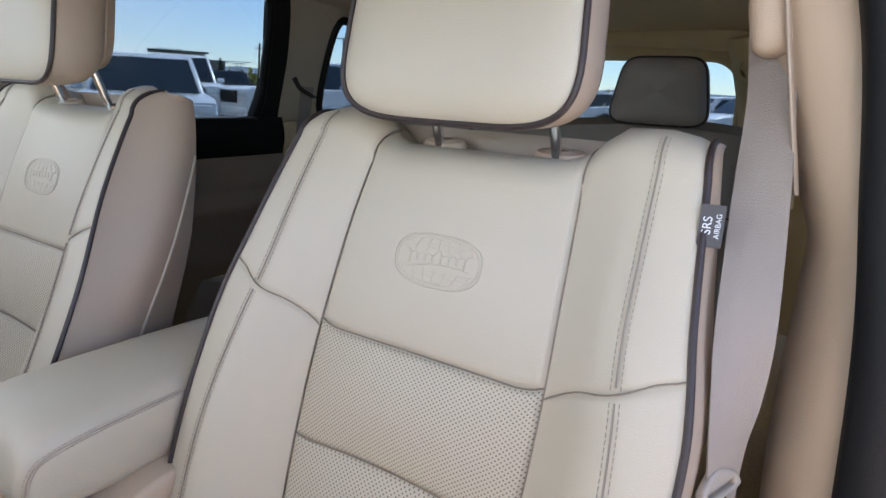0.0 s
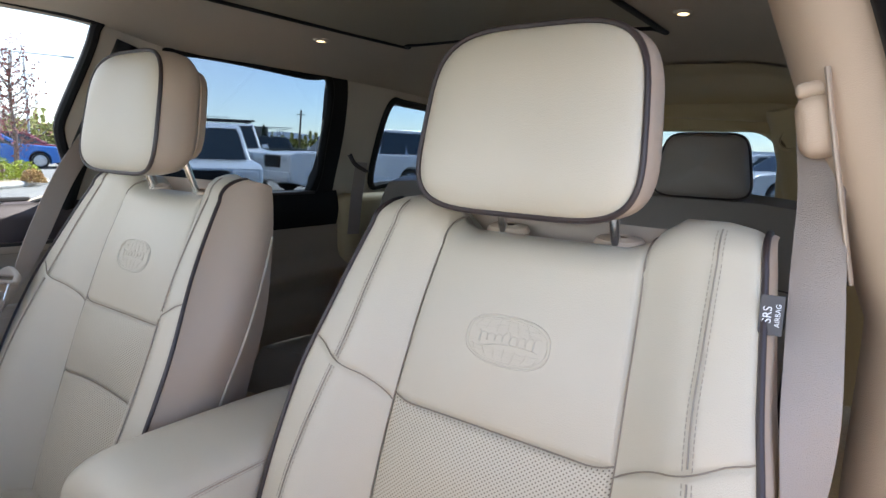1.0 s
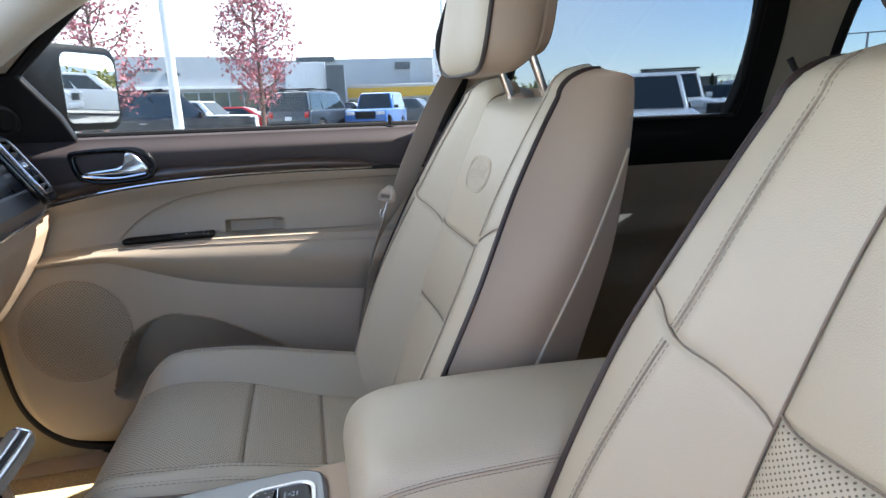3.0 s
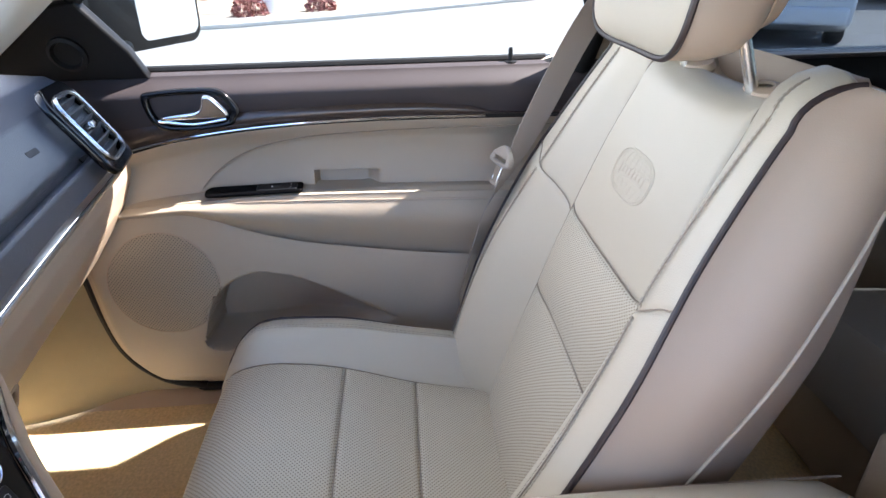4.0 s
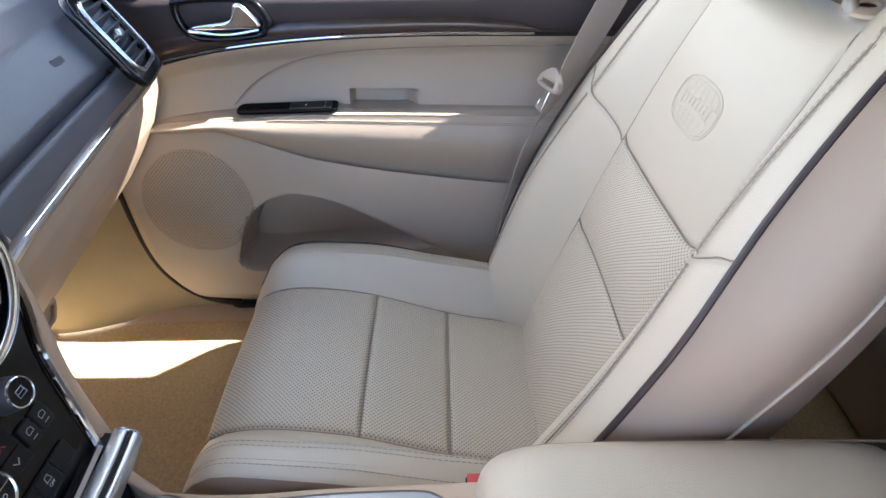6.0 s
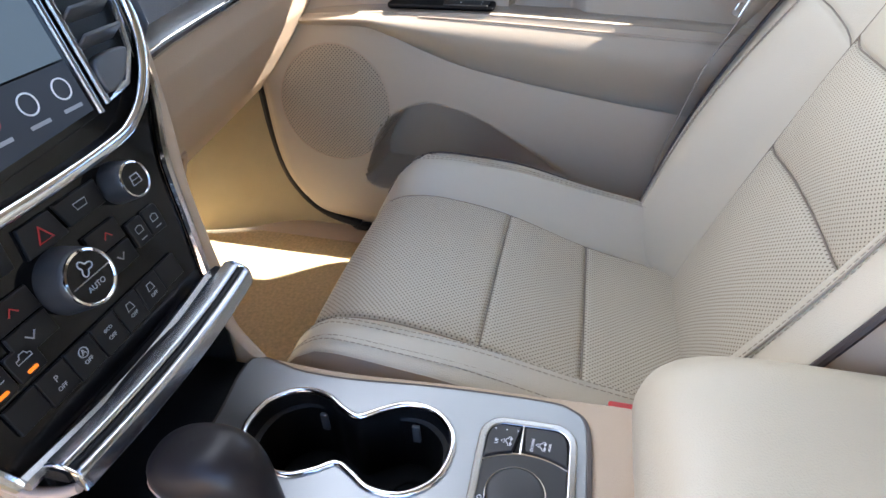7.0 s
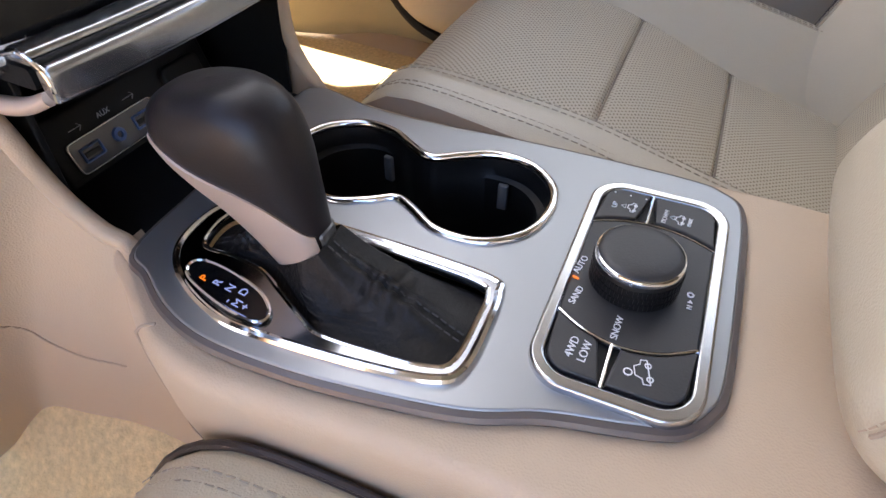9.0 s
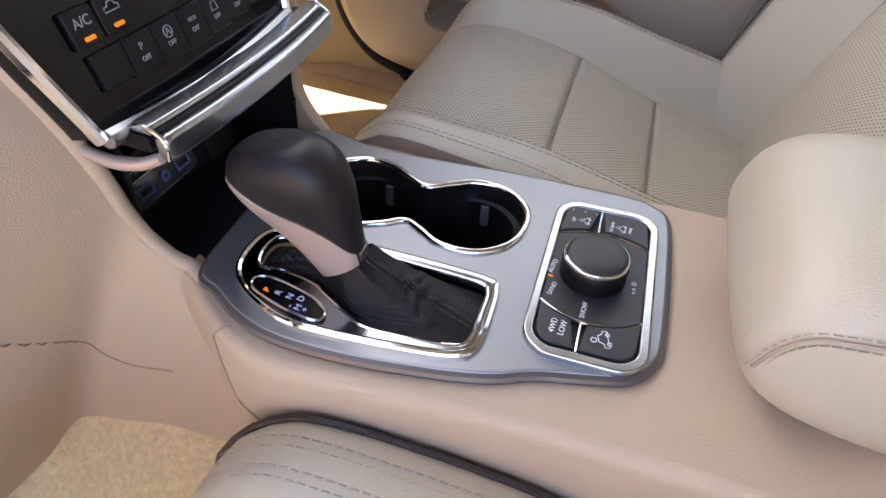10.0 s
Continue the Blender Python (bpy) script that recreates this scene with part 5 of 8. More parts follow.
# lever and knob: sections from the foot to the crown, each from its front point to its back point
KNOB = [(0.2080, 0.878, 0.2370, 0.898, 0.0125), (0.1960, 0.893, 0.2345, 0.912, 0.0150), (0.1820, 0.908, 0.2310, 0.930, 0.0188), (0.1660, 0.921, 0.2280, 0.945, 0.0228), (0.1530, 0.933, 0.2245, 0.956, 0.0250), (0.1465, 0.945, 0.2190, 0.966, 0.0248), (0.1500, 0.958, 0.2100, 0.9725, 0.0215), (0.1620, 0.9675, 0.1980, 0.9755, 0.0140), (0.1800, 0.9730, 0.1805, 0.9732, 0.0004)]
KNOB_CURVES = [curve_of([(i, row[j]) for i, row in enumerate(KNOB)]) for j in range(5)]


def lever_at(level, a, off=0.0):
    """A point of the lever's skin at a level and at an angle from the driver's side."""
    fy, fz, by, bz, rx = (c(level) for c in KNOB_CURVES)
    mid, arm_v = Vector((lerp(0.047, 0.0455, min(1, level / 5)), (fy + by) / 2, (fz + bz) / 2)), Vector((0, (by - fy) / 2, (bz - fz) / 2))
    c, s = math.cos(a), math.sin(a)
    return mid + Vector((1, 0, 0)) * (rx + off) * math.copysign(abs(c) ** 0.8, c) + arm_v * (1 + off / max(0.002, arm_v.length)) * math.copysign(abs(s) ** 0.85, s)


knob_vs = [k / 44 * 7.0 / 8 for k in range(44)] + [0.885, 0.905, 0.93, 0.955, 0.98, 1.0]
knob = part("knob", grid(lambda p, q: lever_at(8 * q, 2 * math.pi * p), 48, 1, us=[k / 48 for k in range(48)], vs=knob_vs, close_u=True), M_KNOBLEATHER, shifter, "dark brown leather gear knob")


# champagne side plate on the driver's side
def plate_at(p, q):
    level = lerp(0.02, 5.0 - 4.3 * smooth01((p - 0.32) / 0.68), q)
    return lever_at(level, radians(lerp(-112, 66, p)), 0.0014 if 0.02 < p < 0.98 and q < 0.97 else -0.0004)


side_us = [0, 0.015] + [0.03 + 0.94 * k / 24 for k in range(25)] + [0.985, 1]
part("knob_side_plate", grid(plate_at, 1, 1, us=side_us, vs=[k / 20 * 0.96 for k in range(21)] + [0.985, 1]), M_CHAMPAGNE, shifter, "champagne metal side plate")
part("knob_welt", tube([plate_at(p, 0.985) for p in np.linspace(0.0, 0.98, 40)], 0.0009, 6), M_PIPING, knob, "dark welt above the metal plate")
part("neck_collar", grid(lambda p, q: lever_at(lerp(0.0, 0.62, q), radians(lerp(68, 250, p)), 0.0012 if 0 < q < 1 and 0 < p < 1 else -0.0005), 24, 6), M_COLLAR, shifter, "dull grey collar")

# drive mode selector
mode = thing("drive_mode_selector", (-0.006, 0.387, 0.885), "drive mode dial and buttons in a chrome bezel", "dial panel")
MD = CON @ Matrix.Translation((-0.006, 0.387, 0.004))
b_out, b_in = rounded(-0.079, 0.079, -0.039, 0.039, 0.020, 10), rounded(-0.0718, 0.0718, -0.0322, 0.0322, 0.014, 10)
part("bezel", plate(b_out, [b_in], 0.007, 0.0016, MD), M_BEZEL, mode, "bright chrome bezel")
part("tray", plate(b_in, (), 0.002, 0.0003, MD @ Matrix.Translation((0, 0, -0.001))), M_BLACK, mode)


def arc_line(x_mid, bow, y0=-0.0322, y1=0.0322, n=12):
    return [(x_mid + bow * (1 - (2 * t - 1) ** 2), lerp(y0, y1, t)) for t in (k / n for k in range(n + 1))]


top_arc, low_arc = arc_line(-0.036, -0.009), arc_line(0.035, 0.0120)
for line in (top_arc, low_arc):
    part("divider", tube([MD @ Vector((x, y, 0.0025)) for x, y in line], 0.0009, 8), M_CHROME, mode, "chrome divider")
for x0, x1 in ((-0.072, -0.0445), (0.0465, 0.072)):
    part("divider", tube([MD @ Vector((x, -0.0042, 0.0025)) for x in (x0, x1)], 0.0009, 8), M_CHROME, mode, "chrome divider")
dial_face = part("dial_face", plate(top_arc + list(reversed(low_arc)), (), 0.003, 0.0008, MD @ Matrix.Translation((0, 0, 0.0012))), M_BUTTON, mode)


def key_line(far, arc, y0, y1):
    pts = [(x, y) for x, y in arc if y0 <= y <= y1]
    edge = [(x + (0.002 if far > 0 else -0.002), y) for x, y in pts]
    r, e = 0.011, far * 0.0702
    corner = [(e - far * r * (1 - math.sin(a)), (1 if y1 > 0.02 else -1) * (0.0308 - r * (1 - math.cos(a)))) for a in (k * math.pi / 10 for k in range(6))]
    return edge + (corner + [(e, y0)] if y1 > 0.02 else [(e, y1)] + corner[::-1])


keys = []
for far, arc in ((-1, top_arc), (1, low_arc)):
    for y0, y1 in ((-0.0322, -0.0056), (-0.0028, 0.0322)):
        keys.append(part("button", plate(key_line(far, arc, y0, y1), (), 0.005, 0.001, MD @ Matrix.Translation((0, 0, 0.0015))), M_BUTTON, mode, "charcoal push button"))


def ink(parent, text, size, x, y, turn=90, mat=None, h=0.0030):
    return part("printing", lettering(text, size, MD @ Matrix.Translation((x, y, h)) @ Matrix.Rotation(radians(turn), 4, "Z")), mat or M_WHITEINK, parent, smooth=False)


kn = basis(MD @ Vector((0.001, -0.003, 0.001)), CON.to_3x3() @ Vector((1, 0, 0)), CON.to_3x3() @ Vector((0, 1, 0)))
dial = part("dial", lathe([(0.0220, 0.0), (0.0220, 0.0165), (0.0215, 0.0172)], 48, kn), M_BLACK, mode, "black knurled dial")
part("dial_ring", lathe([(0.0218, 0.0172), (0.0219, 0.0188), (0.0214, 0.0200), (0.0206, 0.0204)], 48, kn), M_CHROME, dial, "chrome dial ring")
part("dial_cap", lathe([(0.0207, 0.0202), (0.0198, 0.0213), (0.0175, 0.0221), (0.010, 0.0225), (0, 0.0226)], 48, kn), M_BUTTON, dial)
for k in range(64):
    for lev in range(3):
        rib = put(box(0.0217, 0.0225, -0.0007, 0.0007, 0.0022 + 0.0044 * lev, 0.0058 + 0.0044 * lev), kn @ Matrix.Rotation(2 * math.pi * (k + 0.5 * (lev % 2)) / 64, 4, "Z"))
        part("grip_rib", rib, M_BLACK, dial, smooth=False)
ink(dial_face, "AUTO", 0.0050, 0.0015, -0.0300, 171)
ink(dial_face, "SAND", 0.0048, 0.0235, -0.0268, 171)
ink(dial_face, "SNOW", 0.0048, 0.0362, -0.0040, 178)
part("printing", plate(rounded(-0.0018, 0.0018, -0.0008, 0.0008, 0.0004), (), 0.0004, 0.0001, MD @ Matrix.Translation((0.0118, -0.0302, 0.0030)) @ Matrix.Rotation(radians(75), 4, "Z")), M_ORANGE, dial_face)
ink(dial_face, "N", 0.0036, 0.0098, 0.0255, 176)
part("printing", tube([MD @ Vector((0.0012 + 0.0014 * math.cos(t), 0.0250 + 0.0014 * math.sin(t), 0.0030)) for t in np.linspace(0, 2 * math.pi, 14, endpoint=False)], 0.0005, 5, closed=True), M_WHITEINK, dial_face)
part("printing", plate([(0.0068, 0.0240), (0.0068, 0.0266), (0.0046, 0.0253)], (), 0.0004, 0.0001, MD @ Matrix.Translation((0, 0, 0.0030))), M_WHITEINK, dial_face)
H = 0.0042
ink(keys[0], "UP", 0.0042, -0.0535, -0.0238, 176, h=H)
ink(keys[1], "DOWN", 0.0036, -0.0540, 0.0046, 176, h=H)
ink(keys[1], "PARK", 0.0030, -0.0540, 0.0180, 176, h=H)
ink(keys[2], "4WD", 0.0054, 0.0563, -0.0205, 176, h=H)
ink(keys[2], "LOW", 0.0054, 0.0568, -0.0145, 176, h=H)


def icon_car(parent, x, y, s, turn):
    """A small line drawing of a car."""
    m = MD @ Matrix.Translation((x, y, H)) @ Matrix.Rotation(radians(turn), 4, "Z") @ Matrix.Scale(s, 4)
    body = [(-1, -0.3), (-0.95, 0.15), (-0.5, 0.2), (-0.25, 0.62), (0.45, 0.62), (0.65, 0.2), (1, 0.12), (1, -0.3)]
    bms = [tube([m @ Vector((a, b, 0)) for a, b in body], 0.00035, 5, closed=True)]
    for cx in (-0.55, 0.55):
        bms.append(tube([m @ Vector((cx + 0.2 * math.cos(t), -0.32 + 0.2 * math.sin(t), 0)) for t in np.linspace(0, 2 * math.pi, 10, endpoint=False)], 0.00035, 5, closed=True))
    part("printing", joined(*bms), M_WHITEINK, parent)


for key_ob, y in ((keys[0], -0.0190), (keys[1], 0.0082)):
    part("printing", tube([MD @ Vector((-0.0545 + a, y + b, H)) for a, b in ((-0.0018, 0.0012), (0.0018, 0.0012), (0, -0.0014))], 0.0003, 5, closed=True), M_WHITEINK, key_ob)
icon_car(keys[0], -0.0545, -0.0140, 0.0042, 176)
icon_car(keys[1], -0.0540, 0.0128, 0.0042, 176)
icon_car(keys[3], 0.0577, 0.0118, 0.0066, 196)
part("printing", tube([MD @ Vector((0.0600 + 0.0018 * math.cos(t), 0.0052 + 0.0018 * math.sin(t), H)) for t in np.linspace(0, 2 * math.pi, 14, endpoint=False)], 0.00035, 5, closed=True), M_WHITEINK, keys[3])
for k in range(3):
    part("printing", plate(oval(-0.0655, -0.026 + 0.009 * k, 0.0006, 0.0006, 10), (), 0.0004, 0.0001, MD @ Matrix.Translation((0, 0, H))), M_WHITEINK, keys[0])


# beige body round the panel: each side runs from under the panel's rim over a rounded shoulder to the floor
EDGE_IN = {1: curve_of([(0.10, 0.060), (0.118, 0.066), (0.129, 0.075), (0.149, 0.088), (0.174, 0.102), (0.205, 0.110), (0.249, 0.110), (0.297, 0.104), (0.335, 0.096), (0.364, 0.084), (0.44, 0.075)]),
           -1: curve_of([(0.10, 0.118), (0.172, 0.109), (0.223, 0.107), (0.305, 0.111), (0.395, 0.110), (0.44, 0.104)])}
EDGE_OUT = {1: curve_of([(0.10, 0.067), (0.129, 0.083), (0.149, 0.097), (0.174, 0.112), (0.205, 0.120), (0.249, 0.118), (0.335, 0.113), (0.43, 0.112), (0.95, 0.116)]),
            -1: curve_of([(0.10, 0.127), (0.172, 0.119), (0.223, 0.117), (0.305, 0.119), (0.43, 0.118), (0.95, 0.118)])}


def deck_z(y):
    return on_con(0, min(y, 0.46), -0.0045).z + 0.02 * smooth01((y - 0.50) / 0.1)


def body_at(s):
    def fn(p, q):
        y = lerp(0.112, 0.95, p ** 1.4)
        top = deck_z(y)
        a = lerp(EDGE_IN[s](y) - 0.006, 0.0, smooth01((y - 0.34) / 0.05))
        b = EDGE_OUT[s](y)
        if q < 0.25:
            return Vector((s * lerp(a, b, q / 0.25), y, top))
        if q < 0.5:
            t = (q - 0.25) / 0.25 * math.pi / 2
            return Vector((s * (b + 0.009 * math.sin(t)), y, top - 0.013 * (1 - math.cos(t))))
        k = (q - 0.5) / 0.5
        groove = 0.0025 * math.exp(-(((k - 0.26) / 0.02) ** 2)) if s > 0 else 0
        return Vector((s * (b + 0.009 + (-0.024 if s > 0 else 0.03) * smooth01(k) - groove), y, lerp(top - 0.013, 0.56, k)))
    return fn


for s in (-1, 1):
    part("side_panel", grid(body_at(s), 70, 64), M_BEIGEPLASTIC, console, "grained beige plastic side")


def on_side(y, q, lift=0.0005):
    return body_at(1)(max(0.0, (y - 0.112) / 0.838) ** (1 / 1.4), q) + Vector((lift, 0, lift * 0.5))


seam = [on_side(y, q) for y, q in ((0.172, 0.22), (0.166, 0.32), (0.161, 0.42), (0.159, 0.50), (0.161, 0.56), (0.166, 0.62))]
part("panel_joint", tube(spline(seam, 30), 0.0009, 6), M_TAUPE, console)
part("panel_joint", tube([on_side(y, 0.62) for y in np.linspace(0.166, 0.90, 60)], 0.0009, 6), M_TAUPE, console)
part("rear_wall", box(-0.15, 0.15, 0.93, 0.96, 0.57, 0.98, 0.01), M_BEIGEPLASTIC, console)


# padded armrest lid
ARM_T = curve_of([(0.458, 0.950), (0.463, 0.976), (0.476, 0.994), (0.505, 1.005), (0.56, 1.009), (0.70, 1.008), (0.86, 1.002)])
ARM_B = curve_of([(0.458, 0.932), (0.466, 0.910), (0.482, 0.894), (0.514, 0.884), (0.56, 0.880), (0.70, 0.88), (0.86, 0.88)])
ARM_H = curve_of([(0.458, 0.072), (0.464, 0.080), (0.476, 0.087), (0.50, 0.0925), (0.54, 0.094), (0.86, 0.094)])


def arm_loop(y, k):
    """Cross-section of the armrest at y; k runs 0 to 1 round it."""
    a = 2 * math.pi * k
    c, s = math.cos(a), math.sin(a)
    top, bot = ARM_T(y), ARM_B(y)
    return Vector((-0.006 + ARM_H(y) * math.copysign(abs(c) ** 0.55, c), y, (top + bot) / 2 + (top - bot) / 2 * math.copysign(abs(s) ** 0.62, s)))


def arm_edge(y, s, z):
    """A point on the armrest's side at a height."""
    top, bot = ARM_T(y), ARM_B(y)
    sn = min(1.0, abs((z - (top + bot) / 2) / ((top - bot) / 2))) ** (1 / 0.62)
    return Vector((-0.006 + s * (ARM_H(y) * math.sqrt(max(0.0, 1 - sn * sn)) ** 0.55 + 0.0006), y, z))


arm = thing("armrest", (-0.006, 0.6, 0.88), "padded beige leather armrest lid with a stitched seam", "armrest")
ys = [0.458, 0.459, 0.461, 0.464, 0.469, 0.476, 0.486, 0.500, 0.520, 0.545, 0.58, 0.64, 0.70, 0.78, 0.86]
bm = bmesh.new()
rows = [[bm.verts.new(arm_loop(y, k / 64)) for k in range(64)] for y in ys]
for a, b in zip(rows, rows[1:]):
    for k in range(64):
        bm.faces.new((a[k], a[(k + 1) % 64], b[(k + 1) % 64], b[k]))
bm.faces.new(rows[0])
bm.faces.new(rows[-1])
subdivide(part("pad", bm, M_LEATHER, arm, "beige leather pad"), 1)
SEAM_Z = curve_of([(0.466, 0.932), (0.4685, 0.948), (0.474, 0.961), (0.484, 0.970), (0.51, 0.977), (0.56, 0.981), (0.86, 0.985)])
for s in (1, -1):
    seam_line = [arm_edge(y, s, SEAM_Z(y)) for y in [0.466 + 0.0005 * k for k in range(40)] + list(np.linspace(0.486, 0.845, 80))]
    part("seam", tube(seam_line, 0.0010, 6), M_TAUPE, arm)
    part("seam_stitching", stitches(seam_line, off=0.0030, length=0.0038, gap=0.0015, r=0.00045, normal=(s, -0.15, 0.35)), M_TAUPE, arm)

# ---- dashboard ----
dash = thing("dashboard", (-0.4, -0.1, 0.8), "dark slate dashboard with beige lower half and chrome strip", "dashboard")
DP = [(-0.62, 1.175), (-0.45, 1.238), (-0.28, 1.275), (-0.12, 1.291), (-0.05, 1.286), (-0.012, 1.265), (0.016, 1.222), (0.034, 1.19), (0.040, 1.165), (0.024, 1.140)]
SWELL = curve_of([(-0.80, -0.068), (-0.56, -0.0365), (-0.42, -0.0185), (-0.233, 0.0085), (-0.16, 0.022), (0.13, 0.03), (0.3, -0.02), (0.8, -0.05)])


def swell(x):
    """The dash bows towards the cabin near the middle and back at the doors."""
    return SWELL(x)


def dash_at(x, k):
    pts = [(y + swell(x) * smooth01((y + 0.5) / 0.4), z) for y, z in DP]
    f = k * (len(pts) - 1)
    i = min(len(pts) - 2, int(f))
    t = f - i
    y, z = lerp(pts[i][0], pts[i + 1][0], t), lerp(pts[i][1], pts[i + 1][1], t)
    return Vector((x, y, z))


def upper_pad(x0, x1, k1):
    def fn(p, q):
        k = q * k1
        v = dash_at(lerp(x0, x1, p), k)
        crease = 0.012 * math.exp(-(((k - 0.74) / 0.014) ** 2))
        return v - Vector((0, crease, crease))
    return fn


for x0, x1, k1 in ((-0.672, -0.172, 1.0), (-0.172, 0.142, 0.47), (0.142, 0.80, 1.0)):
    part("upper_pad", grid(upper_pad(x0, x1, k1), 40, 90), M_SLATE, dash, "dark slate grained dash top")
for x, s in ((-0.672, -1), (-0.172, -1), (0.142, 1)):
    part("pad_end", grid(lambda p, q, x=x: Vector((x, lerp(-0.06, dash_at(x, lerp(0.45, 1, q)).y, p), lerp(1.10, dash_at(x, lerp(0.45, 1, q)).z, p))), 6, 20), M_SLATE, dash)
LOWP = [(0.016, 1.132), (0.012, 1.10), (-0.008, 1.05), (-0.040, 1.00), (-0.080, 0.945), (-0.125, 0.895), (-0.20, 0.86), (-0.34, 0.84)]


def low_at(x, k):
    f = k * (len(LOWP) - 1)
    i = min(len(LOWP) - 2, int(f))
    t = smooth01(f - i) * 0.3 + 0.7 * (f - i)
    return Vector((x, lerp(LOWP[i][0], LOWP[i + 1][0], t) + swell(x), lerp(LOWP[i][1], LOWP[i + 1][1], t)))


part("lower_pad", grid(lambda p, q: low_at(lerp(-0.775, -0.165, p), q), 40, 42), M_BEIGEPLASTIC, dash, "beige plastic glovebox face")
part("lower_pad", grid(lambda p, q: low_at(lerp(0.14, 0.80, p), q) + Vector((0, -0.06, 0)), 30, 42), M_BEIGEPLASTIC, dash, "beige plastic knee panel")
strip_pts = [low_at(x, 0.0) + Vector((0, 0.0085, 0.003)) for x in np.linspace(-0.69, -0.165, 50)]
part("chrome_strip", tube(strip_pts, 0.0036, 8), M_CHROME, dash, "bright chrome strip")
gl = spline([low_at(-0.195, 0.04), low_at(-0.19, 0.12), low_at(-0.20, 0.25), low_at(-0.205, 0.45), low_at(-0.205, 0.62)], 24)
part("glovebox_joint", tube([p + Vector((0, 0.0006, 0)) for p in gl], 0.0015, 6), M_TAUPE, dash)
latch_c = low_at(-0.30, 0.58) + Vector((0, 0.001, 0))
lm = basis(latch_c, (-1, 0, 0), (0, 0.35, 1))
part("glovebox_latch", plate(rounded(-0.05, 0.05, -0.022, 0.022, 0.008), [rounded(-0.042, 0.042, -0.015, 0.015, 0.006)], 0.006, 0.002, lm), M_BEIGEPLASTIC, dash, "glovebox latch surround")
part("glovebox_handle", plate(rounded(-0.04, 0.04, -0.013, 0.013, 0.005), (), 0.004, 0.0015, lm @ Matrix.Translation((0, 0, -0.002))), M_BEIGEPLASTIC, dash)
part("airbag_mark", plate(rounded(-0.012, 0.012, -0.004, 0.004, 0.001), (), 0.0006, 0.0002, basis(dash_at(-0.44, 0.63) + Vector((0, 0.001, 0.001)), (-1, 0, 0), (0, -0.5, 0.9))), M_DARKTRIM, dash)


def vent(parent_thing, m, w, h, slats, vertical=False):
    """A louvred air vent in a bright frame."""
    rim = rounded(-w / 2, w / 2, -h / 2, h / 2, 0.028, 8)
    inner = [(x * (w - 0.018) / w, y * (h - 0.018) / h) for x, y in rim]
    outer = [(x * (w + 0.020) / w, y * (h + 0.020) / h) for x, y in rim]
    part("surround", plate(outer, [inner], 0.012, 0.004, m), M_GLOSSBLACK, parent_thing, "gloss black surround")
    part("chrome_ring", tube([m @ Vector((x, y, 0.007)) for x, y in inner], 0.0036, 8, closed=True), M_SATIN, parent_thing, "chrome ring")
    part("duct", plate(inner, (), 0.002, 0.0004, m @ Matrix.Translation((0, 0, -0.024))), M_BLACK, parent_thing)
    n = slats
    for k in range(n):
        t = (k + 0.5) / n - 0.5
        if vertical:
            s = put(box(-0.0022, 0.0022, -(h - 0.026) / 2, (h - 0.026) / 2, -0.012, 0.004, 0.0015), m @ Matrix.Translation((t * (w - 0.026), 0, 0)) @ Matrix.Rotation(radians(-25), 4, "Y"))
        else:
            s = put(box(-(w - 0.026) / 2, (w - 0.026) / 2, -0.0016, 0.0016, -0.014, 0.005, 0.0010), m @ Matrix.Translation((0, t * (h - 0.026), 0.002)) @ Matrix.Rotation(radians(-32), 4, "X"))
        part("louvre", s, M_LOUVRE, parent_thing)
    part("thumb_slider", put(box(-0.012, 0.012, -0.006, 0.006, -0.002, 0.012, 0.003), m), M_SATIN, parent_thing)


# the passenger's side vent, turned towards the seat
vc = Vector((-0.592, -0.019, 1.226))
vm = basis(vc, (-0.1215, -0.029, -0.0065), (0, -0.059, 0.0945))
side_vent = thing("side_air_vent", vc, "louvred air vent with a chrome ring at the dashboard's end", "air vent")
vent(side_vent, vm, 0.126, 0.122, 6)

# centre stack
SX = -0.015
ST = basis((SX, 0.106, 0.985), (-1, 0, 0), (0, -0.30, 0.954))
stack = thing("centre_stack", (SX, 0.05, 1.0), "gloss black centre stack with knobs, keys and a screen", "control panel")
CX = -0.0145
HALF = curve_of([(-0.01, 0.096), (0.042, 0.110), (0.096, 0.1245), (0.144, 0.150), (0.19, 0.160), (0.27, 0.170)])
heights = [-0.004 + 0.274 * k / 20 for k in range(21)]
face = [(CX - HALF(-0.004), -0.004), (CX, -0.010), (CX + HALF(-0.004), -0.004)] + [(CX + HALF(y), y) for y in heights[1:]] + [(CX - HALF(y), y) for y in reversed(heights[1:])]
part("face", plate(face, (), 0.03, 0.004, ST @ Matrix.Translation((0, 0, -0.017))), M_FASCIA, stack, "gloss black fascia")
for s in (-1, 1):
    edge = [ST @ Vector((CX + s * (HALF(y) + 0.002), y, 0.0)) for y in heights]
    part("edge_strip", tube(spline(edge, 40), 0.0040, 8), M_CHROME, stack, "chrome edge strip")
    cheek = [ST @ Vector((CX + s * (HALF(y) + 0.015), y, -0.016)) for y in (-0.03, 0.06, 0.12, 0.20, 0.27)]
    if s > 0:
        part("cheek", tube(spline(cheek, 24), 0.014, 10), M_BEIGEPLASTIC, stack, "beige side cheek")
part("bottom_strip", tube(spline([ST @ Vector((CX + x, y, 0.002)) for x, y in ((-0.098, -0.004), (-0.05, -0.0085), (0, -0.0105), (0.05, -0.0085), (0.098, -0.004))], 24), 0.0055, 8), M_SATIN, stack, "satin silver lower strip")
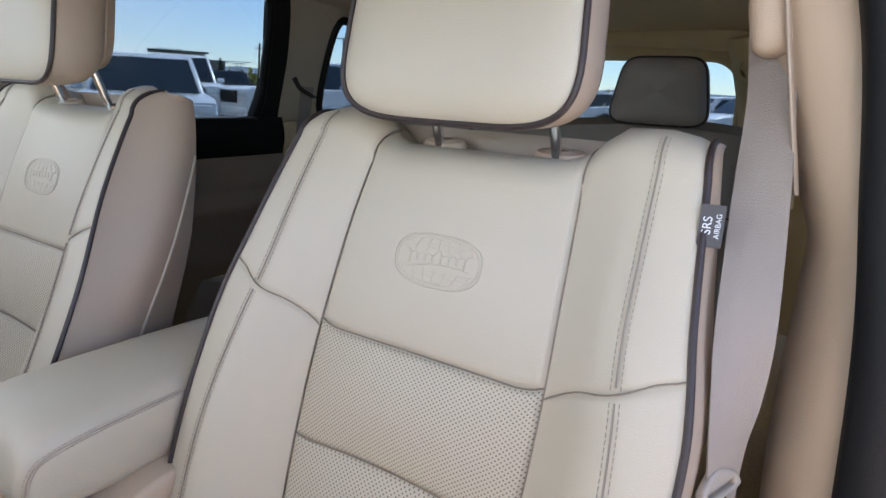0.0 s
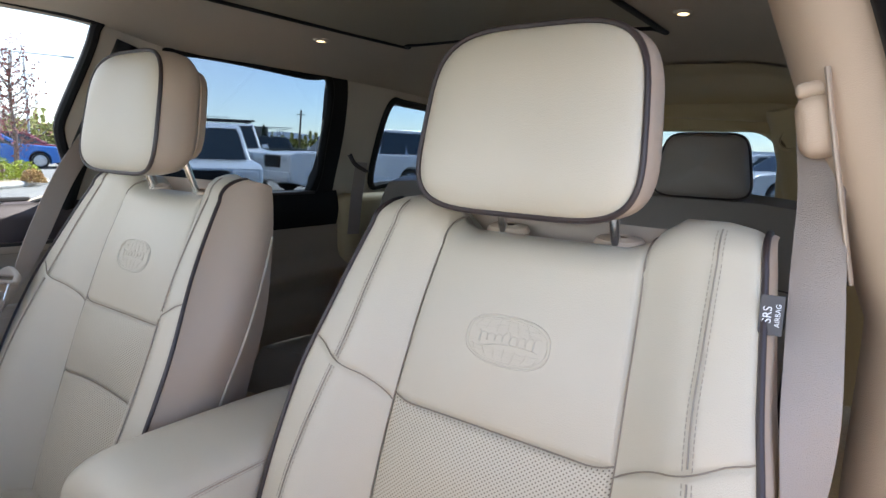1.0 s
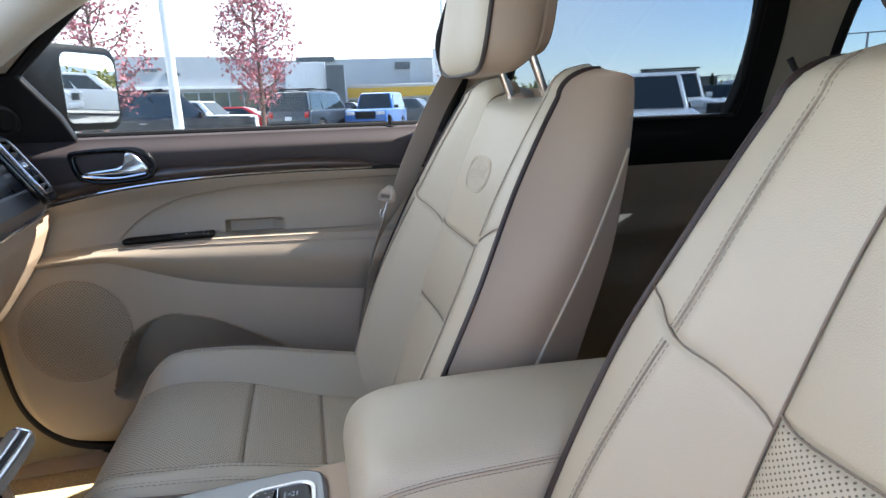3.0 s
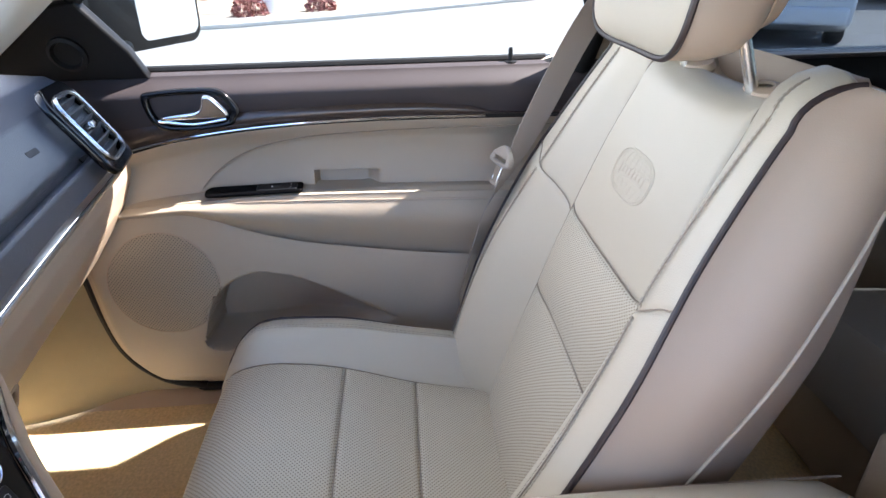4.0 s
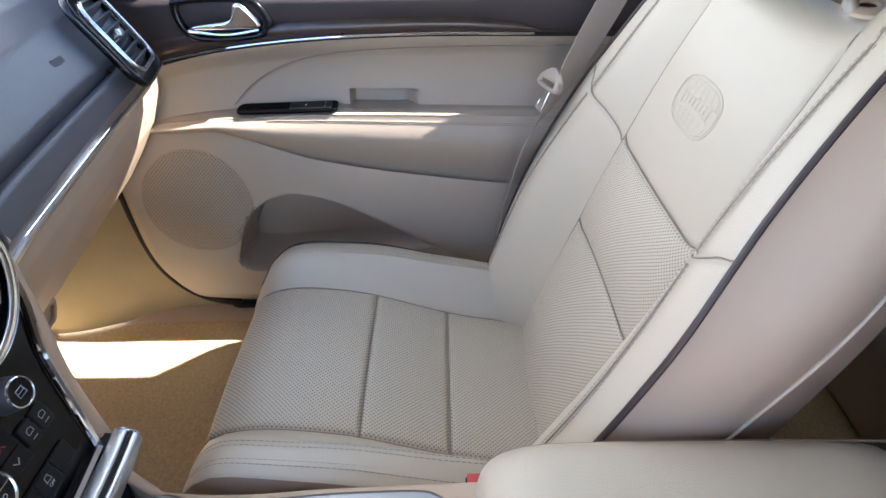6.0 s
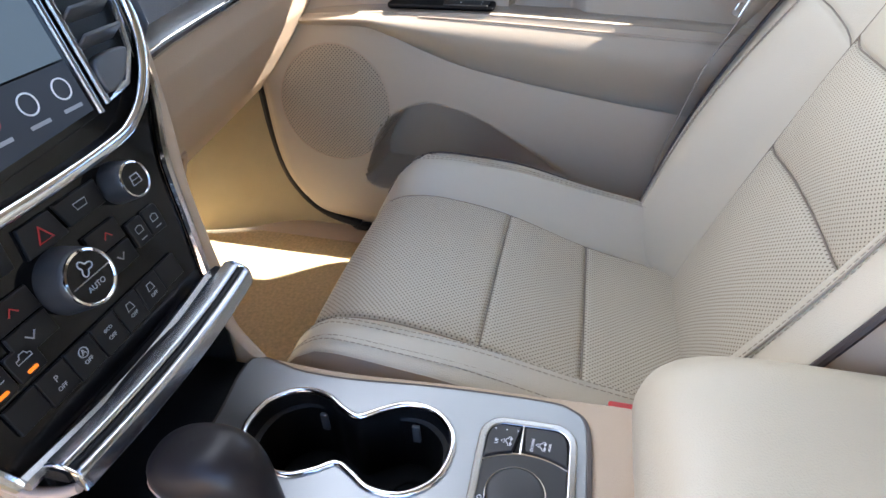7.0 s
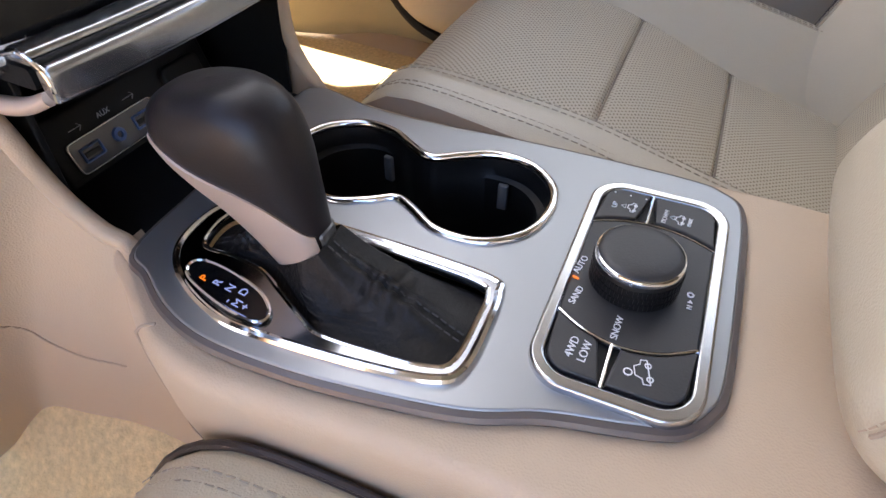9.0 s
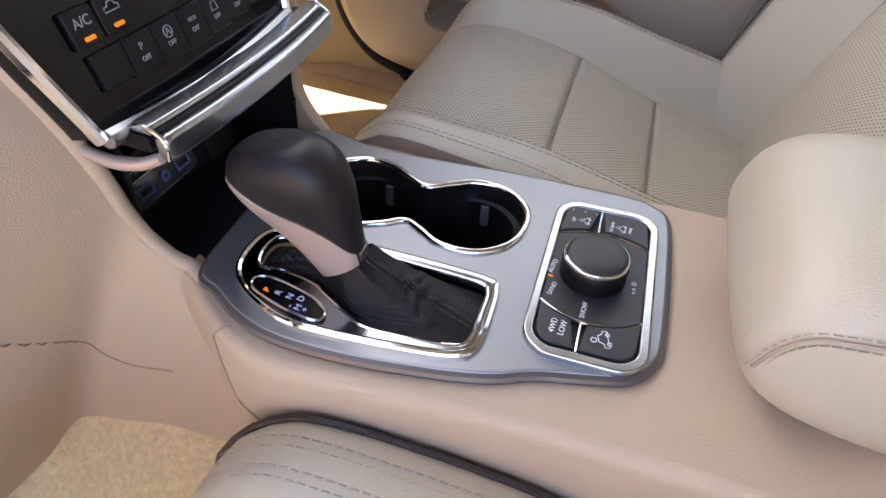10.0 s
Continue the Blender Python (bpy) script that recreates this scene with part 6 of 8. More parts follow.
# frame round the screen and middle vents
sweep = [(0.0, 0.1225), (0.080, 0.125), (0.111, 0.131), (0.139, 0.1485), (0.160, 0.176), (0.168, 0.21), (0.172, 0.29)]
sweep = [(CX - x, y) for x, y in reversed(sweep[1:])] + [(CX + x, y) for x, y in sweep]
part("screen_frame", tube(spline([ST @ Vector((x, y, 0.004)) for x, y in sweep], 80), 0.0052, 10), M_CHROME, stack, "bright chrome screen frame")
screen = part("screen", plate([(CX - 0.090, 0.145), (CX, 0.138), (CX + 0.090, 0.145), (CX + 0.094, 0.27), (CX - 0.094, 0.27)], (), 0.006, 0.001, ST @ Matrix.Translation((0, 0, 0.001))), M_FASCIA, stack, "glossy touch screen with icons")
# Pale blue glow stands in for the sky reflected in the glossy display
part("screen_picture", plate([(CX - 0.087, 0.186), (CX + 0.087, 0.186), (CX + 0.089, 0.264), (CX - 0.089, 0.264)], (), 0.0006, 0.0001, ST @ Matrix.Translation((0, 0, 0.0043))), glow("screen_sky_reflection", (0.34, 0.50, 0.66), 0.03), screen, "pale blue display area with the sky's reflection put into its glow")
part("screen_menu", plate([(CX - 0.087, 0.150), (CX, 0.144), (CX + 0.087, 0.150), (CX + 0.0875, 0.1845), (CX - 0.0875, 0.1845)], (), 0.0006, 0.0001, ST @ Matrix.Translation((0, 0, 0.0043))), glow("menu_glow", (0.16, 0.22, 0.34), 0.008), screen, "dim menu bar")
for k, x in enumerate((-0.075, -0.045, -0.015, 0.015, 0.045, 0.073)):
    ring = tube([ST @ Vector((CX + x + 0.0068 * math.cos(t), 0.170 + 0.0068 * math.sin(t), 0.0050)) for t in np.linspace(0, 2 * math.pi, 18, endpoint=False)], 0.0006, 5, closed=True)
    part("screen_icon", ring, M_REDINK if k == 3 else M_WHITEINK, screen)
    part("screen_caption", plate(rounded(CX + x - 0.008, CX + x + 0.008, 0.1555, 0.1580, 0.0006), (), 0.0004, 0.0001, ST @ Matrix.Translation((0, 0, 0.0050))), M_GREYINK, screen)
for s in (-1, 1):
    part("screen_edge", tube([ST @ Vector((CX + s * x, y, 0.004)) for x, y in ((0.0925, 0.146), (0.0960, 0.27))], 0.0022, 8), M_SATIN, stack, "satin silver screen edge")
    vt = [(CX + s * x, y) for x, y in ((0.101, 0.150), (0.126, 0.156), (0.145, 0.176), (0.154, 0.205), (0.158, 0.27), (0.104, 0.27))]
    mid_vent = part("vent_bay", plate(vt if s > 0 else list(reversed(vt)), (), 0.002, 0.0003, ST @ Matrix.Translation((0, 0, 0.0005))), M_BLACK, stack, "middle air vent")
    for k in range(5):
        y = 0.188 + 0.018 * k
        w = 0.018 + 0.0014 * k
        sl = put(box(-w, w, -0.0014, 0.0014, -0.004, 0.013, 0.0010), ST @ Matrix.Translation((CX + s * (0.1235 + 0.0012 * k), y, 0.003)) @ Matrix.Rotation(radians(-28), 4, "X"))
        part("louvre", sl, M_LOUVRE, mid_vent)
    part("vent_foot", plate([(x, y) for x, y in dense([(CX + s * 0.105, 0.156), (CX + s * 0.124, 0.160), (CX + s * 0.140, 0.178), (CX + s * 0.108, 0.178)][::s], 24)], (), 0.010, 0.002, ST @ Matrix.Translation((0, 0, 0.004))), M_LOUVRE, mid_vent, "grey thumb wheel block")
    part("thumb_slider", put(box(-0.006, 0.006, -0.005, 0.005, 0.0, 0.014, 0.002), ST @ Matrix.Translation((CX + s * 0.125, 0.224, 0.006))), M_CHROME, mid_vent)
    part("vent_frame", tube([ST @ Vector((x, y, 0.005)) for x, y in vt], 0.0026, 8, closed=True), M_SATIN, mid_vent)


def knob_at(x, y, r, h, words):
    km = ST @ Matrix.Translation((x, y, 0))
    k = part("knob", lathe([(r * 1.16, -0.002), (r * 1.12, 0.003), (r * 1.03, h - 0.004), (r, h - 0.001), (r * 0.96, h)], 44, km), M_BUTTON, stack, words)
    part("knob_ring", lathe([(r * 0.84, h + 0.0002), (r * 0.88, h + 0.0014), (r * 0.95, h + 0.0010), (r * 0.97, h - 0.0006)], 44, km), M_CHROME, k, "chrome ring")
    part("knob_cap", lathe([(0, h), (r * 0.84, h + 0.0004), (r * 0.85, h - 0.002)], 44, km), M_FASCIA, k)
    return k, km @ Matrix.Translation((0, 0, h + 0.0009))


def key(outline, words=""):
    return part("key", plate(outline, (), 0.0034, 0.0009, ST @ Matrix.Translation((0, 0, -0.0004))), M_KEY, stack, words)


def key_text(b, text, size, x, y, mat=None):
    part("printing", lettering(text, size, ST @ Matrix.Translation((x, y, 0.0015))), mat or M_GREYINK, b, smooth=False)


def key_line_mark(b, pts, x, y, mat=None, r=0.0004, closed=False):
    part("printing", tube([ST @ Vector((x + a, y + c, 0.0015)) for a, c in pts], r, 5, closed=closed), mat or M_GREYINK, b)


CIRCLE = [(math.cos(t), math.sin(t)) for t in np.linspace(0, 2 * math.pi, 16, endpoint=False)]
k, km = knob_at(CX, 0.0685, 0.0195, 0.019, "large charcoal fan knob")
part("printing", lettering("AUTO", 0.0052, km @ Matrix.Translation((0, -0.0062, 0))), M_GREYINK, k, smooth=False)
part("knob_line", tube([km @ Vector((x, 0, 0)) for x in (-0.0155, 0.0155)], 0.0005, 5), M_SATIN, k)
part("printing", tube([km @ Vector((0.0042 * math.cos(t) * (1 + 0.4 * math.cos(3 * t)), 0.007 + 0.0042 * math.sin(t) * (1 + 0.4 * math.cos(3 * t)), 0)) for t in np.linspace(0, 2 * math.pi, 24, endpoint=False)], 0.0005, 5, closed=True), M_GREYINK, k)
for x in (CX - 0.0745, CX + 0.0745):
    k, km = knob_at(x, 0.1000, 0.0135, 0.016, "small charcoal knob")
    part("printing", tube([km @ Vector((a * 0.0045, b * 0.0034, 0)) for a, b in ((-1, -1), (1, -1), (0.8, 1), (-0.8, 1))], 0.0004, 5, closed=True), M_GREYINK, k)
    part("printing", tube([km @ Vector((a * 0.0045, 0, 0)) for a in (-0.8, 0.8)], 0.0003, 5), M_GREYINK, k)
# hazard key over the fan knob, with a slanted key on either side
hz = key([(CX - 0.013, 0.0925), (CX + 0.020, 0.0925), (CX + 0.016, 0.112), (CX - 0.009, 0.112)], "hazard light key")
key_line_mark(hz, ((-0.0055, -0.0045), (0.0055, -0.0045), (0, 0.005)), CX + 0.0035, 0.1015, M_REDINK, 0.0010, True)
for s in (-1, 1):
    out = [(CX + s * x, y) for x, y in ((0.023, 0.0945), (0.056, 0.0945), (0.058, 0.112), (0.020, 0.112))]
    b = key(out[::s])
    key_line_mark(b, [(0.0045 * a, 0.0022 * c) for a, c in ((-1, -1), (1, -1), (1.2, 1), (-1.2, 1))], CX + s * 0.038, 0.1035, None, 0.0004, True)
    # temperature keys, warmer above, cooler below
    for y0, red in ((0.0675, True), (0.0495, False)):
        out = [(CX + s * x, y) for x, y in ((0.0245, y0), (0.0545, y0), (0.0545, y0 + 0.0165), (0.0245, y0 + 0.0165))]
        b = key(out[::s])
        d = 1 if red else -1
        key_line_mark(b, [(-0.0035, -0.0018 * d), (0, 0.0022 * d), (0.0035, -0.0018 * d)], CX + s * 0.0410, y0 + 0.0085, M_REDINK if red else None, 0.0006)
# demister keys
for x in (0.0520, 0.0695):
    b = key(rounded(x - 0.0078, x + 0.0078, 0.0530, 0.0735, 0.002))
    key_line_mark(b, [(0.0032 * a, 0.0026 * c) for a, c in ((-1, -1), (1, -1), (1, 0.6), (0, 1.1), (-1, 0.6))], x, 0.0650, None, 0.0004, True)
    key_line_mark(b, [(-0.003, 0), (0.003, 0)], x, 0.0575)
# air-conditioning keys with lit amber lamps
for x, word in ((-0.0887, "A/C"), (-0.0672, "")):
    b = key(rounded(x - 0.0098, x + 0.0098, 0.0385, 0.0575, 0.002))
    if word:
        key_text(b, word, 0.0072, x, 0.0505)
    else:
        key_line_mark(b, [(0.0052 * a, 0.0052 * c) for a, c in ((-1, -0.3), (-0.95, 0.15), (-0.5, 0.2), (-0.25, 0.62), (0.45, 0.62), (0.65, 0.2), (1, 0.12), (1, -0.3))], x, 0.0510, None, 0.0004, True)
    part("indicator", plate(rounded(x - 0.0036, x + 0.0036, 0.0412, 0.0434, 0.0009), (), 0.0008, 0.0002, ST @ Matrix.Translation((0, 0, 0.0016))), M_ORANGE, b, "lit amber lamp")
# lower row
for i, t in enumerate(("", "P|OFF", "A|OFF", "eco|OFF", "|OFF", "|OFF", "")):
    x = CX + (i - 3) * 0.0232
    low = 0.0145 - 0.0035 * math.cos((i - 3) * 0.45)
    b = key([(x - 0.0112, low + 0.0006 * abs(i - 3)), (x + 0.0112, low + 0.0006 * abs(i - 3)), (x + 0.0112, 0.0345), (x - 0.0112, 0.0345)])
    if t:
        top_word, low_word = t.split("|")
        key_text(b, low_word, 0.0040, x, 0.0205)
        if top_word == "A":
            key_line_mark(b, [(0.0034 * a, 0.0034 * c) for a, c in CIRCLE], x, 0.0272, None, 0.0004, True)
        if top_word:
            key_text(b, top_word, 0.0058 if len(top_word) == 1 else 0.0052, x, 0.0272)
        else:
            key_line_mark(b, [(0.0034 * a, 0.0026 * c) for a, c in ((-1, -1), (1, -1), (0.6, 1), (-0.6, 1))], x, 0.0272, None, 0.0004, True)

# silver ledge and the open bin below the stack
bin_ = thing("storage_bin", (SX, 0.05, 0.87), "open black storage bin with a silver door edge and sockets", "storage bin")
def bowed(y, z, x0=-0.116, x1=0.086):
    return [Vector((lerp(x0, x1, t), y + 0.006 * (1 - (2 * t - 1) ** 2), z)) for t in (k / 24 for k in range(25))]


def bar(line, ry, rz, n=14):
    """A softly squared bar along a line."""
    bm = bmesh.new()
    rows = []
    for c in line:
        rows.append([bm.verts.new(c + Vector((0, yy, zz))) for yy, zz in rounded(-ry, ry, -rz, rz, min(ry, rz) * 0.45, 3)])
    m = len(rows[0])
    for a, b in zip(rows, rows[1:]):
        for k in range(m):
            bm.faces.new((a[k], a[(k + 1) % m], b[(k + 1) % m], b[k]))
    bm.faces.new(rows[0])
    bm.faces.new(rows[-1])
    return bm


def round_bar(line, ry, rz):
    """A bar with a soft profile and rounded ends."""
    bm = bmesh.new()
    rows = []
    n = len(line)
    for i, c in enumerate(line):
        e = min(i, n - 1 - i) / 2.0
        k = math.sqrt(max(0.03, 1 - (1 - min(1, e)) ** 2))
        rows.append([bm.verts.new(c + Vector((0, yy * (0.6 + 0.4 * k), zz * k))) for yy, zz in rounded(-ry, ry, -rz, rz, min(ry, rz) * 0.8, 5)])
    m = len(rows[0])
    for a, b in zip(rows, rows[1:]):
        for k in range(m):
            bm.faces.new((a[k], a[(k + 1) % m], b[(k + 1) % m], b[k]))
    bm.faces.new(rows[0])
    bm.faces.new(rows[-1])
    return bm


def ends_dense(line):
    """The same line with a few close stations at its ends."""
    a, b = line[0], line[1]
    y, z = line[-1], line[-2]
    return [a, a.lerp(b, 0.1), a.lerp(b, 0.3), a.lerp(b, 0.6)] + line[1:-1] + [y.lerp(z, 0.6), y.lerp(z, 0.3), y.lerp(z, 0.1), y]


part("door_edge", round_bar(ends_dense(bowed(0.1215, 0.9850)), 0.0070, 0.0034), M_SATIN, bin_, "bright silver door edge")
part("door_edge_groove", round_bar(ends_dense(bowed(0.1305, 0.9830)), 0.0022, 0.0026), M_BLACK, bin_)
part("door_edge_lip", round_bar(ends_dense(bowed(0.1335, 0.9755)), 0.0046, 0.0086), M_SATIN, bin_, "satin silver lip")
part("door_lid", bar(bowed(0.104, 0.9760), 0.022, 0.0050), M_BLACK, bin_)
for e in (bowed(0.1270, 0.9770)[0], bowed(0.1270, 0.9770)[-1]):
    loop = [e + Vector((0, dy, dz)) for dy, dz in ((-0.012, 0.0085), (-0.004, 0.0112), (0.004, 0.0085), (0.0085, 0.005), (0.0100, -0.001), (0.0092, -0.008))]
    part("door_end", tube(spline(loop, 30), 0.0012, 8), M_CHROME, bin_, "chrome end trim")
    part("door_hinge", tube(spline([e + Vector((0, 0.004, -0.008)), e + Vector((0.003, -0.010, -0.014)), e + Vector((0.006, -0.028, -0.015)), e + Vector((0.007, -0.050, -0.010))], 24), lambda t: 0.0044 - 0.0012 * abs(2 * t - 1), 14), M_CHAMPAGNE, bin_)
for x0, x1, y1 in ((-0.1265, -0.1225, 0.092), (0.070, 0.074, 0.086)):
    part("bin_wall", box(x0, x1, -0.06, y1, 0.85, 0.982, 0.001), M_BLACK, bin_)
part("floor_pan", box(-0.122, 0.066, -0.06, 0.125, 0.852, 0.858, 0.002), M_BLACK, bin_)
part("back_wall", box(-0.16, 0.14, -0.075, -0.06, 0.85, 1.0, 0.003), M_BLACK, bin_)
part("roof_pan", box(-0.12, 0.095, -0.06, 0.10, 0.975, 0.985, 0.002), M_BLACK, bin_)
UM = basis((0.0, 0.04, 0.872), (-1, 0, 0), (0, -0.35, 0.94))
part("socket_block", put(box(-0.045, 0.10, -0.05, 0.03, -0.03, 0.0, 0.003), UM), M_BLACK, bin_)
usb = part("socket_plate", plate(rounded(-0.036, 0.036, -0.011, 0.011, 0.004), (), 0.003, 0.001, UM @ Matrix.Translation((0, 0, 0.001))), material("clear_grey_plastic", (0.06, 0.063, 0.07), 0.12, coat=0.6), bin_, "grey plastic socket plate")
for x in (-0.022, 0.022):
    part("usb_socket", plate(rounded(x - 0.008, x + 0.008, -0.005, 0.005, 0.001), [rounded(x - 0.0065, x + 0.0065, -0.0035, 0.0035, 0.0006)], 0.003, 0.0006, UM @ Matrix.Translation((0, 0, 0.0025))), material("blue_socket_plastic", (0.05, 0.11, 0.28), 0.4), usb)
    part("socket_tongue", plate(rounded(x - 0.0055, x + 0.0055, -0.002, 0.0012, 0.0004), (), 0.001, 0.0002, UM @ Matrix.Translation((0, 0, 0.0028))), M_BLACK, usb)
part("aux_socket", lathe([(0.0022, -0.002), (0.0022, 0.002), (0.0045, 0.002), (0.005, 0)], 20, UM @ Matrix.Translation((0, 0, 0.0025))), material("blue_socket_plastic", (0.05, 0.11, 0.28), 0.4), usb)
part("printing", lettering("AUX", 0.0050, UM @ Matrix.Translation((0, 0.016, 0.0004))), M_GREYINK, bin_, smooth=False)
part("socket_rim", tube([UM @ Vector((x, y, 0.0022)) for x, y in rounded(-0.0355, 0.0355, -0.0105, 0.0105, 0.004)], 0.0006, 6, closed=True), M_SATIN, usb, "bright moulded edge")
for x in (-0.022, 0.022):
    part("printing", tube([UM @ Vector((x + a * 0.005, 0.0165 + b * 0.005, 0.0004)) for a, b in ((-1, 0), (0.9, 0), (0.4, 0.5), (0.9, 0), (0.4, -0.5))], 0.0003, 4), M_GREYINK, bin_)
part("power_cap", plate(rounded(0.052, 0.088, -0.02, 0.022, 0.006), (), 0.006, 0.002, UM @ Matrix.Translation((0, 0, 0.002))), M_BLACK, bin_)

# walls of the console sweeping up to the stack
EDGE_R = [(-0.119, 0.135, 0.866), (-0.122, 0.118, 0.873), (-0.125, 0.104, 0.885), (-0.126, 0.094, 0.905), (-0.127, 0.090, 0.938), (-0.132, 0.082, 0.985), (-0.142, 0.066, 1.04), (-0.155, 0.05, 1.09)]
EDGE_L = [(0.088, 0.148, 0.8665), (0.078, 0.131, 0.866), (0.070, 0.117, 0.867), (0.073, 0.105, 0.875), (0.076, 0.091, 0.893), (0.080, 0.085, 0.917), (0.085, 0.083, 0.945), (0.096, 0.076, 0.99), (0.110, 0.062, 1.04), (0.125, 0.045, 1.09)]
for s, edge in ((-1, EDGE_R), (1, EDGE_L)):
    line = spline(edge, 42)

    def wing(p, q, line=line, s=s):
        e = line[min(len(line) - 1, int(round(p * (len(line) - 1))))]
        out = (0.022 if s < 0 else lerp(0.045, 0.20, smooth01((p - 0.5) / 0.5))) * (1 - (1 - q) ** 2) * (1 if s < 0 else smooth01(p * 3.2) * 0.75 + 0.25)
        back = (0.10 if s < 0 else 0.14) * q ** 1.6 * smooth01(p * 2.5)
        return Vector((e.x + s * (out * (0.45 + 0.55 * p)), e.y - back, lerp(e.z, 0.60, q ** 1.5)))

    part("bin_side", grid(lambda p, q, line=line[len(line) // 3:], s=s: line[min(len(line) - 1, int(round(p * (len(line) - 1))))].lerp(Vector((line[int(round(p * (len(line) - 1)))].x + s * 0.004, -0.06, max(0.85, line[int(round(p * (len(line) - 1)))].z - 0.01))), q) + Vector((0, -0.004, 0)), len(line) - len(line) // 3 - 1, 6), M_BLACK, console)
    part("wing", grid(wing, len(line) - 1, 18), M_BEIGEPLASTIC, console, "beige console wing")
    if s > 0:
        path = spline([(0.74, 0.48, 0), (0.63, 0.53, 0), (0.50, 0.58, 0), (0.36, 0.60, 0), (0.22, 0.60, 0)], 60)
        part("wing_joint", tube([wing(p.x, p.y) + Vector((0.0004, 0, 0.0003)) for p in path], 0.0008, 6), M_TAUPE, console)
    part("wing_edge", tube([p + Vector((s * 0.002, 0, -0.002)) for p in line], lambda t: 0.0055 * min(1, 0.15 + t * 5), 10), M_BEIGEPLASTIC, console)

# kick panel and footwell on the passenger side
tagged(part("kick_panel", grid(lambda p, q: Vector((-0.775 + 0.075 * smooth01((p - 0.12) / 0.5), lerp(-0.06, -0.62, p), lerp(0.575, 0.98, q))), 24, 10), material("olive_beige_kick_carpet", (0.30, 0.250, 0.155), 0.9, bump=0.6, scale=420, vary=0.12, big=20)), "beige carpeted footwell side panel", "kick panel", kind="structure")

tagged(part("sill_trim", grid(lambda p, q: Vector((lerp(-0.800, -0.735, smooth01(q)), lerp(-0.62, 0.90, p), 0.588 - 0.016 * smooth01((q - 0.35) / 0.65))), 20, 14), M_BEIGEPLASTIC), "beige plastic sill trim below the passenger door", "sill trim", kind="structure")

# ---- belts, tag and rear seats ----
def belt_strip(points, name, parent, width=0.046, thick=0.0014):
    """Webbing: points are (place, direction across)."""
    pts = spline([p for p, _ in points], 60)
    n = len(pts)
    acr = spline([Vector(a) for _, a in points], 60)
    bm = bmesh.new()
    rows = []
    for p, a in zip(pts, acr):
        a = a.normalized()
        i = len(rows)
        d = (pts[min(n - 1, i + 1)] - pts[max(0, i - 1)]).normalized()
        a = (a - d * a.dot(d)).normalized()
        nr = d.cross(a) * thick / 2
        rows.append([bm.verts.new(p + a * width / 2 * k + nr * s) for k, s in ((-1, -1), (-0.5, -1), (0, -1), (0.5, -1), (1, -1), (1, 1), (0.5, 1), (0, 1), (-0.5, 1), (-1, 1))])
    for r, q in zip(rows, rows[1:]):
        for k in range(10):
            bm.faces.new((r[k], r[(k + 1) % 10], q[(k + 1) % 10], q[k]))
    bm.faces.new(rows[0])
    bm.faces.new(rows[-1])
    return part(name, bm, M_BELT, parent)


def belt_tongue(parent, at, x, y, size=1.0):
    m = basis(at, x, y) @ Matrix.Scale(size, 4)
    out = dense([(-0.030, -0.010), (0.030, -0.010), (0.034, 0.004), (0.020, 0.016), (0.0, 0.024), (-0.020, 0.016), (-0.034, 0.004)], 42)
    part("tongue_body", plate(out, [rounded(-0.024, 0.024, -0.004, 0.003, 0.0015)], 0.012, 0.004, m), M_TONGUE, parent, "taupe plastic tongue body")
    part("tongue", plate(rounded(-0.011, 0.011, -0.045, -0.006, 0.003), [rounded(-0.007, 0.007, -0.038, -0.028, 0.002)], 0.0025, 0.0006, m), M_CHROME, parent, "chrome belt tongue")


belt = thing("seat_belt", (-0.70, 0.55, 0.74), "taupe passenger seat belt with a chrome tongue hanging beside the seat", "seat belt", "seat belts")
belt_strip([((-0.705, 0.83, 1.46), (0.3, -1, 0.1)), ((-0.690, 0.735, 1.33), (0.25, -1, 0)), ((-0.675, 0.665, 1.20), (0.3, -1, 0)), ((-0.662, 0.612, 1.10), (0.7, -0.6, 0)), ((-0.668, 0.572, 1.02), (0.95, -0.3, 0)), ((-0.668, 0.545, 0.92), (1, -0.3, 0)), ((-0.670, 0.532, 0.845), (1, -0.3, 0)), ((-0.676, 0.535, 0.74), (1, -0.25, 0))], "webbing", belt)
belt_tongue(belt, (-0.655, 0.602, 1.128), (0.95, 0.25, 0.05), (-0.25, 0.35, 0.9))
part("floor_anchor", box(-0.715, -0.675, 0.515, 0.575, 0.715, 0.745, 0.006), M_SATIN, belt)
dbelt = thing("seat_belt", (0.68, 0.9, 1.0), "taupe driver's seat belt hanging from the centre pillar", "seat belt", "seat belts")
belt_strip([((0.655, 0.900, 1.44), (0.9, -0.3, 0)), ((0.664, 0.880, 1.37), (0.85, -0.5, 0)), ((0.674, 0.835, 1.28), (1, -0.15, 0)), ((0.683, 0.785, 1.20), (1, 0.1, 0)), ((0.688, 0.768, 1.13), (0.8, 0.6, 0)), ((0.690, 0.765, 1.06), (0.45, 0.85, 0)), ((0.700, 0.78, 0.92), (0.2, 1, 0)), ((0.712, 0.80, 0.70), (0.3, 1, 0))], "webbing", dbelt, 0.047)
belt_tongue(dbelt, (0.688, 0.756, 1.045), (0.40, 0.90, 0.1), (-0.25, 0.1, 0.96), 0.78)
guide = spline([(0.656, 0.858, 1.495), (0.667, 0.858, 1.44), (0.682, 0.857, 1.37), (0.699, 0.856, 1.292)], 24)
part("pillar_slot", tube(guide, 0.0045, 10, flat=0.6, up=(1, 0, 0)), M_TAUPE, dbelt, "belt slot in the pillar")
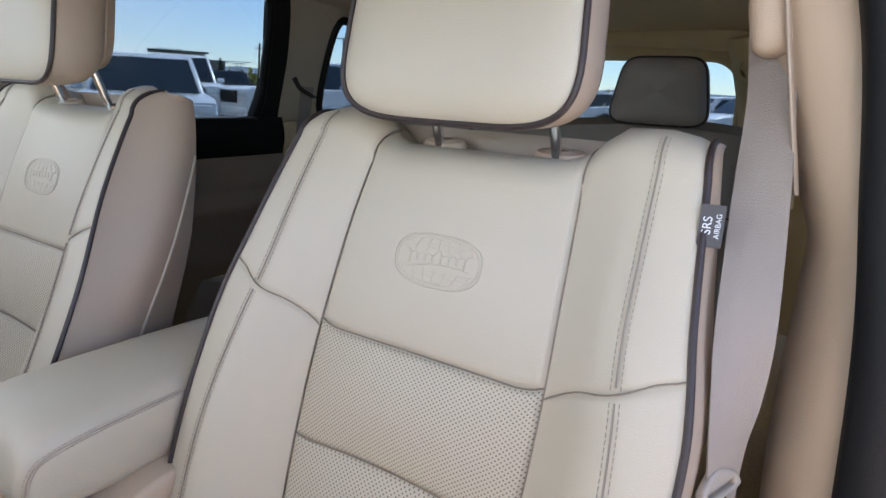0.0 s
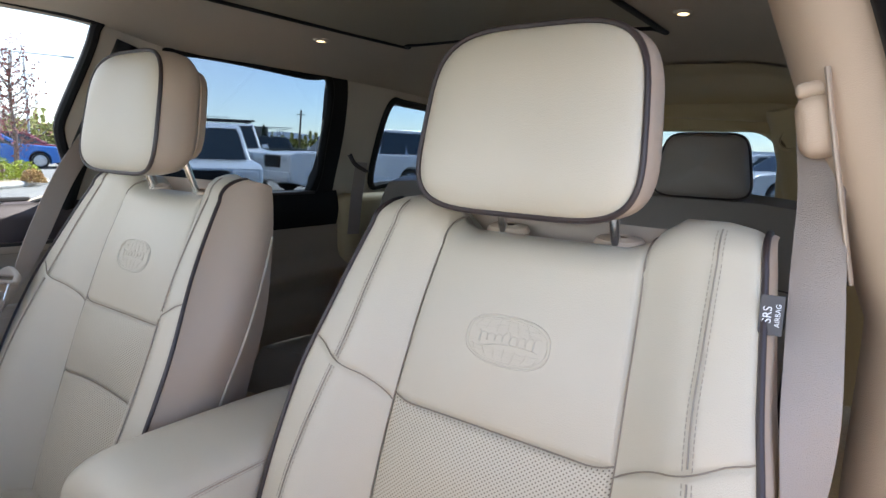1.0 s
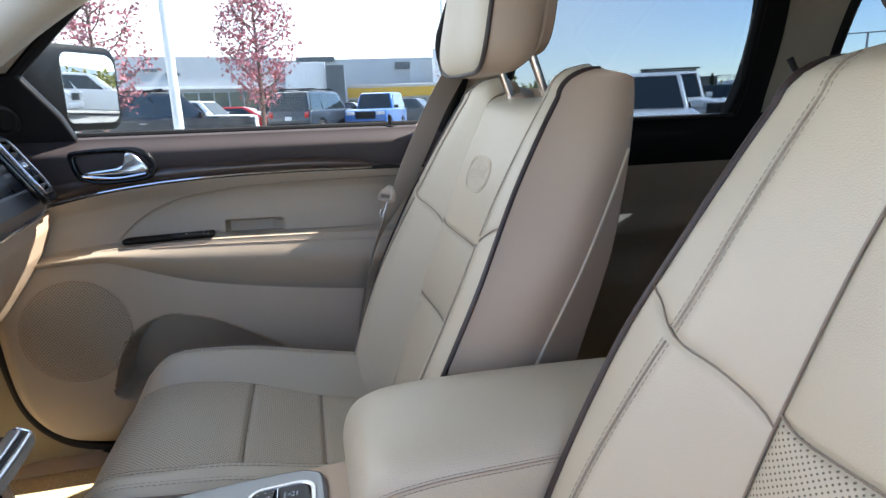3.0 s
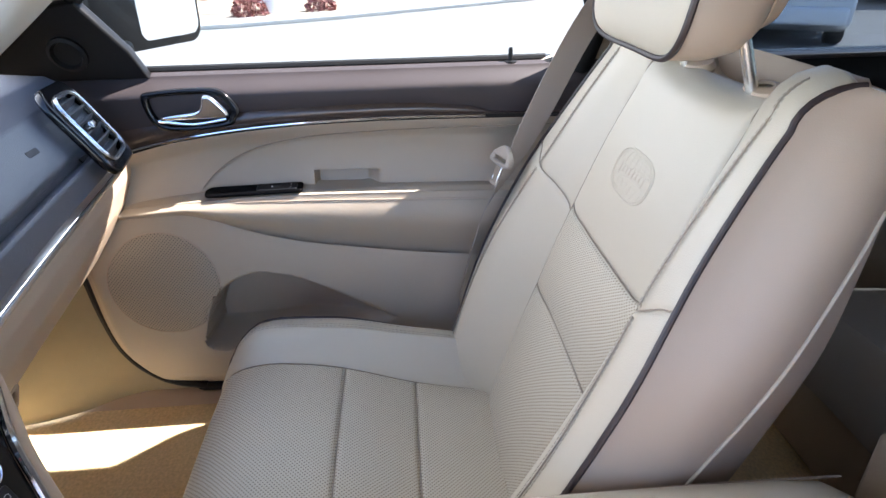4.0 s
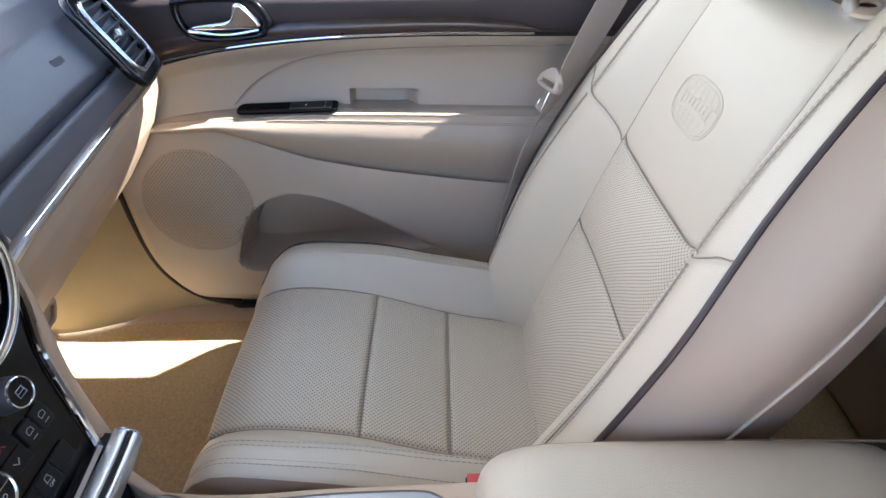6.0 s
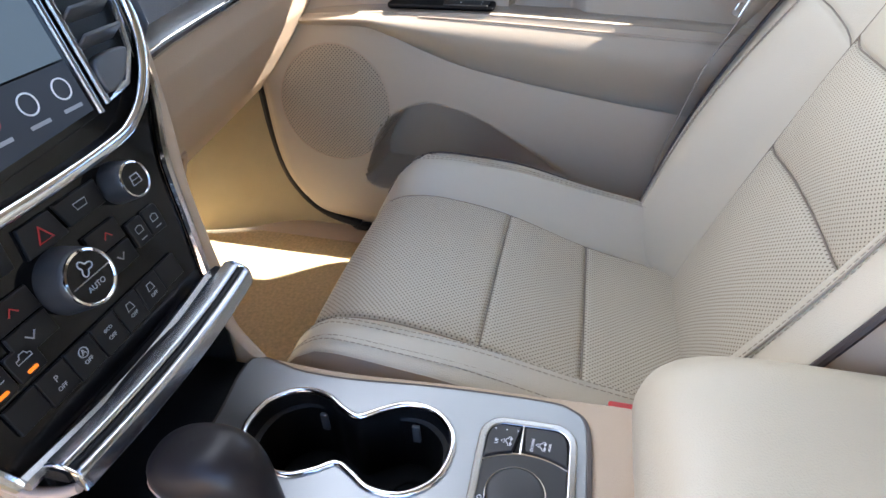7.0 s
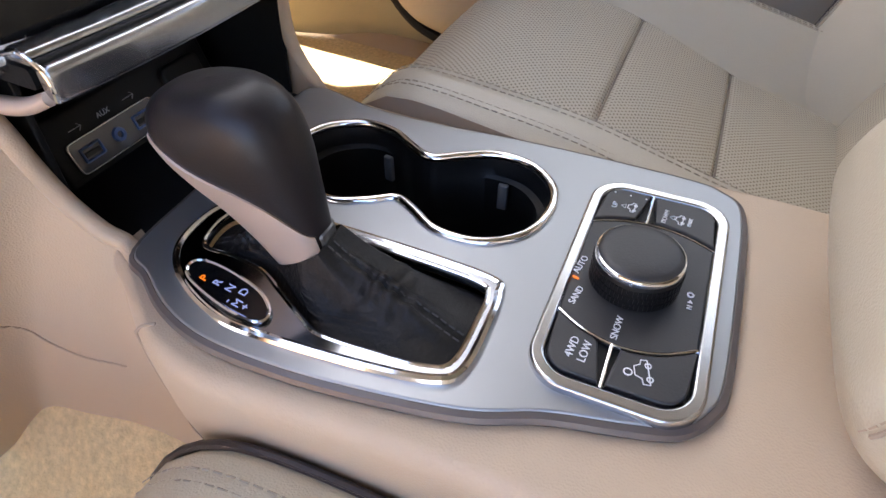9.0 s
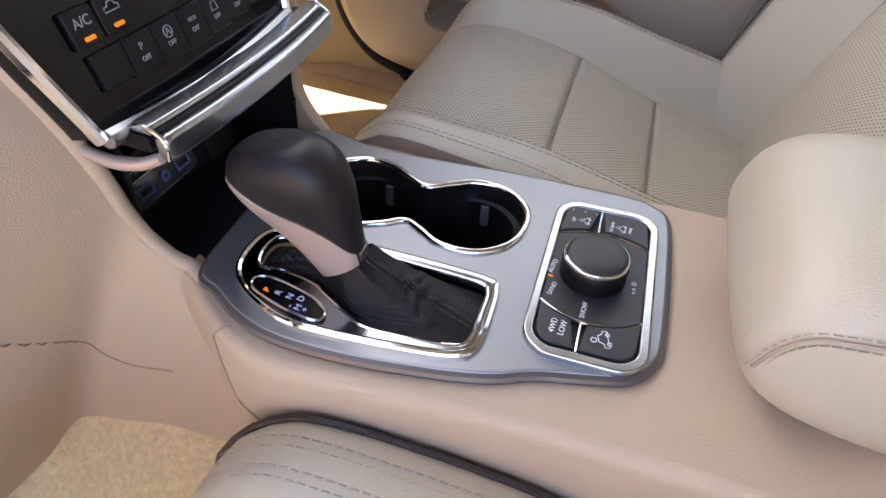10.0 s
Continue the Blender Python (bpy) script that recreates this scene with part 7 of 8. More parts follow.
part("height_adjuster", put(box(-0.021, 0.021, -0.024, 0.024, -0.034, 0.030, 0.016, 4), basis((0.655, 0.888, 1.444), (1, 0, 0.2), (0, 1, 0))), M_BEIGEPLASTIC, dbelt, "beige belt height adjuster")
part("adjuster_cap", put(box(-0.018, 0.018, -0.021, 0.021, 0.026, 0.042, 0.006, 3), basis((0.655, 0.890, 1.444), (1, 0, 0.2), (0, 1, 0))), M_BEIGEPLASTIC, dbelt)
buckle = thing("belt_buckle", (-0.14, 0.46, 0.80), "black belt buckle with a red release button beside the console", "belt buckle")
part("buckle_body", box(-0.152, -0.128, 0.452, 0.480, 0.79, 0.852, 0.003), M_BLACK, buckle)
part("release_button", box(-0.150, -0.130, 0.454, 0.478, 0.850, 0.860, 0.002), M_REDBTN, buckle, "red release button")

# airbag tag sewn into the driver's backrest
tag = thing("airbag_tag", (0.652, 0.79, 1.25), "small grey cloth airbag tag sewn into the seat seam", "label tag")
tm = basis((0.642, 0.792, 1.265), (1, 0.06, 0.02), (-0.02, 0.28, 1))
part("cloth", plate(rounded(-0.009, 0.011, -0.0185, 0.0185, 0.001), (), 0.0016, 0.0004, tm), material("dark_grey_woven_tag", (0.085, 0.08, 0.08), 0.8, bump=0.5, scale=1800), tag)
part("printing", lettering("SRS", 0.0105, tm @ Matrix.Translation((-0.002, 0, 0.001)) @ Matrix.Rotation(radians(90), 4, "Z")), M_WHITEINK, tag, smooth=False)
part("printing", lettering("AIRBAG", 0.0062, tm @ Matrix.Translation((0.0065, 0, 0.001)) @ Matrix.Rotation(radians(90), 4, "Z")), M_WHITEINK, tag, smooth=False)

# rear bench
# Seat leather darkened in its colour for the shade at the back
M_REARSHADED = material("shaded_beige_rear_leather", (0.26, 0.225, 0.19), 0.45, bump=0.3, scale=650, grain="VORONOI")
bench = thing("rear_bench", (0, 1.6, 0.6), "rear bench in shade-darkened leather with piping and headrests", "rear seat")
RB = curve_of([(0.80, 1.58), (0.95, 1.62), (1.15, 1.69), (1.27, 1.735), (1.305, 1.77)])
for x0, x1 in ((-0.64, -0.13), (-0.125, 0.125), (0.13, 0.60)):
    def rear_back(p, q, x0=x0, x1=x1):
        z = lerp(0.78, 1.285, q)
        return Vector((lerp(x0, x1, p), RB(z) - 0.03 * math.sin(math.pi * p) ** 0.5 * -1 - 0.03, z + 0.015 * math.sin(math.pi * p)))

    def rear_full(p, q, f=rear_back):
        if q < 0.86:
            return f(p, q / 0.86)
        t = radians((q - 0.86) / 0.14 * 110)
        e = f(p, 1.0)
        return e + Vector((0, 0.06 * (1 - math.cos(t)), 0.03 * math.sin(t)))

    part("backrest", pad(rear_full, x1 - x0, 0.58, coarse=0.05), M_REARSHADED, bench)
    part("backrest_core", box(x0 + 0.01, x1 - 0.01, 1.76, 1.86, 0.75, 1.295, 0.02), M_TAUPE, bench)
    part("piping", tube([rear_full(1.0, k / 24) + Vector((0.002, -0.002, 0)) for k in range(25)], 0.005, 8), M_PIPING, bench, "dark brown piping")
    line = [rear_full(p, 0.58) + Vector((0, -0.0005, 0)) for p in np.linspace(0.03, 0.97, 24)]
    part("seam", tube(line, 0.0018, 6), M_PIPING, bench)

    def rear_cush(p, q, x0=x0, x1=x1):
        y = lerp(1.12, 1.62, q)
        return Vector((lerp(x0, x1, p), y, 0.84 + 0.02 * math.sin(math.pi * p) - 0.05 * q + 0.02 * math.sin(math.pi * q) - 0.12 * smooth01((1.16 - y) / 0.05)))

    part("cushion", pad(rear_cush, x1 - x0, 0.5, coarse=0.05), M_REARSHADED, bench)
part("cushion_base", box(-0.64, 0.60, 1.15, 1.75, 0.57, 0.78, 0.02), M_TAUPE, bench)
for hx, hw in ((0.36, 0.106), (-0.38, 0.106)):
    bm = bmesh.new()
    rings = []
    for sc, dy in ((0.0, -0.014), (0.5, -0.013), (0.85, -0.008), (0.97, 0.004), (1.0, 0.02), (0.99, 0.05), (0.9, 0.075), (0.5, 0.085), (0.0, 0.086)):
        ring = []
        for k in range(40):
            a = 2 * math.pi * k / 40
            c, s = math.cos(a), math.sin(a)
            px, pz = math.copysign(abs(c) ** 0.34, c), math.copysign(abs(s) ** 0.36, s)
            ring.append(bm.verts.new((hx + px * (hw - 0.013 * pz) * max(sc, 0.001), 1.735 + dy + 0.1 * pz * 0.076, 1.392 + pz * 0.078 * max(sc, 0.001))))
        rings.append(ring)
    for a, b in zip(rings, rings[1:]):
        for k in range(40):
            bm.faces.new((a[k], a[(k + 1) % 40], b[(k + 1) % 40], b[k]))
    hr = part("headrest", bm, M_REARSHADED, bench, "rear headrest in shade-darkened leather", flat_angle=60)
    pipe = []
    for k in range(40):
        a = 2 * math.pi * k / 40
        c, s = math.cos(a), math.sin(a)
        px, pz = math.copysign(abs(c) ** 0.34, c), math.copysign(abs(s) ** 0.36, s)
        pipe.append((hx + px * (hw - 0.013 * pz), 1.748 + 0.0076 * pz, 1.392 + pz * 0.078))
    part("piping", tube(pipe, 0.0038, 8, closed=True), M_PIPING, hr, "dark brown piping")
    for dx in (-0.045, 0.045):
        part("post", tube([(hx + dx, 1.775, 1.27), (hx + dx, 1.77, 1.33)], 0.006, 10), M_BLACK, bench)
# coat hook on the rear pillar, and the rear belt
hook = thing("coat_hook", (-0.66, 1.58, 1.37), "dark folded coat hook on the rear pillar", "hook")
part("hook_body", tube(spline([(-0.655, 1.545, 1.385), (-0.645, 1.56, 1.355), (-0.64, 1.60, 1.335), (-0.65, 1.63, 1.33)], 16), lambda t: 0.010 - 0.006 * t, 8, flat=0.5, up=(1, 0, 0)), M_PIPING, hook)
rbelt = thing("rear_seat_belt", (-0.66, 1.62, 1.2), "taupe rear seat belt on the pillar", "seat belt", "seat belts")
belt_strip([((-0.655, 1.60, 1.36), (0.2, 1, 0)), ((-0.675, 1.60, 1.25), (0.2, 1, 0)), ((-0.69, 1.60, 1.12), (0.2, 1, 0))], "webbing", rbelt)

# ---- outside ----
GROUND = 0.14
EYE0 = Vector((0.5, 0.4, 0))


def far(az, dist, z=GROUND):
    az -= 1.55
    return Vector((EYE0.x + dist * math.cos(radians(az)), EYE0.y + dist * math.sin(radians(az)), z))


M_ASPHALT = material("pale_worn_asphalt", (0.23, 0.22, 0.205), 0.9, bump=0.6, scale=40, vary=0.22, big=0.6)
tagged(part("ground", grid(lambda p, q: Vector((lerp(-900, 900, p), lerp(-900, 900, q), GROUND)), 8, 8), M_ASPHALT), "pale worn asphalt of a car park", "ground", kind="structure")
M_KERB = material("pale_concrete", (0.5, 0.48, 0.44), 0.85, bump=0.5, scale=60, vary=0.12, big=3)
M_SAND = material("tan_gravel_bed", (0.42, 0.33, 0.24), 0.95, bump=1.0, scale=25, vary=0.3, big=8)

# planted island with its kerb
isl = thing("planted_island", far(-174, 17), "tan gravel planting island with a pale kerb", "traffic island", kind="structure")


def island_line(grow):
    c = [far(-160, 12.5), far(-170, 12.6), far(-178, 13.5), far(172, 15.5), far(165, 17.5), far(162, 20), far(168, 21.5), far(178, 21.5), far(-172, 21), far(-163, 19), far(-157, 15)]
    mid = sum(c, Vector()) / len(c)
    return [(v.x, v.y) for v in (mid + (p - mid) * (1 + grow) for p in spline(c, 90, closed=True))]


part("bed", plate(list(reversed(island_line(0))), (), 0.12, 0.02, Matrix.Translation((0, 0, GROUND + 0.06))), M_SAND, isl)
part("kerb", tube([(x, y, GROUND + 0.07) for x, y in island_line(0.008)], 0.085, 8, closed=True), M_KERB, isl, "pale concrete kerb")


def light_pole(az, dist, height, mat, base=0.0, arms=1.0, r=0.09):
    p = far(az, dist)
    pole = thing("light_pole", p, "tall pale car park light pole" + (" on a round concrete base" if base else ""), "lamp post", "light poles")
    if base:
        part("base", put(lathe([(0.30, 0), (0.30, base - 0.03), (0.27, base), (0, base)], 24), Matrix.Translation(p)), mat, pole, "white painted concrete base")
        part("foot_plate", put(box(-0.17, 0.17, -0.17, 0.17, base, base + 0.03, 0.005), Matrix.Translation(p)), mat, pole)
    part("shaft", tube([p + Vector((0, 0, base)), p + Vector((0, 0, height))], lambda t: r * (1 - 0.35 * t), 14), mat, pole)
    part("lamp_arm", put(box(-arms, arms, -0.05, 0.05, -0.03, 0.03, 0.01), Matrix.Translation(p + Vector((0, 0, height))) @ Matrix.Rotation(radians(az + 90), 4, "Z")), mat, pole)
    for s in (-1, 1):
        part("lamp_head", put(box(-0.3, 0.3, -0.14, 0.14, -0.06, 0.05, 0.03), Matrix.Translation(p + Vector((0, 0, height))) @ Matrix.Rotation(radians(az + 90), 4, "Z") @ Matrix.Translation((s * arms, 0, 0))), mat, pole)
    return pole


M_WHITEPOLE = material("white_painted_steel", (0.78, 0.78, 0.77), 0.4, vary=0.04)
M_GREYPOLE = material("grey_galvanised_steel", (0.4, 0.41, 0.42), 0.5, metal=0.4)
light_pole(-168.3, 13.5, 8.0, M_WHITEPOLE, 0.80, 1.0, 0.10)
light_pole(167.9, 30.0, 8.5, M_WHITEPOLE, 0.6, 1.0, 0.09)
light_pole(162.4, 42.0, 6.0, M_GREYPOLE, 0.0, 2.2, 0.07)
for az, d, h in ((148.3, 90, 5.0), (148.0, 110, 5.0), (143.1, 95, 3.8), (142.9, 80, 3.6), (142.6, 100, 4.2), (133.6, 40, 4.2)):
    light_pole(az, d, h, M_GREYPOLE, 0.0, 1.2, 0.08)
up = far(141.2, 85)
upole = thing("utility_pole", up, "leaning brown wooden utility pole with a crossarm", "utility pole")
part("shaft", tube([up, up + Vector((0.25, 0.25, 6.2))], 0.13, 10), material("weathered_pole_wood", (0.13, 0.10, 0.08), 0.9, vary=0.2), upole)
part("crossarm", put(box(-0.6, 0.6, -0.06, 0.06, -0.06, 0.06), Matrix.Translation(up + Vector((0.22, 0.22, 5.6))) @ Matrix.Rotation(radians(50), 4, "Z")), material("weathered_pole_wood", (0.13, 0.10, 0.08), 0.9, vary=0.2), upole)


# trees: tapered trunks, forking limbs and crowns of many small leaves
def leaf_cloud(spots, size, rng, squash=1.0):
    verts, faces = [], []
    for c in spots:
        a = Vector((rng.gauss(0, 1), rng.gauss(0, 1), rng.gauss(0, 0.7))).normalized()
        b = a.cross(Vector((rng.gauss(0, 1), rng.gauss(0, 1), rng.gauss(0, 1)))).normalized()
        s = size * rng.uniform(0.6, 1.4)
        n = len(verts)
        verts += [tuple(c + a * s), tuple(c + b * s * 0.6), tuple(c - a * s), tuple(c - b * s * 0.6)]
        faces.append((n, n + 1, n + 2, n + 3))
    me = bpy.data.meshes.new("leaves")
    me.from_pydata(verts, [], faces)
    return me


def upright_tree(at, height, spread, leaf_mat, seed, leaves=2600, size=0.05, label="", bare=0.0):
    rng = random.Random(seed)
    tree = thing("tree", at, label, "tree", "car park trees")
    bark = material("grey_brown_bark", (0.16, 0.11, 0.095), 0.9, bump=0.8, scale=30, vary=0.2)
    limbs = [tube(spline([at, at + Vector((0.02, 0.03, height * 0.35)), at + Vector((-0.05, 0.0, height * 0.7)), at + Vector((0, 0.05, height))], 20), lambda t: 0.075 * (1 - 0.9 * t) + 0.006, 8)]
    tips = []
    for i in range(26):
        h = height * lerp(0.22, 0.9, i / 25)
        a = i * 2.4 + rng.uniform(-0.3, 0.3)
        reach = spread * (0.55 + 0.45 * math.sin(math.pi * min(1, 0.15 + h / height))) * rng.uniform(0.7, 1.15)
        s = at + Vector((0, 0, h))
        e = s + Vector((math.cos(a) * reach, math.sin(a) * reach, height * rng.uniform(0.14, 0.26)))
        m = s.lerp(e, 0.5) + Vector((math.cos(a) * reach * 0.15, math.sin(a) * reach * 0.15, -height * 0.02))
        pts = spline([s, m, e], 10)
        limbs.append(tube(pts, lambda t: 0.022 * (1 - 0.8 * t) + 0.003, 5))
        tips += pts[2:]
        for _ in range(3):
            q = pts[rng.randrange(3, len(pts))]
            f = q + Vector((rng.uniform(-0.3, 0.3), rng.uniform(-0.3, 0.3), rng.uniform(0.1, 0.45)))
            limbs.append(tube([q, f], 0.006, 4))
            tips += [q.lerp(f, 0.5), f]
    part("trunk", joined(*limbs), bark, tree)
    spots = []
    for _ in range(leaves):
        c = rng.choice(tips)
        spots.append(c + Vector((rng.gauss(0, 0.13), rng.gauss(0, 0.13), rng.gauss(0, 0.16))))
    part("crown", leaf_cloud(spots, size, rng), leaf_mat, tree, smooth=False)
    return tree


M_PINK = material("dusky_pink_blossom", (0.42, 0.17, 0.20), 0.8, vary=0.4, big=9)
M_REDLEAF = material("red_brown_leaf", (0.22, 0.07, 0.06), 0.8, vary=0.4, big=9)
M_GREENLEAF = material("spring_green_leaf", (0.30, 0.29, 0.08), 0.8, vary=0.45, big=0.35)
M_LIME = material("lime_shrub_leaf", (0.32, 0.38, 0.03), 0.8, vary=0.4, big=6)
M_DARKGREEN = material("dark_cypress_leaf", (0.035, 0.05, 0.022), 0.8, vary=0.4, big=2)
upright_tree(far(-175.4, 19), 5.6, 1.10, M_PINK, 3, 4600, 0.055, "upright young tree with dusky pink blossom")
upright_tree(far(-162.6, 17.5), 4.8, 1.15, M_PINK, 5, 2600, 0.055, "upright young tree with dusky pink blossom")
upright_tree(far(166.6, 23), 3.2, 0.75, M_REDLEAF, 8, 1300, 0.05, "small young tree with reddish leaves")
upright_tree(far(163.6, 21), 3.6, 0.8, M_REDLEAF, 9, 900, 0.05, "small young tree with sparse reddish leaves")
upright_tree(far(165.2, 26), 3.4, 0.8, M_PINK, 11, 800, 0.05, "small young tree with sparse pink blossom")


def shrub(az, dist, r, mat, seed, label):
    rng = random.Random(seed)
    at = far(az, dist, GROUND + 0.1)
    s = thing("shrub", at, label, "shrub", "island shrubs")
    spots = []
    for _ in range(700):
        v = Vector((rng.gauss(0, 1), rng.gauss(0, 1), rng.gauss(0, 1))).normalized() * r * rng.uniform(0.5, 1.0) ** 0.5
        v.z = abs(v.z) * 1.2
        spots.append(at + v)
    stems = [tube([at, at + Vector((rng.uniform(-1, 1) * r * 0.6, rng.uniform(-1, 1) * r * 0.6, r * 0.9))], 0.008, 4) for _ in range(12)]
    part("stems", joined(*stems), M_REDLEAF, s)
    part("leaves", leaf_cloud(spots, 0.035, rng), mat, s, smooth=False)


shrub(-166.2, 13.0, 0.36, M_REDLEAF, 21, "rounded red-brown shrub beside the light pole")
shrub(-172.2, 13.4, 0.34, M_REDLEAF, 22, "rounded red-brown shrub beside the light pole")
for k, (az, d, r) in enumerate(((168.8, 18, 0.45), (166.0, 19, 0.5), (164.6, 19.5, 0.5), (163.2, 20, 0.45))):
    shrub(az, d, r, M_LIME, 30 + k, "rounded lime green shrub on the island")
shrub(179.0, 15.5, 0.22, material("dry_tan_grass", (0.45, 0.27, 0.10), 0.9, vary=0.3, big=9), 41, "dry tan grass clump")
shrub(162.6, 18.5, 0.3, material("dry_tan_grass", (0.45, 0.27, 0.10), 0.9, vary=0.3, big=9), 42, "dry tan grass clump")


# far woods
def far_wood(name, az0, az1, dist, h0, h1, mat, n, size, seed, label):
    rng = random.Random(seed)
    spots = []
    for _ in range(n):
        az = rng.uniform(az0, az1)
        top = lerp(h0, h1, 0.5 + 0.5 * noise.noise(Vector((az * 0.9, seed, 0)))) * (0.75 + 0.5 * noise.noise(Vector((az * 4.1, seed, 3))))
        spots.append(far(az, dist + rng.uniform(-6, 6), GROUND + max(0.1, top) * rng.uniform(0.02, 1.0) ** 0.7))
    ob = part(name, leaf_cloud(spots, size, rng), mat, None, smooth=False)
    tagged(ob, label, "trees", kind="stuff")


far_wood("far_trees", 138, 152, 95, 2.6, 4.0, M_GREENLEAF, 7000, 0.28, 4, "row of yellow-green spring trees far off")
far_wood("far_trees", 100, 138, 140, 2.5, 5.0, M_GREENLEAF, 8000, 0.40, 6, "row of yellow-green spring trees far off")
far_wood("far_trees", 158, 167, 70, 2.8, 4.6, M_GREENLEAF, 3500, 0.25, 7, "yellow-green spring trees far off")
cy = far(144.3, 88)
cyp = thing("cypress_tree", cy, "dark narrow cypress tree far off", "tree")
rng = random.Random(77)
part("trunk", tube([cy, cy + Vector((0, 0, 3.6))], 0.1, 6), M_DARKGREEN, cyp)
spots = []
for _ in range(900):
    h = rng.random()
    a, r = rng.uniform(0, 6.283), 0.75 * (1 - h) ** 0.8 * rng.uniform(0.3, 1)
    spots.append(cy + Vector((r * math.cos(a), r * math.sin(a), 0.2 + 3.9 * h)))
part("crown", leaf_cloud(spots, 0.16, rng), M_DARKGREEN, cyp, smooth=False)

# far mountains, the haze of distance put into their blue
M_HILL = material("hazy_blue_mountain", (0.20, 0.26, 0.34), 1.0, vary=0.2, big=0.01)


def hills_at(p, q):
    az = lerp(60, 215, p)
    h = (30 + 26 * noise.noise(Vector((az * 0.08, 0, 0))) + 9 * noise.noise(Vector((az * 0.35, 5, 0)))) * smooth01((215 - az) / 20)
    d = 1500 + 150 * q
    return far(az, d, -2 + max(2, h) * q)


tagged(part("backdrop_hills", grid(hills_at, 120, 4), M_HILL), "hazy blue mountains on the horizon", "mountains", kind="structure")

# dealership buildings
M_CLAD = material("pale_grey_cladding", (0.42, 0.44, 0.46), 0.5, vary=0.05, big=1)
M_WHITEWALL = material("white_render", (0.72, 0.72, 0.72), 0.7, vary=0.05, big=1)
M_DARKCLAD = material("dark_grey_cladding", (0.10, 0.115, 0.125), 0.5, vary=0.1, big=1)
M_YELLOW = material("yellow_panel", (0.6, 0.36, 0.05), 0.5, vary=0.1)
M_SHOPGLASS = material("dark_shop_glass", (0.05, 0.075, 0.075), 0.08, coat=0.3)


def block(name_parent, az0, az1, dist, depth, h, mat, name="wall", z0=0.0):
    a, b = far(az0, dist), far(az1, dist)
    d = (b - a)
    n = Vector((d.y, -d.x, 0)).normalized()
    if n.dot(a - EYE0) < 0:
        n = -n
    m = basis(a + Vector((0, 0, z0)), d, n)
    bm = box(0, d.length, 0, depth, 0, h, 0.03, 1)
    up_ = m.to_3x3() @ Vector((0, 0, 1))
    if up_.z < 0:
        put(bm, Matrix.Diagonal((1, 1, -1, 1)))
    put(bm, m)
    return part(name, bm, mat, name_parent), m, d.length, (1 if up_.z > 0 else -1)


show = thing("showroom", far(-170, 58), "long pale grey showroom with a glazed front", "building")
w, m, ln, sg = block(show, -150, -177.5, 58, 18, 5.9, M_CLAD)
n_bay = 22
for k in range(n_bay):
    x = ln * (k + 0.06) / n_bay
    gl = part("window", put(box(x, x + ln / n_bay * 0.88, -0.06, 0.05, sg * 0.4, sg * 2.9), m), M_SHOPGLASS, show, "dark shop window")
    part("mullion", put(box(x - ln / n_bay * 0.09, x - ln / n_bay * 0.03, -0.10, 0.02, sg * 0.3, sg * 3.0), m), M_CLAD, gl)
part("fascia", put(box(0, ln, -0.5, 0.1, sg * 3.2, sg * 3.45), m), M_WHITEWALL, show, "white fascia band")
for k in range(3):
    part("sign", put(box(ln * (0.52 + 0.06 * k), ln * (0.56 + 0.06 * k), -0.16, -0.02, sg * (4.3 + 0.35 * (k % 2)), sg * (4.55 + 0.35 * (k % 2))), m), M_DARKCLAD, show)
back = thing("service_building", far(172, 75), "long low grey building behind the showroom", "building")
w, m, ln, sg = block(back, -177, 166, 75, 20, 6.9, M_CLAD)
part("roof_unit", put(box(ln * 0.10, ln * 0.30, -0.4, 2.0, sg * 6.6, sg * 7.2), m), M_DARKCLAD, back)
part("roof_unit", put(box(ln * 0.62, ln * 0.78, -0.4, 2.0, sg * 5.6, sg * 6.4), m), M_DARKCLAD, back)
entry = thing("entrance_block", far(178, 52), "white and dark grey entrance block", "building")
block(entry, -177.6, 178.8, 52, 10, 5.0, M_WHITEWALL)
block(entry, 178.75, 177.1, 51.5, 10, 4.7, M_DARKCLAD, "dark_wall")
shop = thing("yellow_shop", far(173, 55), "low building with a yellow front band", "building")
w, m, ln, sg = block(shop, 176.9, 168.6, 55, 12, 3.2, M_CLAD)
part("front_band", put(box(0, ln, -0.25, 0.05, sg * 2.1, sg * 2.9), m), M_YELLOW, shop, "yellow band")
for k in range(9):
    x = ln * (k + 0.1) / 9
    part("window", put(box(x, x + ln / 9 * 0.8, -0.05, 0.05, sg * 0.4, sg * 1.9), m), M_SHOPGLASS, shop)
tower = thing("grey_pylon_building", far(168.6, 60), "grey block with a sign tower", "building")
block(tower, 171.0, 168.9, 62, 8, 5.6, M_CLAD)
block(tower, 168.9, 168.1, 60, 2, 6.6, M_WHITEWALL, "sign_tower")
office = thing("office_tower", far(144.6, 260), "distant brown and glass office block", "building")
w, m, ln, sg = block(office, 145.3, 143.9, 260, 14, 9.0, material("brown_glass_facade", (0.14, 0.12, 0.14), 0.3))
for r in range(4):
    for c in range(5):
        part("window", put(box(ln * (c + 0.12) / 5, ln * (c + 0.88) / 5, -0.1, 0.05, sg * (1 + 2 * r), sg * (2.4 + 2 * r)), m), M_SHOPGLASS, office)


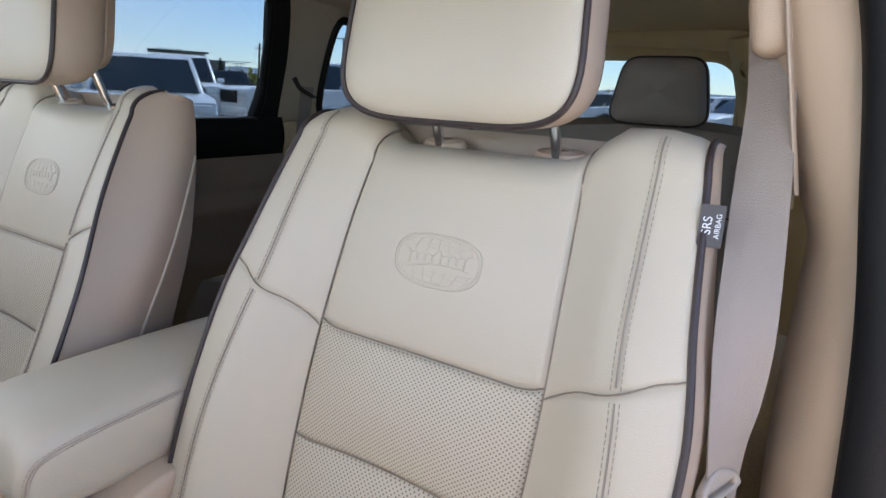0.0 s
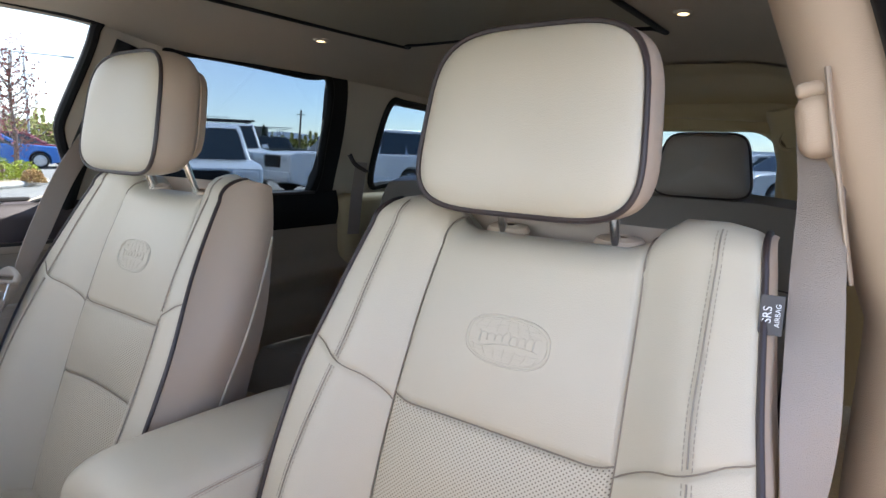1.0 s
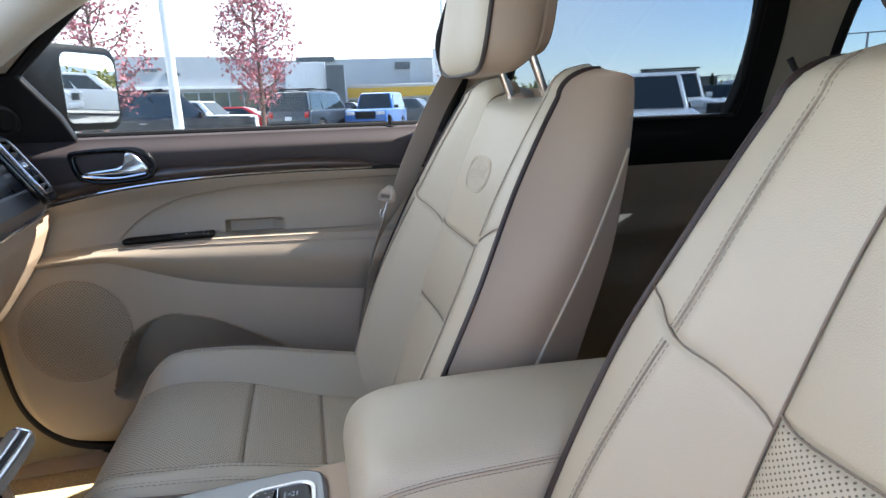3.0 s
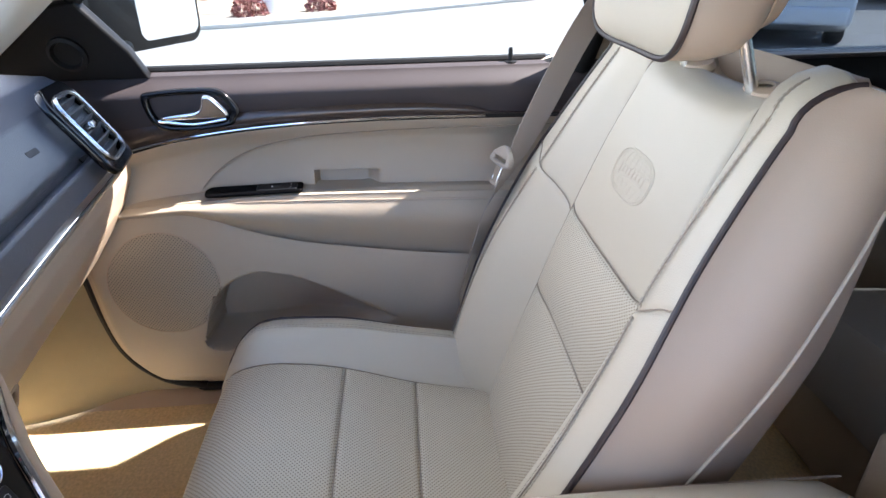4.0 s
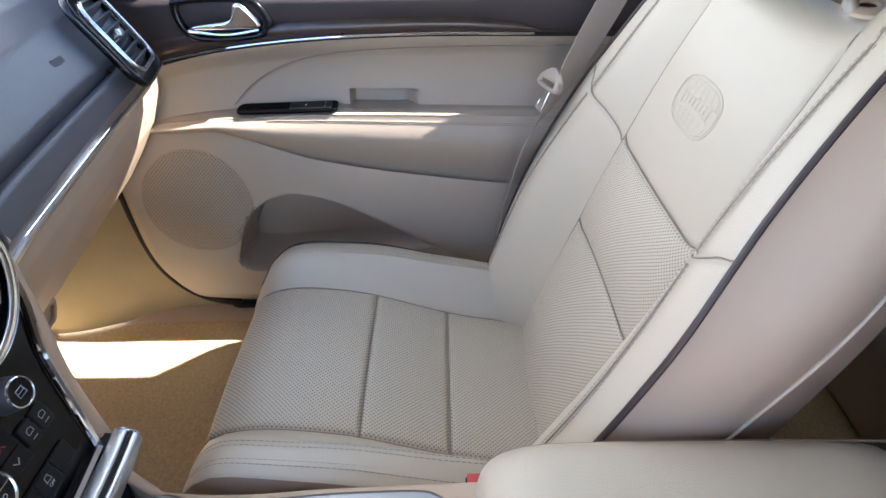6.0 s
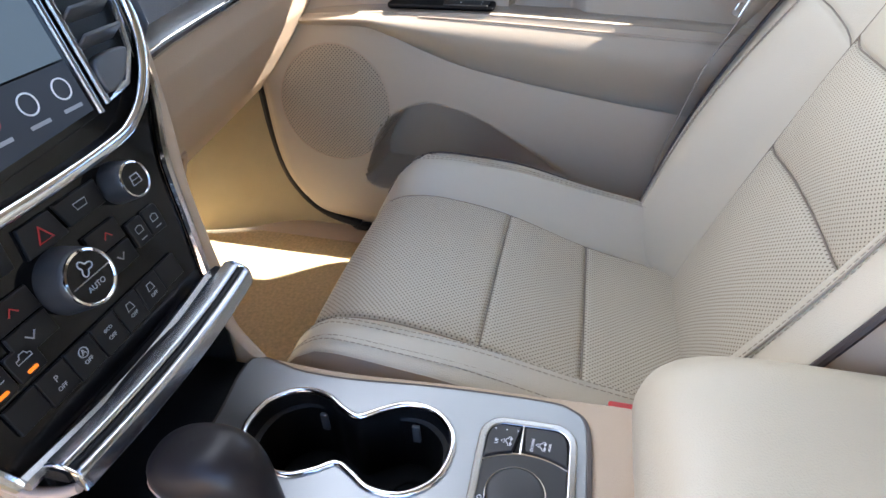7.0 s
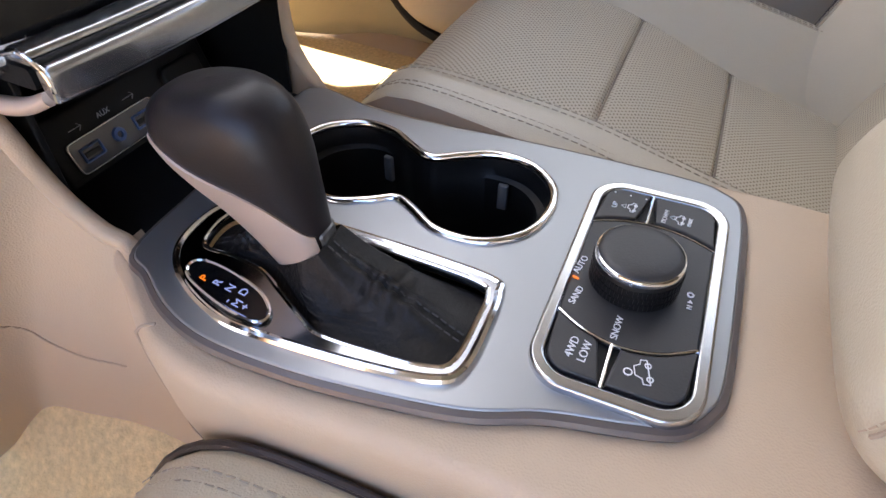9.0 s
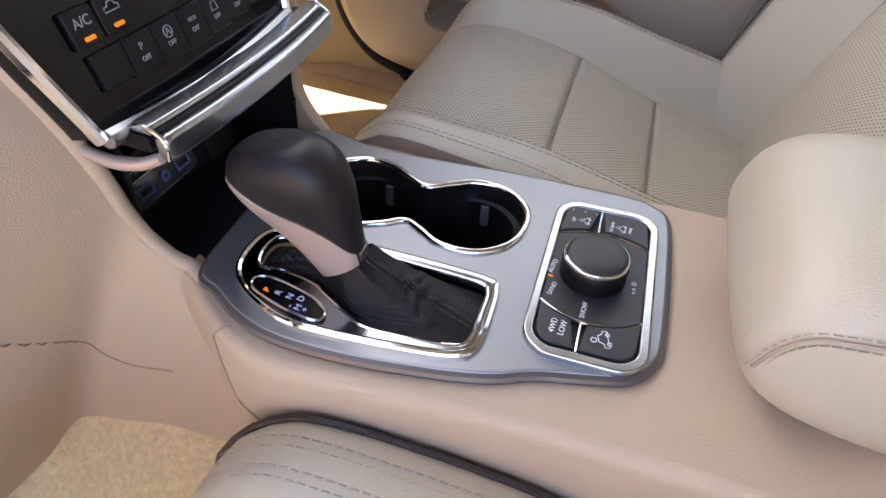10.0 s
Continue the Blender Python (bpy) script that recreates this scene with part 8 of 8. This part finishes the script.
# parked cars
M_TYRE = material("black_tyre", (0.02, 0.02, 0.02), 0.8)
M_RIM = material("silver_alloy_rim", (0.5, 0.5, 0.52), 0.3, metal=0.9)
M_CARGLASS = material("dark_car_glass", (0.02, 0.03, 0.035), 0.05, coat=0.4)
M_TAILLIGHT = material("red_tail_lamp", (0.5, 0.02, 0.02), 0.2, coat=0.6)
M_HEADLIGHT = material("clear_headlamp", (0.6, 0.62, 0.65), 0.1, coat=0.6)
PAINT = {}


def paint(name, color):
    if name not in PAINT:
        PAINT[name] = material(name, color, 0.3, vary=0.03, coat=0.8)
    return PAINT[name]


def parked_car(az, dist, heading, length, width, height, mat, style, label, rack=False):
    """A parked car: local x forwards, y to its left, z up, from the middle of the ground under it."""
    at = far(az, dist)
    car = thing("parked_car", at, label, "car", "parked cars")
    m = Matrix.Translation(at) @ Matrix.Rotation(radians(heading), 4, "Z")
    L, W, H = length, width, height
    r = 0.19 * H if style != "sedan" else 0.22 * H
    fx, rx = L * 0.31, -L * 0.30
    belt_z = H * (0.60 if style != "sedan" else 0.64)
    hood_z = H * {"suv": 0.60, "truck": 0.62, "box": 0.60, "sedan": 0.60}[style]

    def arch(cx):
        return [(cx + (r * 1.16) * math.cos(radians(a)), r + (r * 1.16) * math.sin(radians(a))) for a in range(200, -21, -20)]

    low = 0.13 * H + 0.02
    prof = [(-L / 2 + 0.05, low + 0.1)] + arch(rx) + arch(fx) + [(L / 2 - 0.06, low + 0.08), (L / 2, H * 0.36), (L / 2 - 0.04, hood_z - 0.07), (L / 2 - 0.22, hood_z), (L * 0.20, belt_z + 0.03), (-L / 2 + 0.10, belt_z + 0.02), (-L / 2, belt_z - 0.1), (-L / 2 - 0.02, H * 0.35)]
    up = m @ Matrix.Rotation(radians(90), 4, "X")
    part("body", plate(prof, (), W, 0.06, up, 2), mat, car)
    wind, rear_top = (L * 0.05, -L * 0.46) if style in ("suv", "box") else ((L * 0.06, -L * 0.12) if style == "truck" else (L * 0.02, -L * 0.26))
    ws_foot = L * 0.20 if style != "box" else L * 0.13
    rear_foot = -L * 0.49 if style in ("suv", "box") else (-L * 0.15 if style == "truck" else -L * 0.40)
    cab = [(rear_foot, belt_z - 0.02), (ws_foot, belt_z - 0.02), (wind + 0.04, H - 0.06), (wind - 0.2, H - 0.01), (rear_top + 0.3, H), (rear_top, H - 0.05)]
    me = plate(cab, (), W * 0.93, 0.05, None, 2)
    for v in me.vertices:
        v.co.z *= 1 - 0.17 * max(0, (v.co.y - belt_z) / (H - belt_z))
    me.transform(up)
    part("cabin", me, mat, car)

    def side_glass(x0, x1, x2, x3):
        """Lower edge from x0 to x1, upper from x2 to x3."""
        zl, zh = belt_z + 0.03, H - 0.10
        for s in (-1, 1):
            g = []
            for x, z in ((x0, zl), (x1, zl), (x3, zh), (x2, zh)):
                y = s * (W * 0.465 * (1 - 0.17 * (z - belt_z) / (H - belt_z)) + 0.006)
                g.append((x, y, z))
            bm = bmesh.new()
            n = Vector((0, s * 0.012, 0))
            lo, hi = [bm.verts.new(m @ Vector(v)) for v in g], [bm.verts.new(m @ (Vector(v) + n)) for v in g]
            bm.faces.new(hi)
            bm.faces.new(lo)
            for i in range(4):
                bm.faces.new((lo[i], lo[(i + 1) % 4], hi[(i + 1) % 4], hi[i]))
            part("side_window", bm, M_CARGLASS, car, smooth=False)

    span = ws_foot - rear_foot
    if style in ("suv", "box"):
        cuts = [(0.04, 0.30), (0.33, 0.60), (0.63, 0.90)]
    elif style == "truck":
        cuts = [(0.08, 0.45), (0.49, 0.88)]
    else:
        cuts = [(0.12, 0.48), (0.51, 0.88)]
    for a, b in cuts:
        def top(t):
            return lerp(rear_top + 0.08, wind - 0.05, t)
        side_glass(rear_foot + span * a, rear_foot + span * b, top(a), top(min(1, b + 0.06)))

    def end_glass(xl, xh, name, out):
        zl, zh = belt_z + 0.02, H - 0.09
        wl, wh = W * 0.42, W * 0.42 * 0.84
        g = [(xl, -wl, zl), (xl, wl, zl), (xh, wh, zh), (xh, -wh, zh)]
        bm = bmesh.new()
        n = Vector((out * 0.012, 0, 0.006))
        base = Vector((out * 0.006, 0, 0.004))
        lo, hi = [bm.verts.new(m @ (Vector(v) + base)) for v in g], [bm.verts.new(m @ (Vector(v) + base + n)) for v in g]
        bm.faces.new(hi)
        bm.faces.new(lo)
        for i in range(4):
            bm.faces.new((lo[i], lo[(i + 1) % 4], hi[(i + 1) % 4], hi[i]))
        part(name, bm, M_CARGLASS, car, smooth=False)

    slope = (wind + 0.04 - ws_foot) / (H - 0.06 - belt_z + 0.02)
    end_glass(ws_foot + slope * 0.04, ws_foot + slope * (H - 0.09 - belt_z + 0.02), "windscreen", 1)
    slope = (rear_top - rear_foot) / (H - 0.05 - belt_z + 0.02)
    end_glass(rear_foot + slope * 0.04, rear_foot + slope * (H - 0.09 - belt_z + 0.02), "rear_window", -1)
    for cx in (fx, rx):
        for s in (-1, 1):
            wm = m @ Matrix.Translation((cx, s * (W / 2 - 0.10), r)) @ Matrix.Rotation(radians(-90 * s), 4, "X")
            wheel = part("wheel", lathe([(0.0, -0.10), (r * 0.6, -0.10), (r * 0.92, -0.11), (r, -0.08), (r, 0.07), (r * 0.92, 0.105), (r * 0.70, 0.10)], 24, wm), M_TYRE, car, "black tyre")
            part("rim", lathe([(r * 0.70, 0.098), (r * 0.66, 0.105), (r * 0.60, 0.06), (r * 0.2, 0.075), (0, 0.08)], 24, wm), M_RIM, wheel, "silver alloy rim")
            for k in range(5):
                sp = put(box(-r * 0.62, -r * 0.12, -0.03, 0.03, 0.06, 0.10, 0.008, 1), wm @ Matrix.Rotation(2 * math.pi * k / 5, 4, "Z"))
                part("spoke", sp, M_RIM, wheel)
    for s in (-1, 1):
        part("headlamp", put(box(L / 2 - 0.14, L / 2 + 0.012, -0.19, 0.19, hood_z - 0.24, hood_z - 0.10, 0.03), m @ Matrix.Translation((0, s * W * 0.36, 0))), M_HEADLIGHT, car)
        part("tail_lamp", put(box(-L / 2 - 0.022, -L / 2 + 0.12, -0.10, 0.10, belt_z - 0.28, belt_z - 0.05, 0.02), m @ Matrix.Translation((0, s * W * 0.41, 0))), M_TAILLIGHT, car)
        part("mirror", put(box(-0.06, 0.06, -0.09, 0.09, -0.06, 0.07, 0.03), m @ Matrix.Translation((ws_foot - 0.25, s * (W / 2 + 0.05), belt_z + 0.09))), mat if style != "box" else M_BLACK, car)
        for hx in (L * 0.03, -L * 0.19):
            part("door_handle", put(box(-0.09, 0.09, -0.012, 0.012, -0.012, 0.012, 0.005, 1), m @ Matrix.Translation((hx, s * (W / 2 + 0.008), belt_z - 0.12))), M_RIM, car)
    part("grille", put(box(L / 2 - 0.03, L / 2 + 0.016, -W * 0.24, W * 0.24, H * 0.38, hood_z - 0.10, 0.02), m), M_BLACK, car)
    part("front_bumper", put(box(L / 2 - 0.12, L / 2 + 0.03, -W * 0.47, W * 0.47, low + 0.08, H * 0.33, 0.05), m), M_BLACK if style == "box" else mat, car)
    part("rear_bumper", put(box(-L / 2 - 0.05, -L / 2 + 0.12, -W * 0.47, W * 0.47, low + 0.08, H * 0.34, 0.05), m), M_BLACK, car)
    part("plate_bar", put(box(-L / 2 - 0.06, -L / 2 - 0.03, -0.15, 0.15, H * 0.40, H * 0.48), m), M_WHITEINK, car)
    if rack:
        for s in (-1, 1):
            part("roof_rail", put(tube([(wind - 0.3, s * W * 0.34, H + 0.05), (rear_top + 0.3, s * W * 0.34, H + 0.05)], 0.022, 8), m), M_BLACK, car)
        for x in (wind - 0.5, rear_top + 0.6):
            part("crossbar", put(box(x - 0.04, x + 0.04, -W * 0.42, W * 0.42, H + 0.07, H + 0.12, 0.015), m), M_BLACK, car)
    return car


WHITE = paint("white_paint", (0.75, 0.76, 0.77))
parked_car(-167.2, 19.5, 120, 4.8, 1.94, 1.76, paint("dark_grey_paint", (0.03, 0.034, 0.042)), "suv", "dark grey parked station SUV", True)
parked_car(-170.4, 31, 70, 4.6, 1.9, 1.75, WHITE, "suv", "white parked SUV on the asphalt car park")
parked_car(-174.0, 34, 80, 4.7, 1.85, 1.45, paint("red_paint", (0.45, 0.012, 0.015)), "sedan", "bright red parked sedan on the car park")
parked_car(179.6, 27.5, 150, 5.2, 2.0, 1.92, paint("dark_blue_grey_car_paint", (0.035, 0.045, 0.06)), "suv", "dark blue-grey large parked SUV", True)
parked_car(174.2, 28.5, -22, 4.3, 1.88, 1.86, paint("bright_blue_paint", (0.01, 0.12, 0.42)), "box", "bright blue boxy parked off-roader")
parked_car(170.6, 40, 60, 4.6, 1.9, 1.7, paint("dark_blue_grey_car_paint", (0.035, 0.045, 0.06)), "suv", "dark grey parked SUV on the asphalt")
parked_car(164.8, 30, 75, 4.7, 1.85, 1.5, paint("bright_blue_paint", (0.01, 0.12, 0.42)), "sedan", "bright blue parked sedan on the asphalt")
parked_car(162.9, 31, 75, 4.7, 1.85, 1.5, paint("dark_red_paint", (0.2, 0.01, 0.02)), "sedan", "dark red parked sedan on the asphalt")
parked_car(176.6, 42, 70, 4.7, 1.85, 1.6, paint("dark_grey_paint", (0.03, 0.034, 0.042)), "suv", "dark parked SUV far off")
parked_car(150.3, 11.5, -32, 4.6, 1.88, 1.62, paint("silver_white_paint", (0.62, 0.65, 0.68)), "suv", "silvery white parked crossover facing the car")
parked_car(147.6, 19, -32, 4.9, 1.95, 1.90, WHITE, "suv", "white parked SUV with roof bars", True)
parked_car(136.4, 17.5, 258, 5.0, 2.0, 1.86, WHITE, "suv", "white parked SUV with tinted windows")
parked_car(142.6, 40, 50, 4.8, 1.95, 1.85, paint("dark_green_grey_paint", (0.05, 0.06, 0.055)), "box", "dark parked off-roader far off")
parked_car(145.6, 36, 50, 4.7, 1.85, 1.5, WHITE, "sedan", "white parked car far off")
parked_car(133.6, 30, 50, 4.8, 1.95, 1.72, paint("dark_grey_paint", (0.03, 0.034, 0.042)), "suv", "dark grey parked SUV on the asphalt")
parked_car(129.0, 45, 50, 4.7, 1.85, 1.48, paint("silver_white_paint", (0.62, 0.65, 0.68)), "sedan", "silvery white parked sedan on the asphalt")
for k, (az, d, c) in enumerate(((112, 26, "white_paint"), (106, 24, "silver_white_paint"), (100, 24, "white_paint"), (96.5, 20, "silver_white_paint"), (118, 30, "dark_grey_paint"), (124, 28, "white_paint"))):
    parked_car(az, d, 200 + 11 * k, 4.7, 1.85, 1.55, PAINT[c], "sedan" if k % 2 else "suv", "parked car in the row behind")
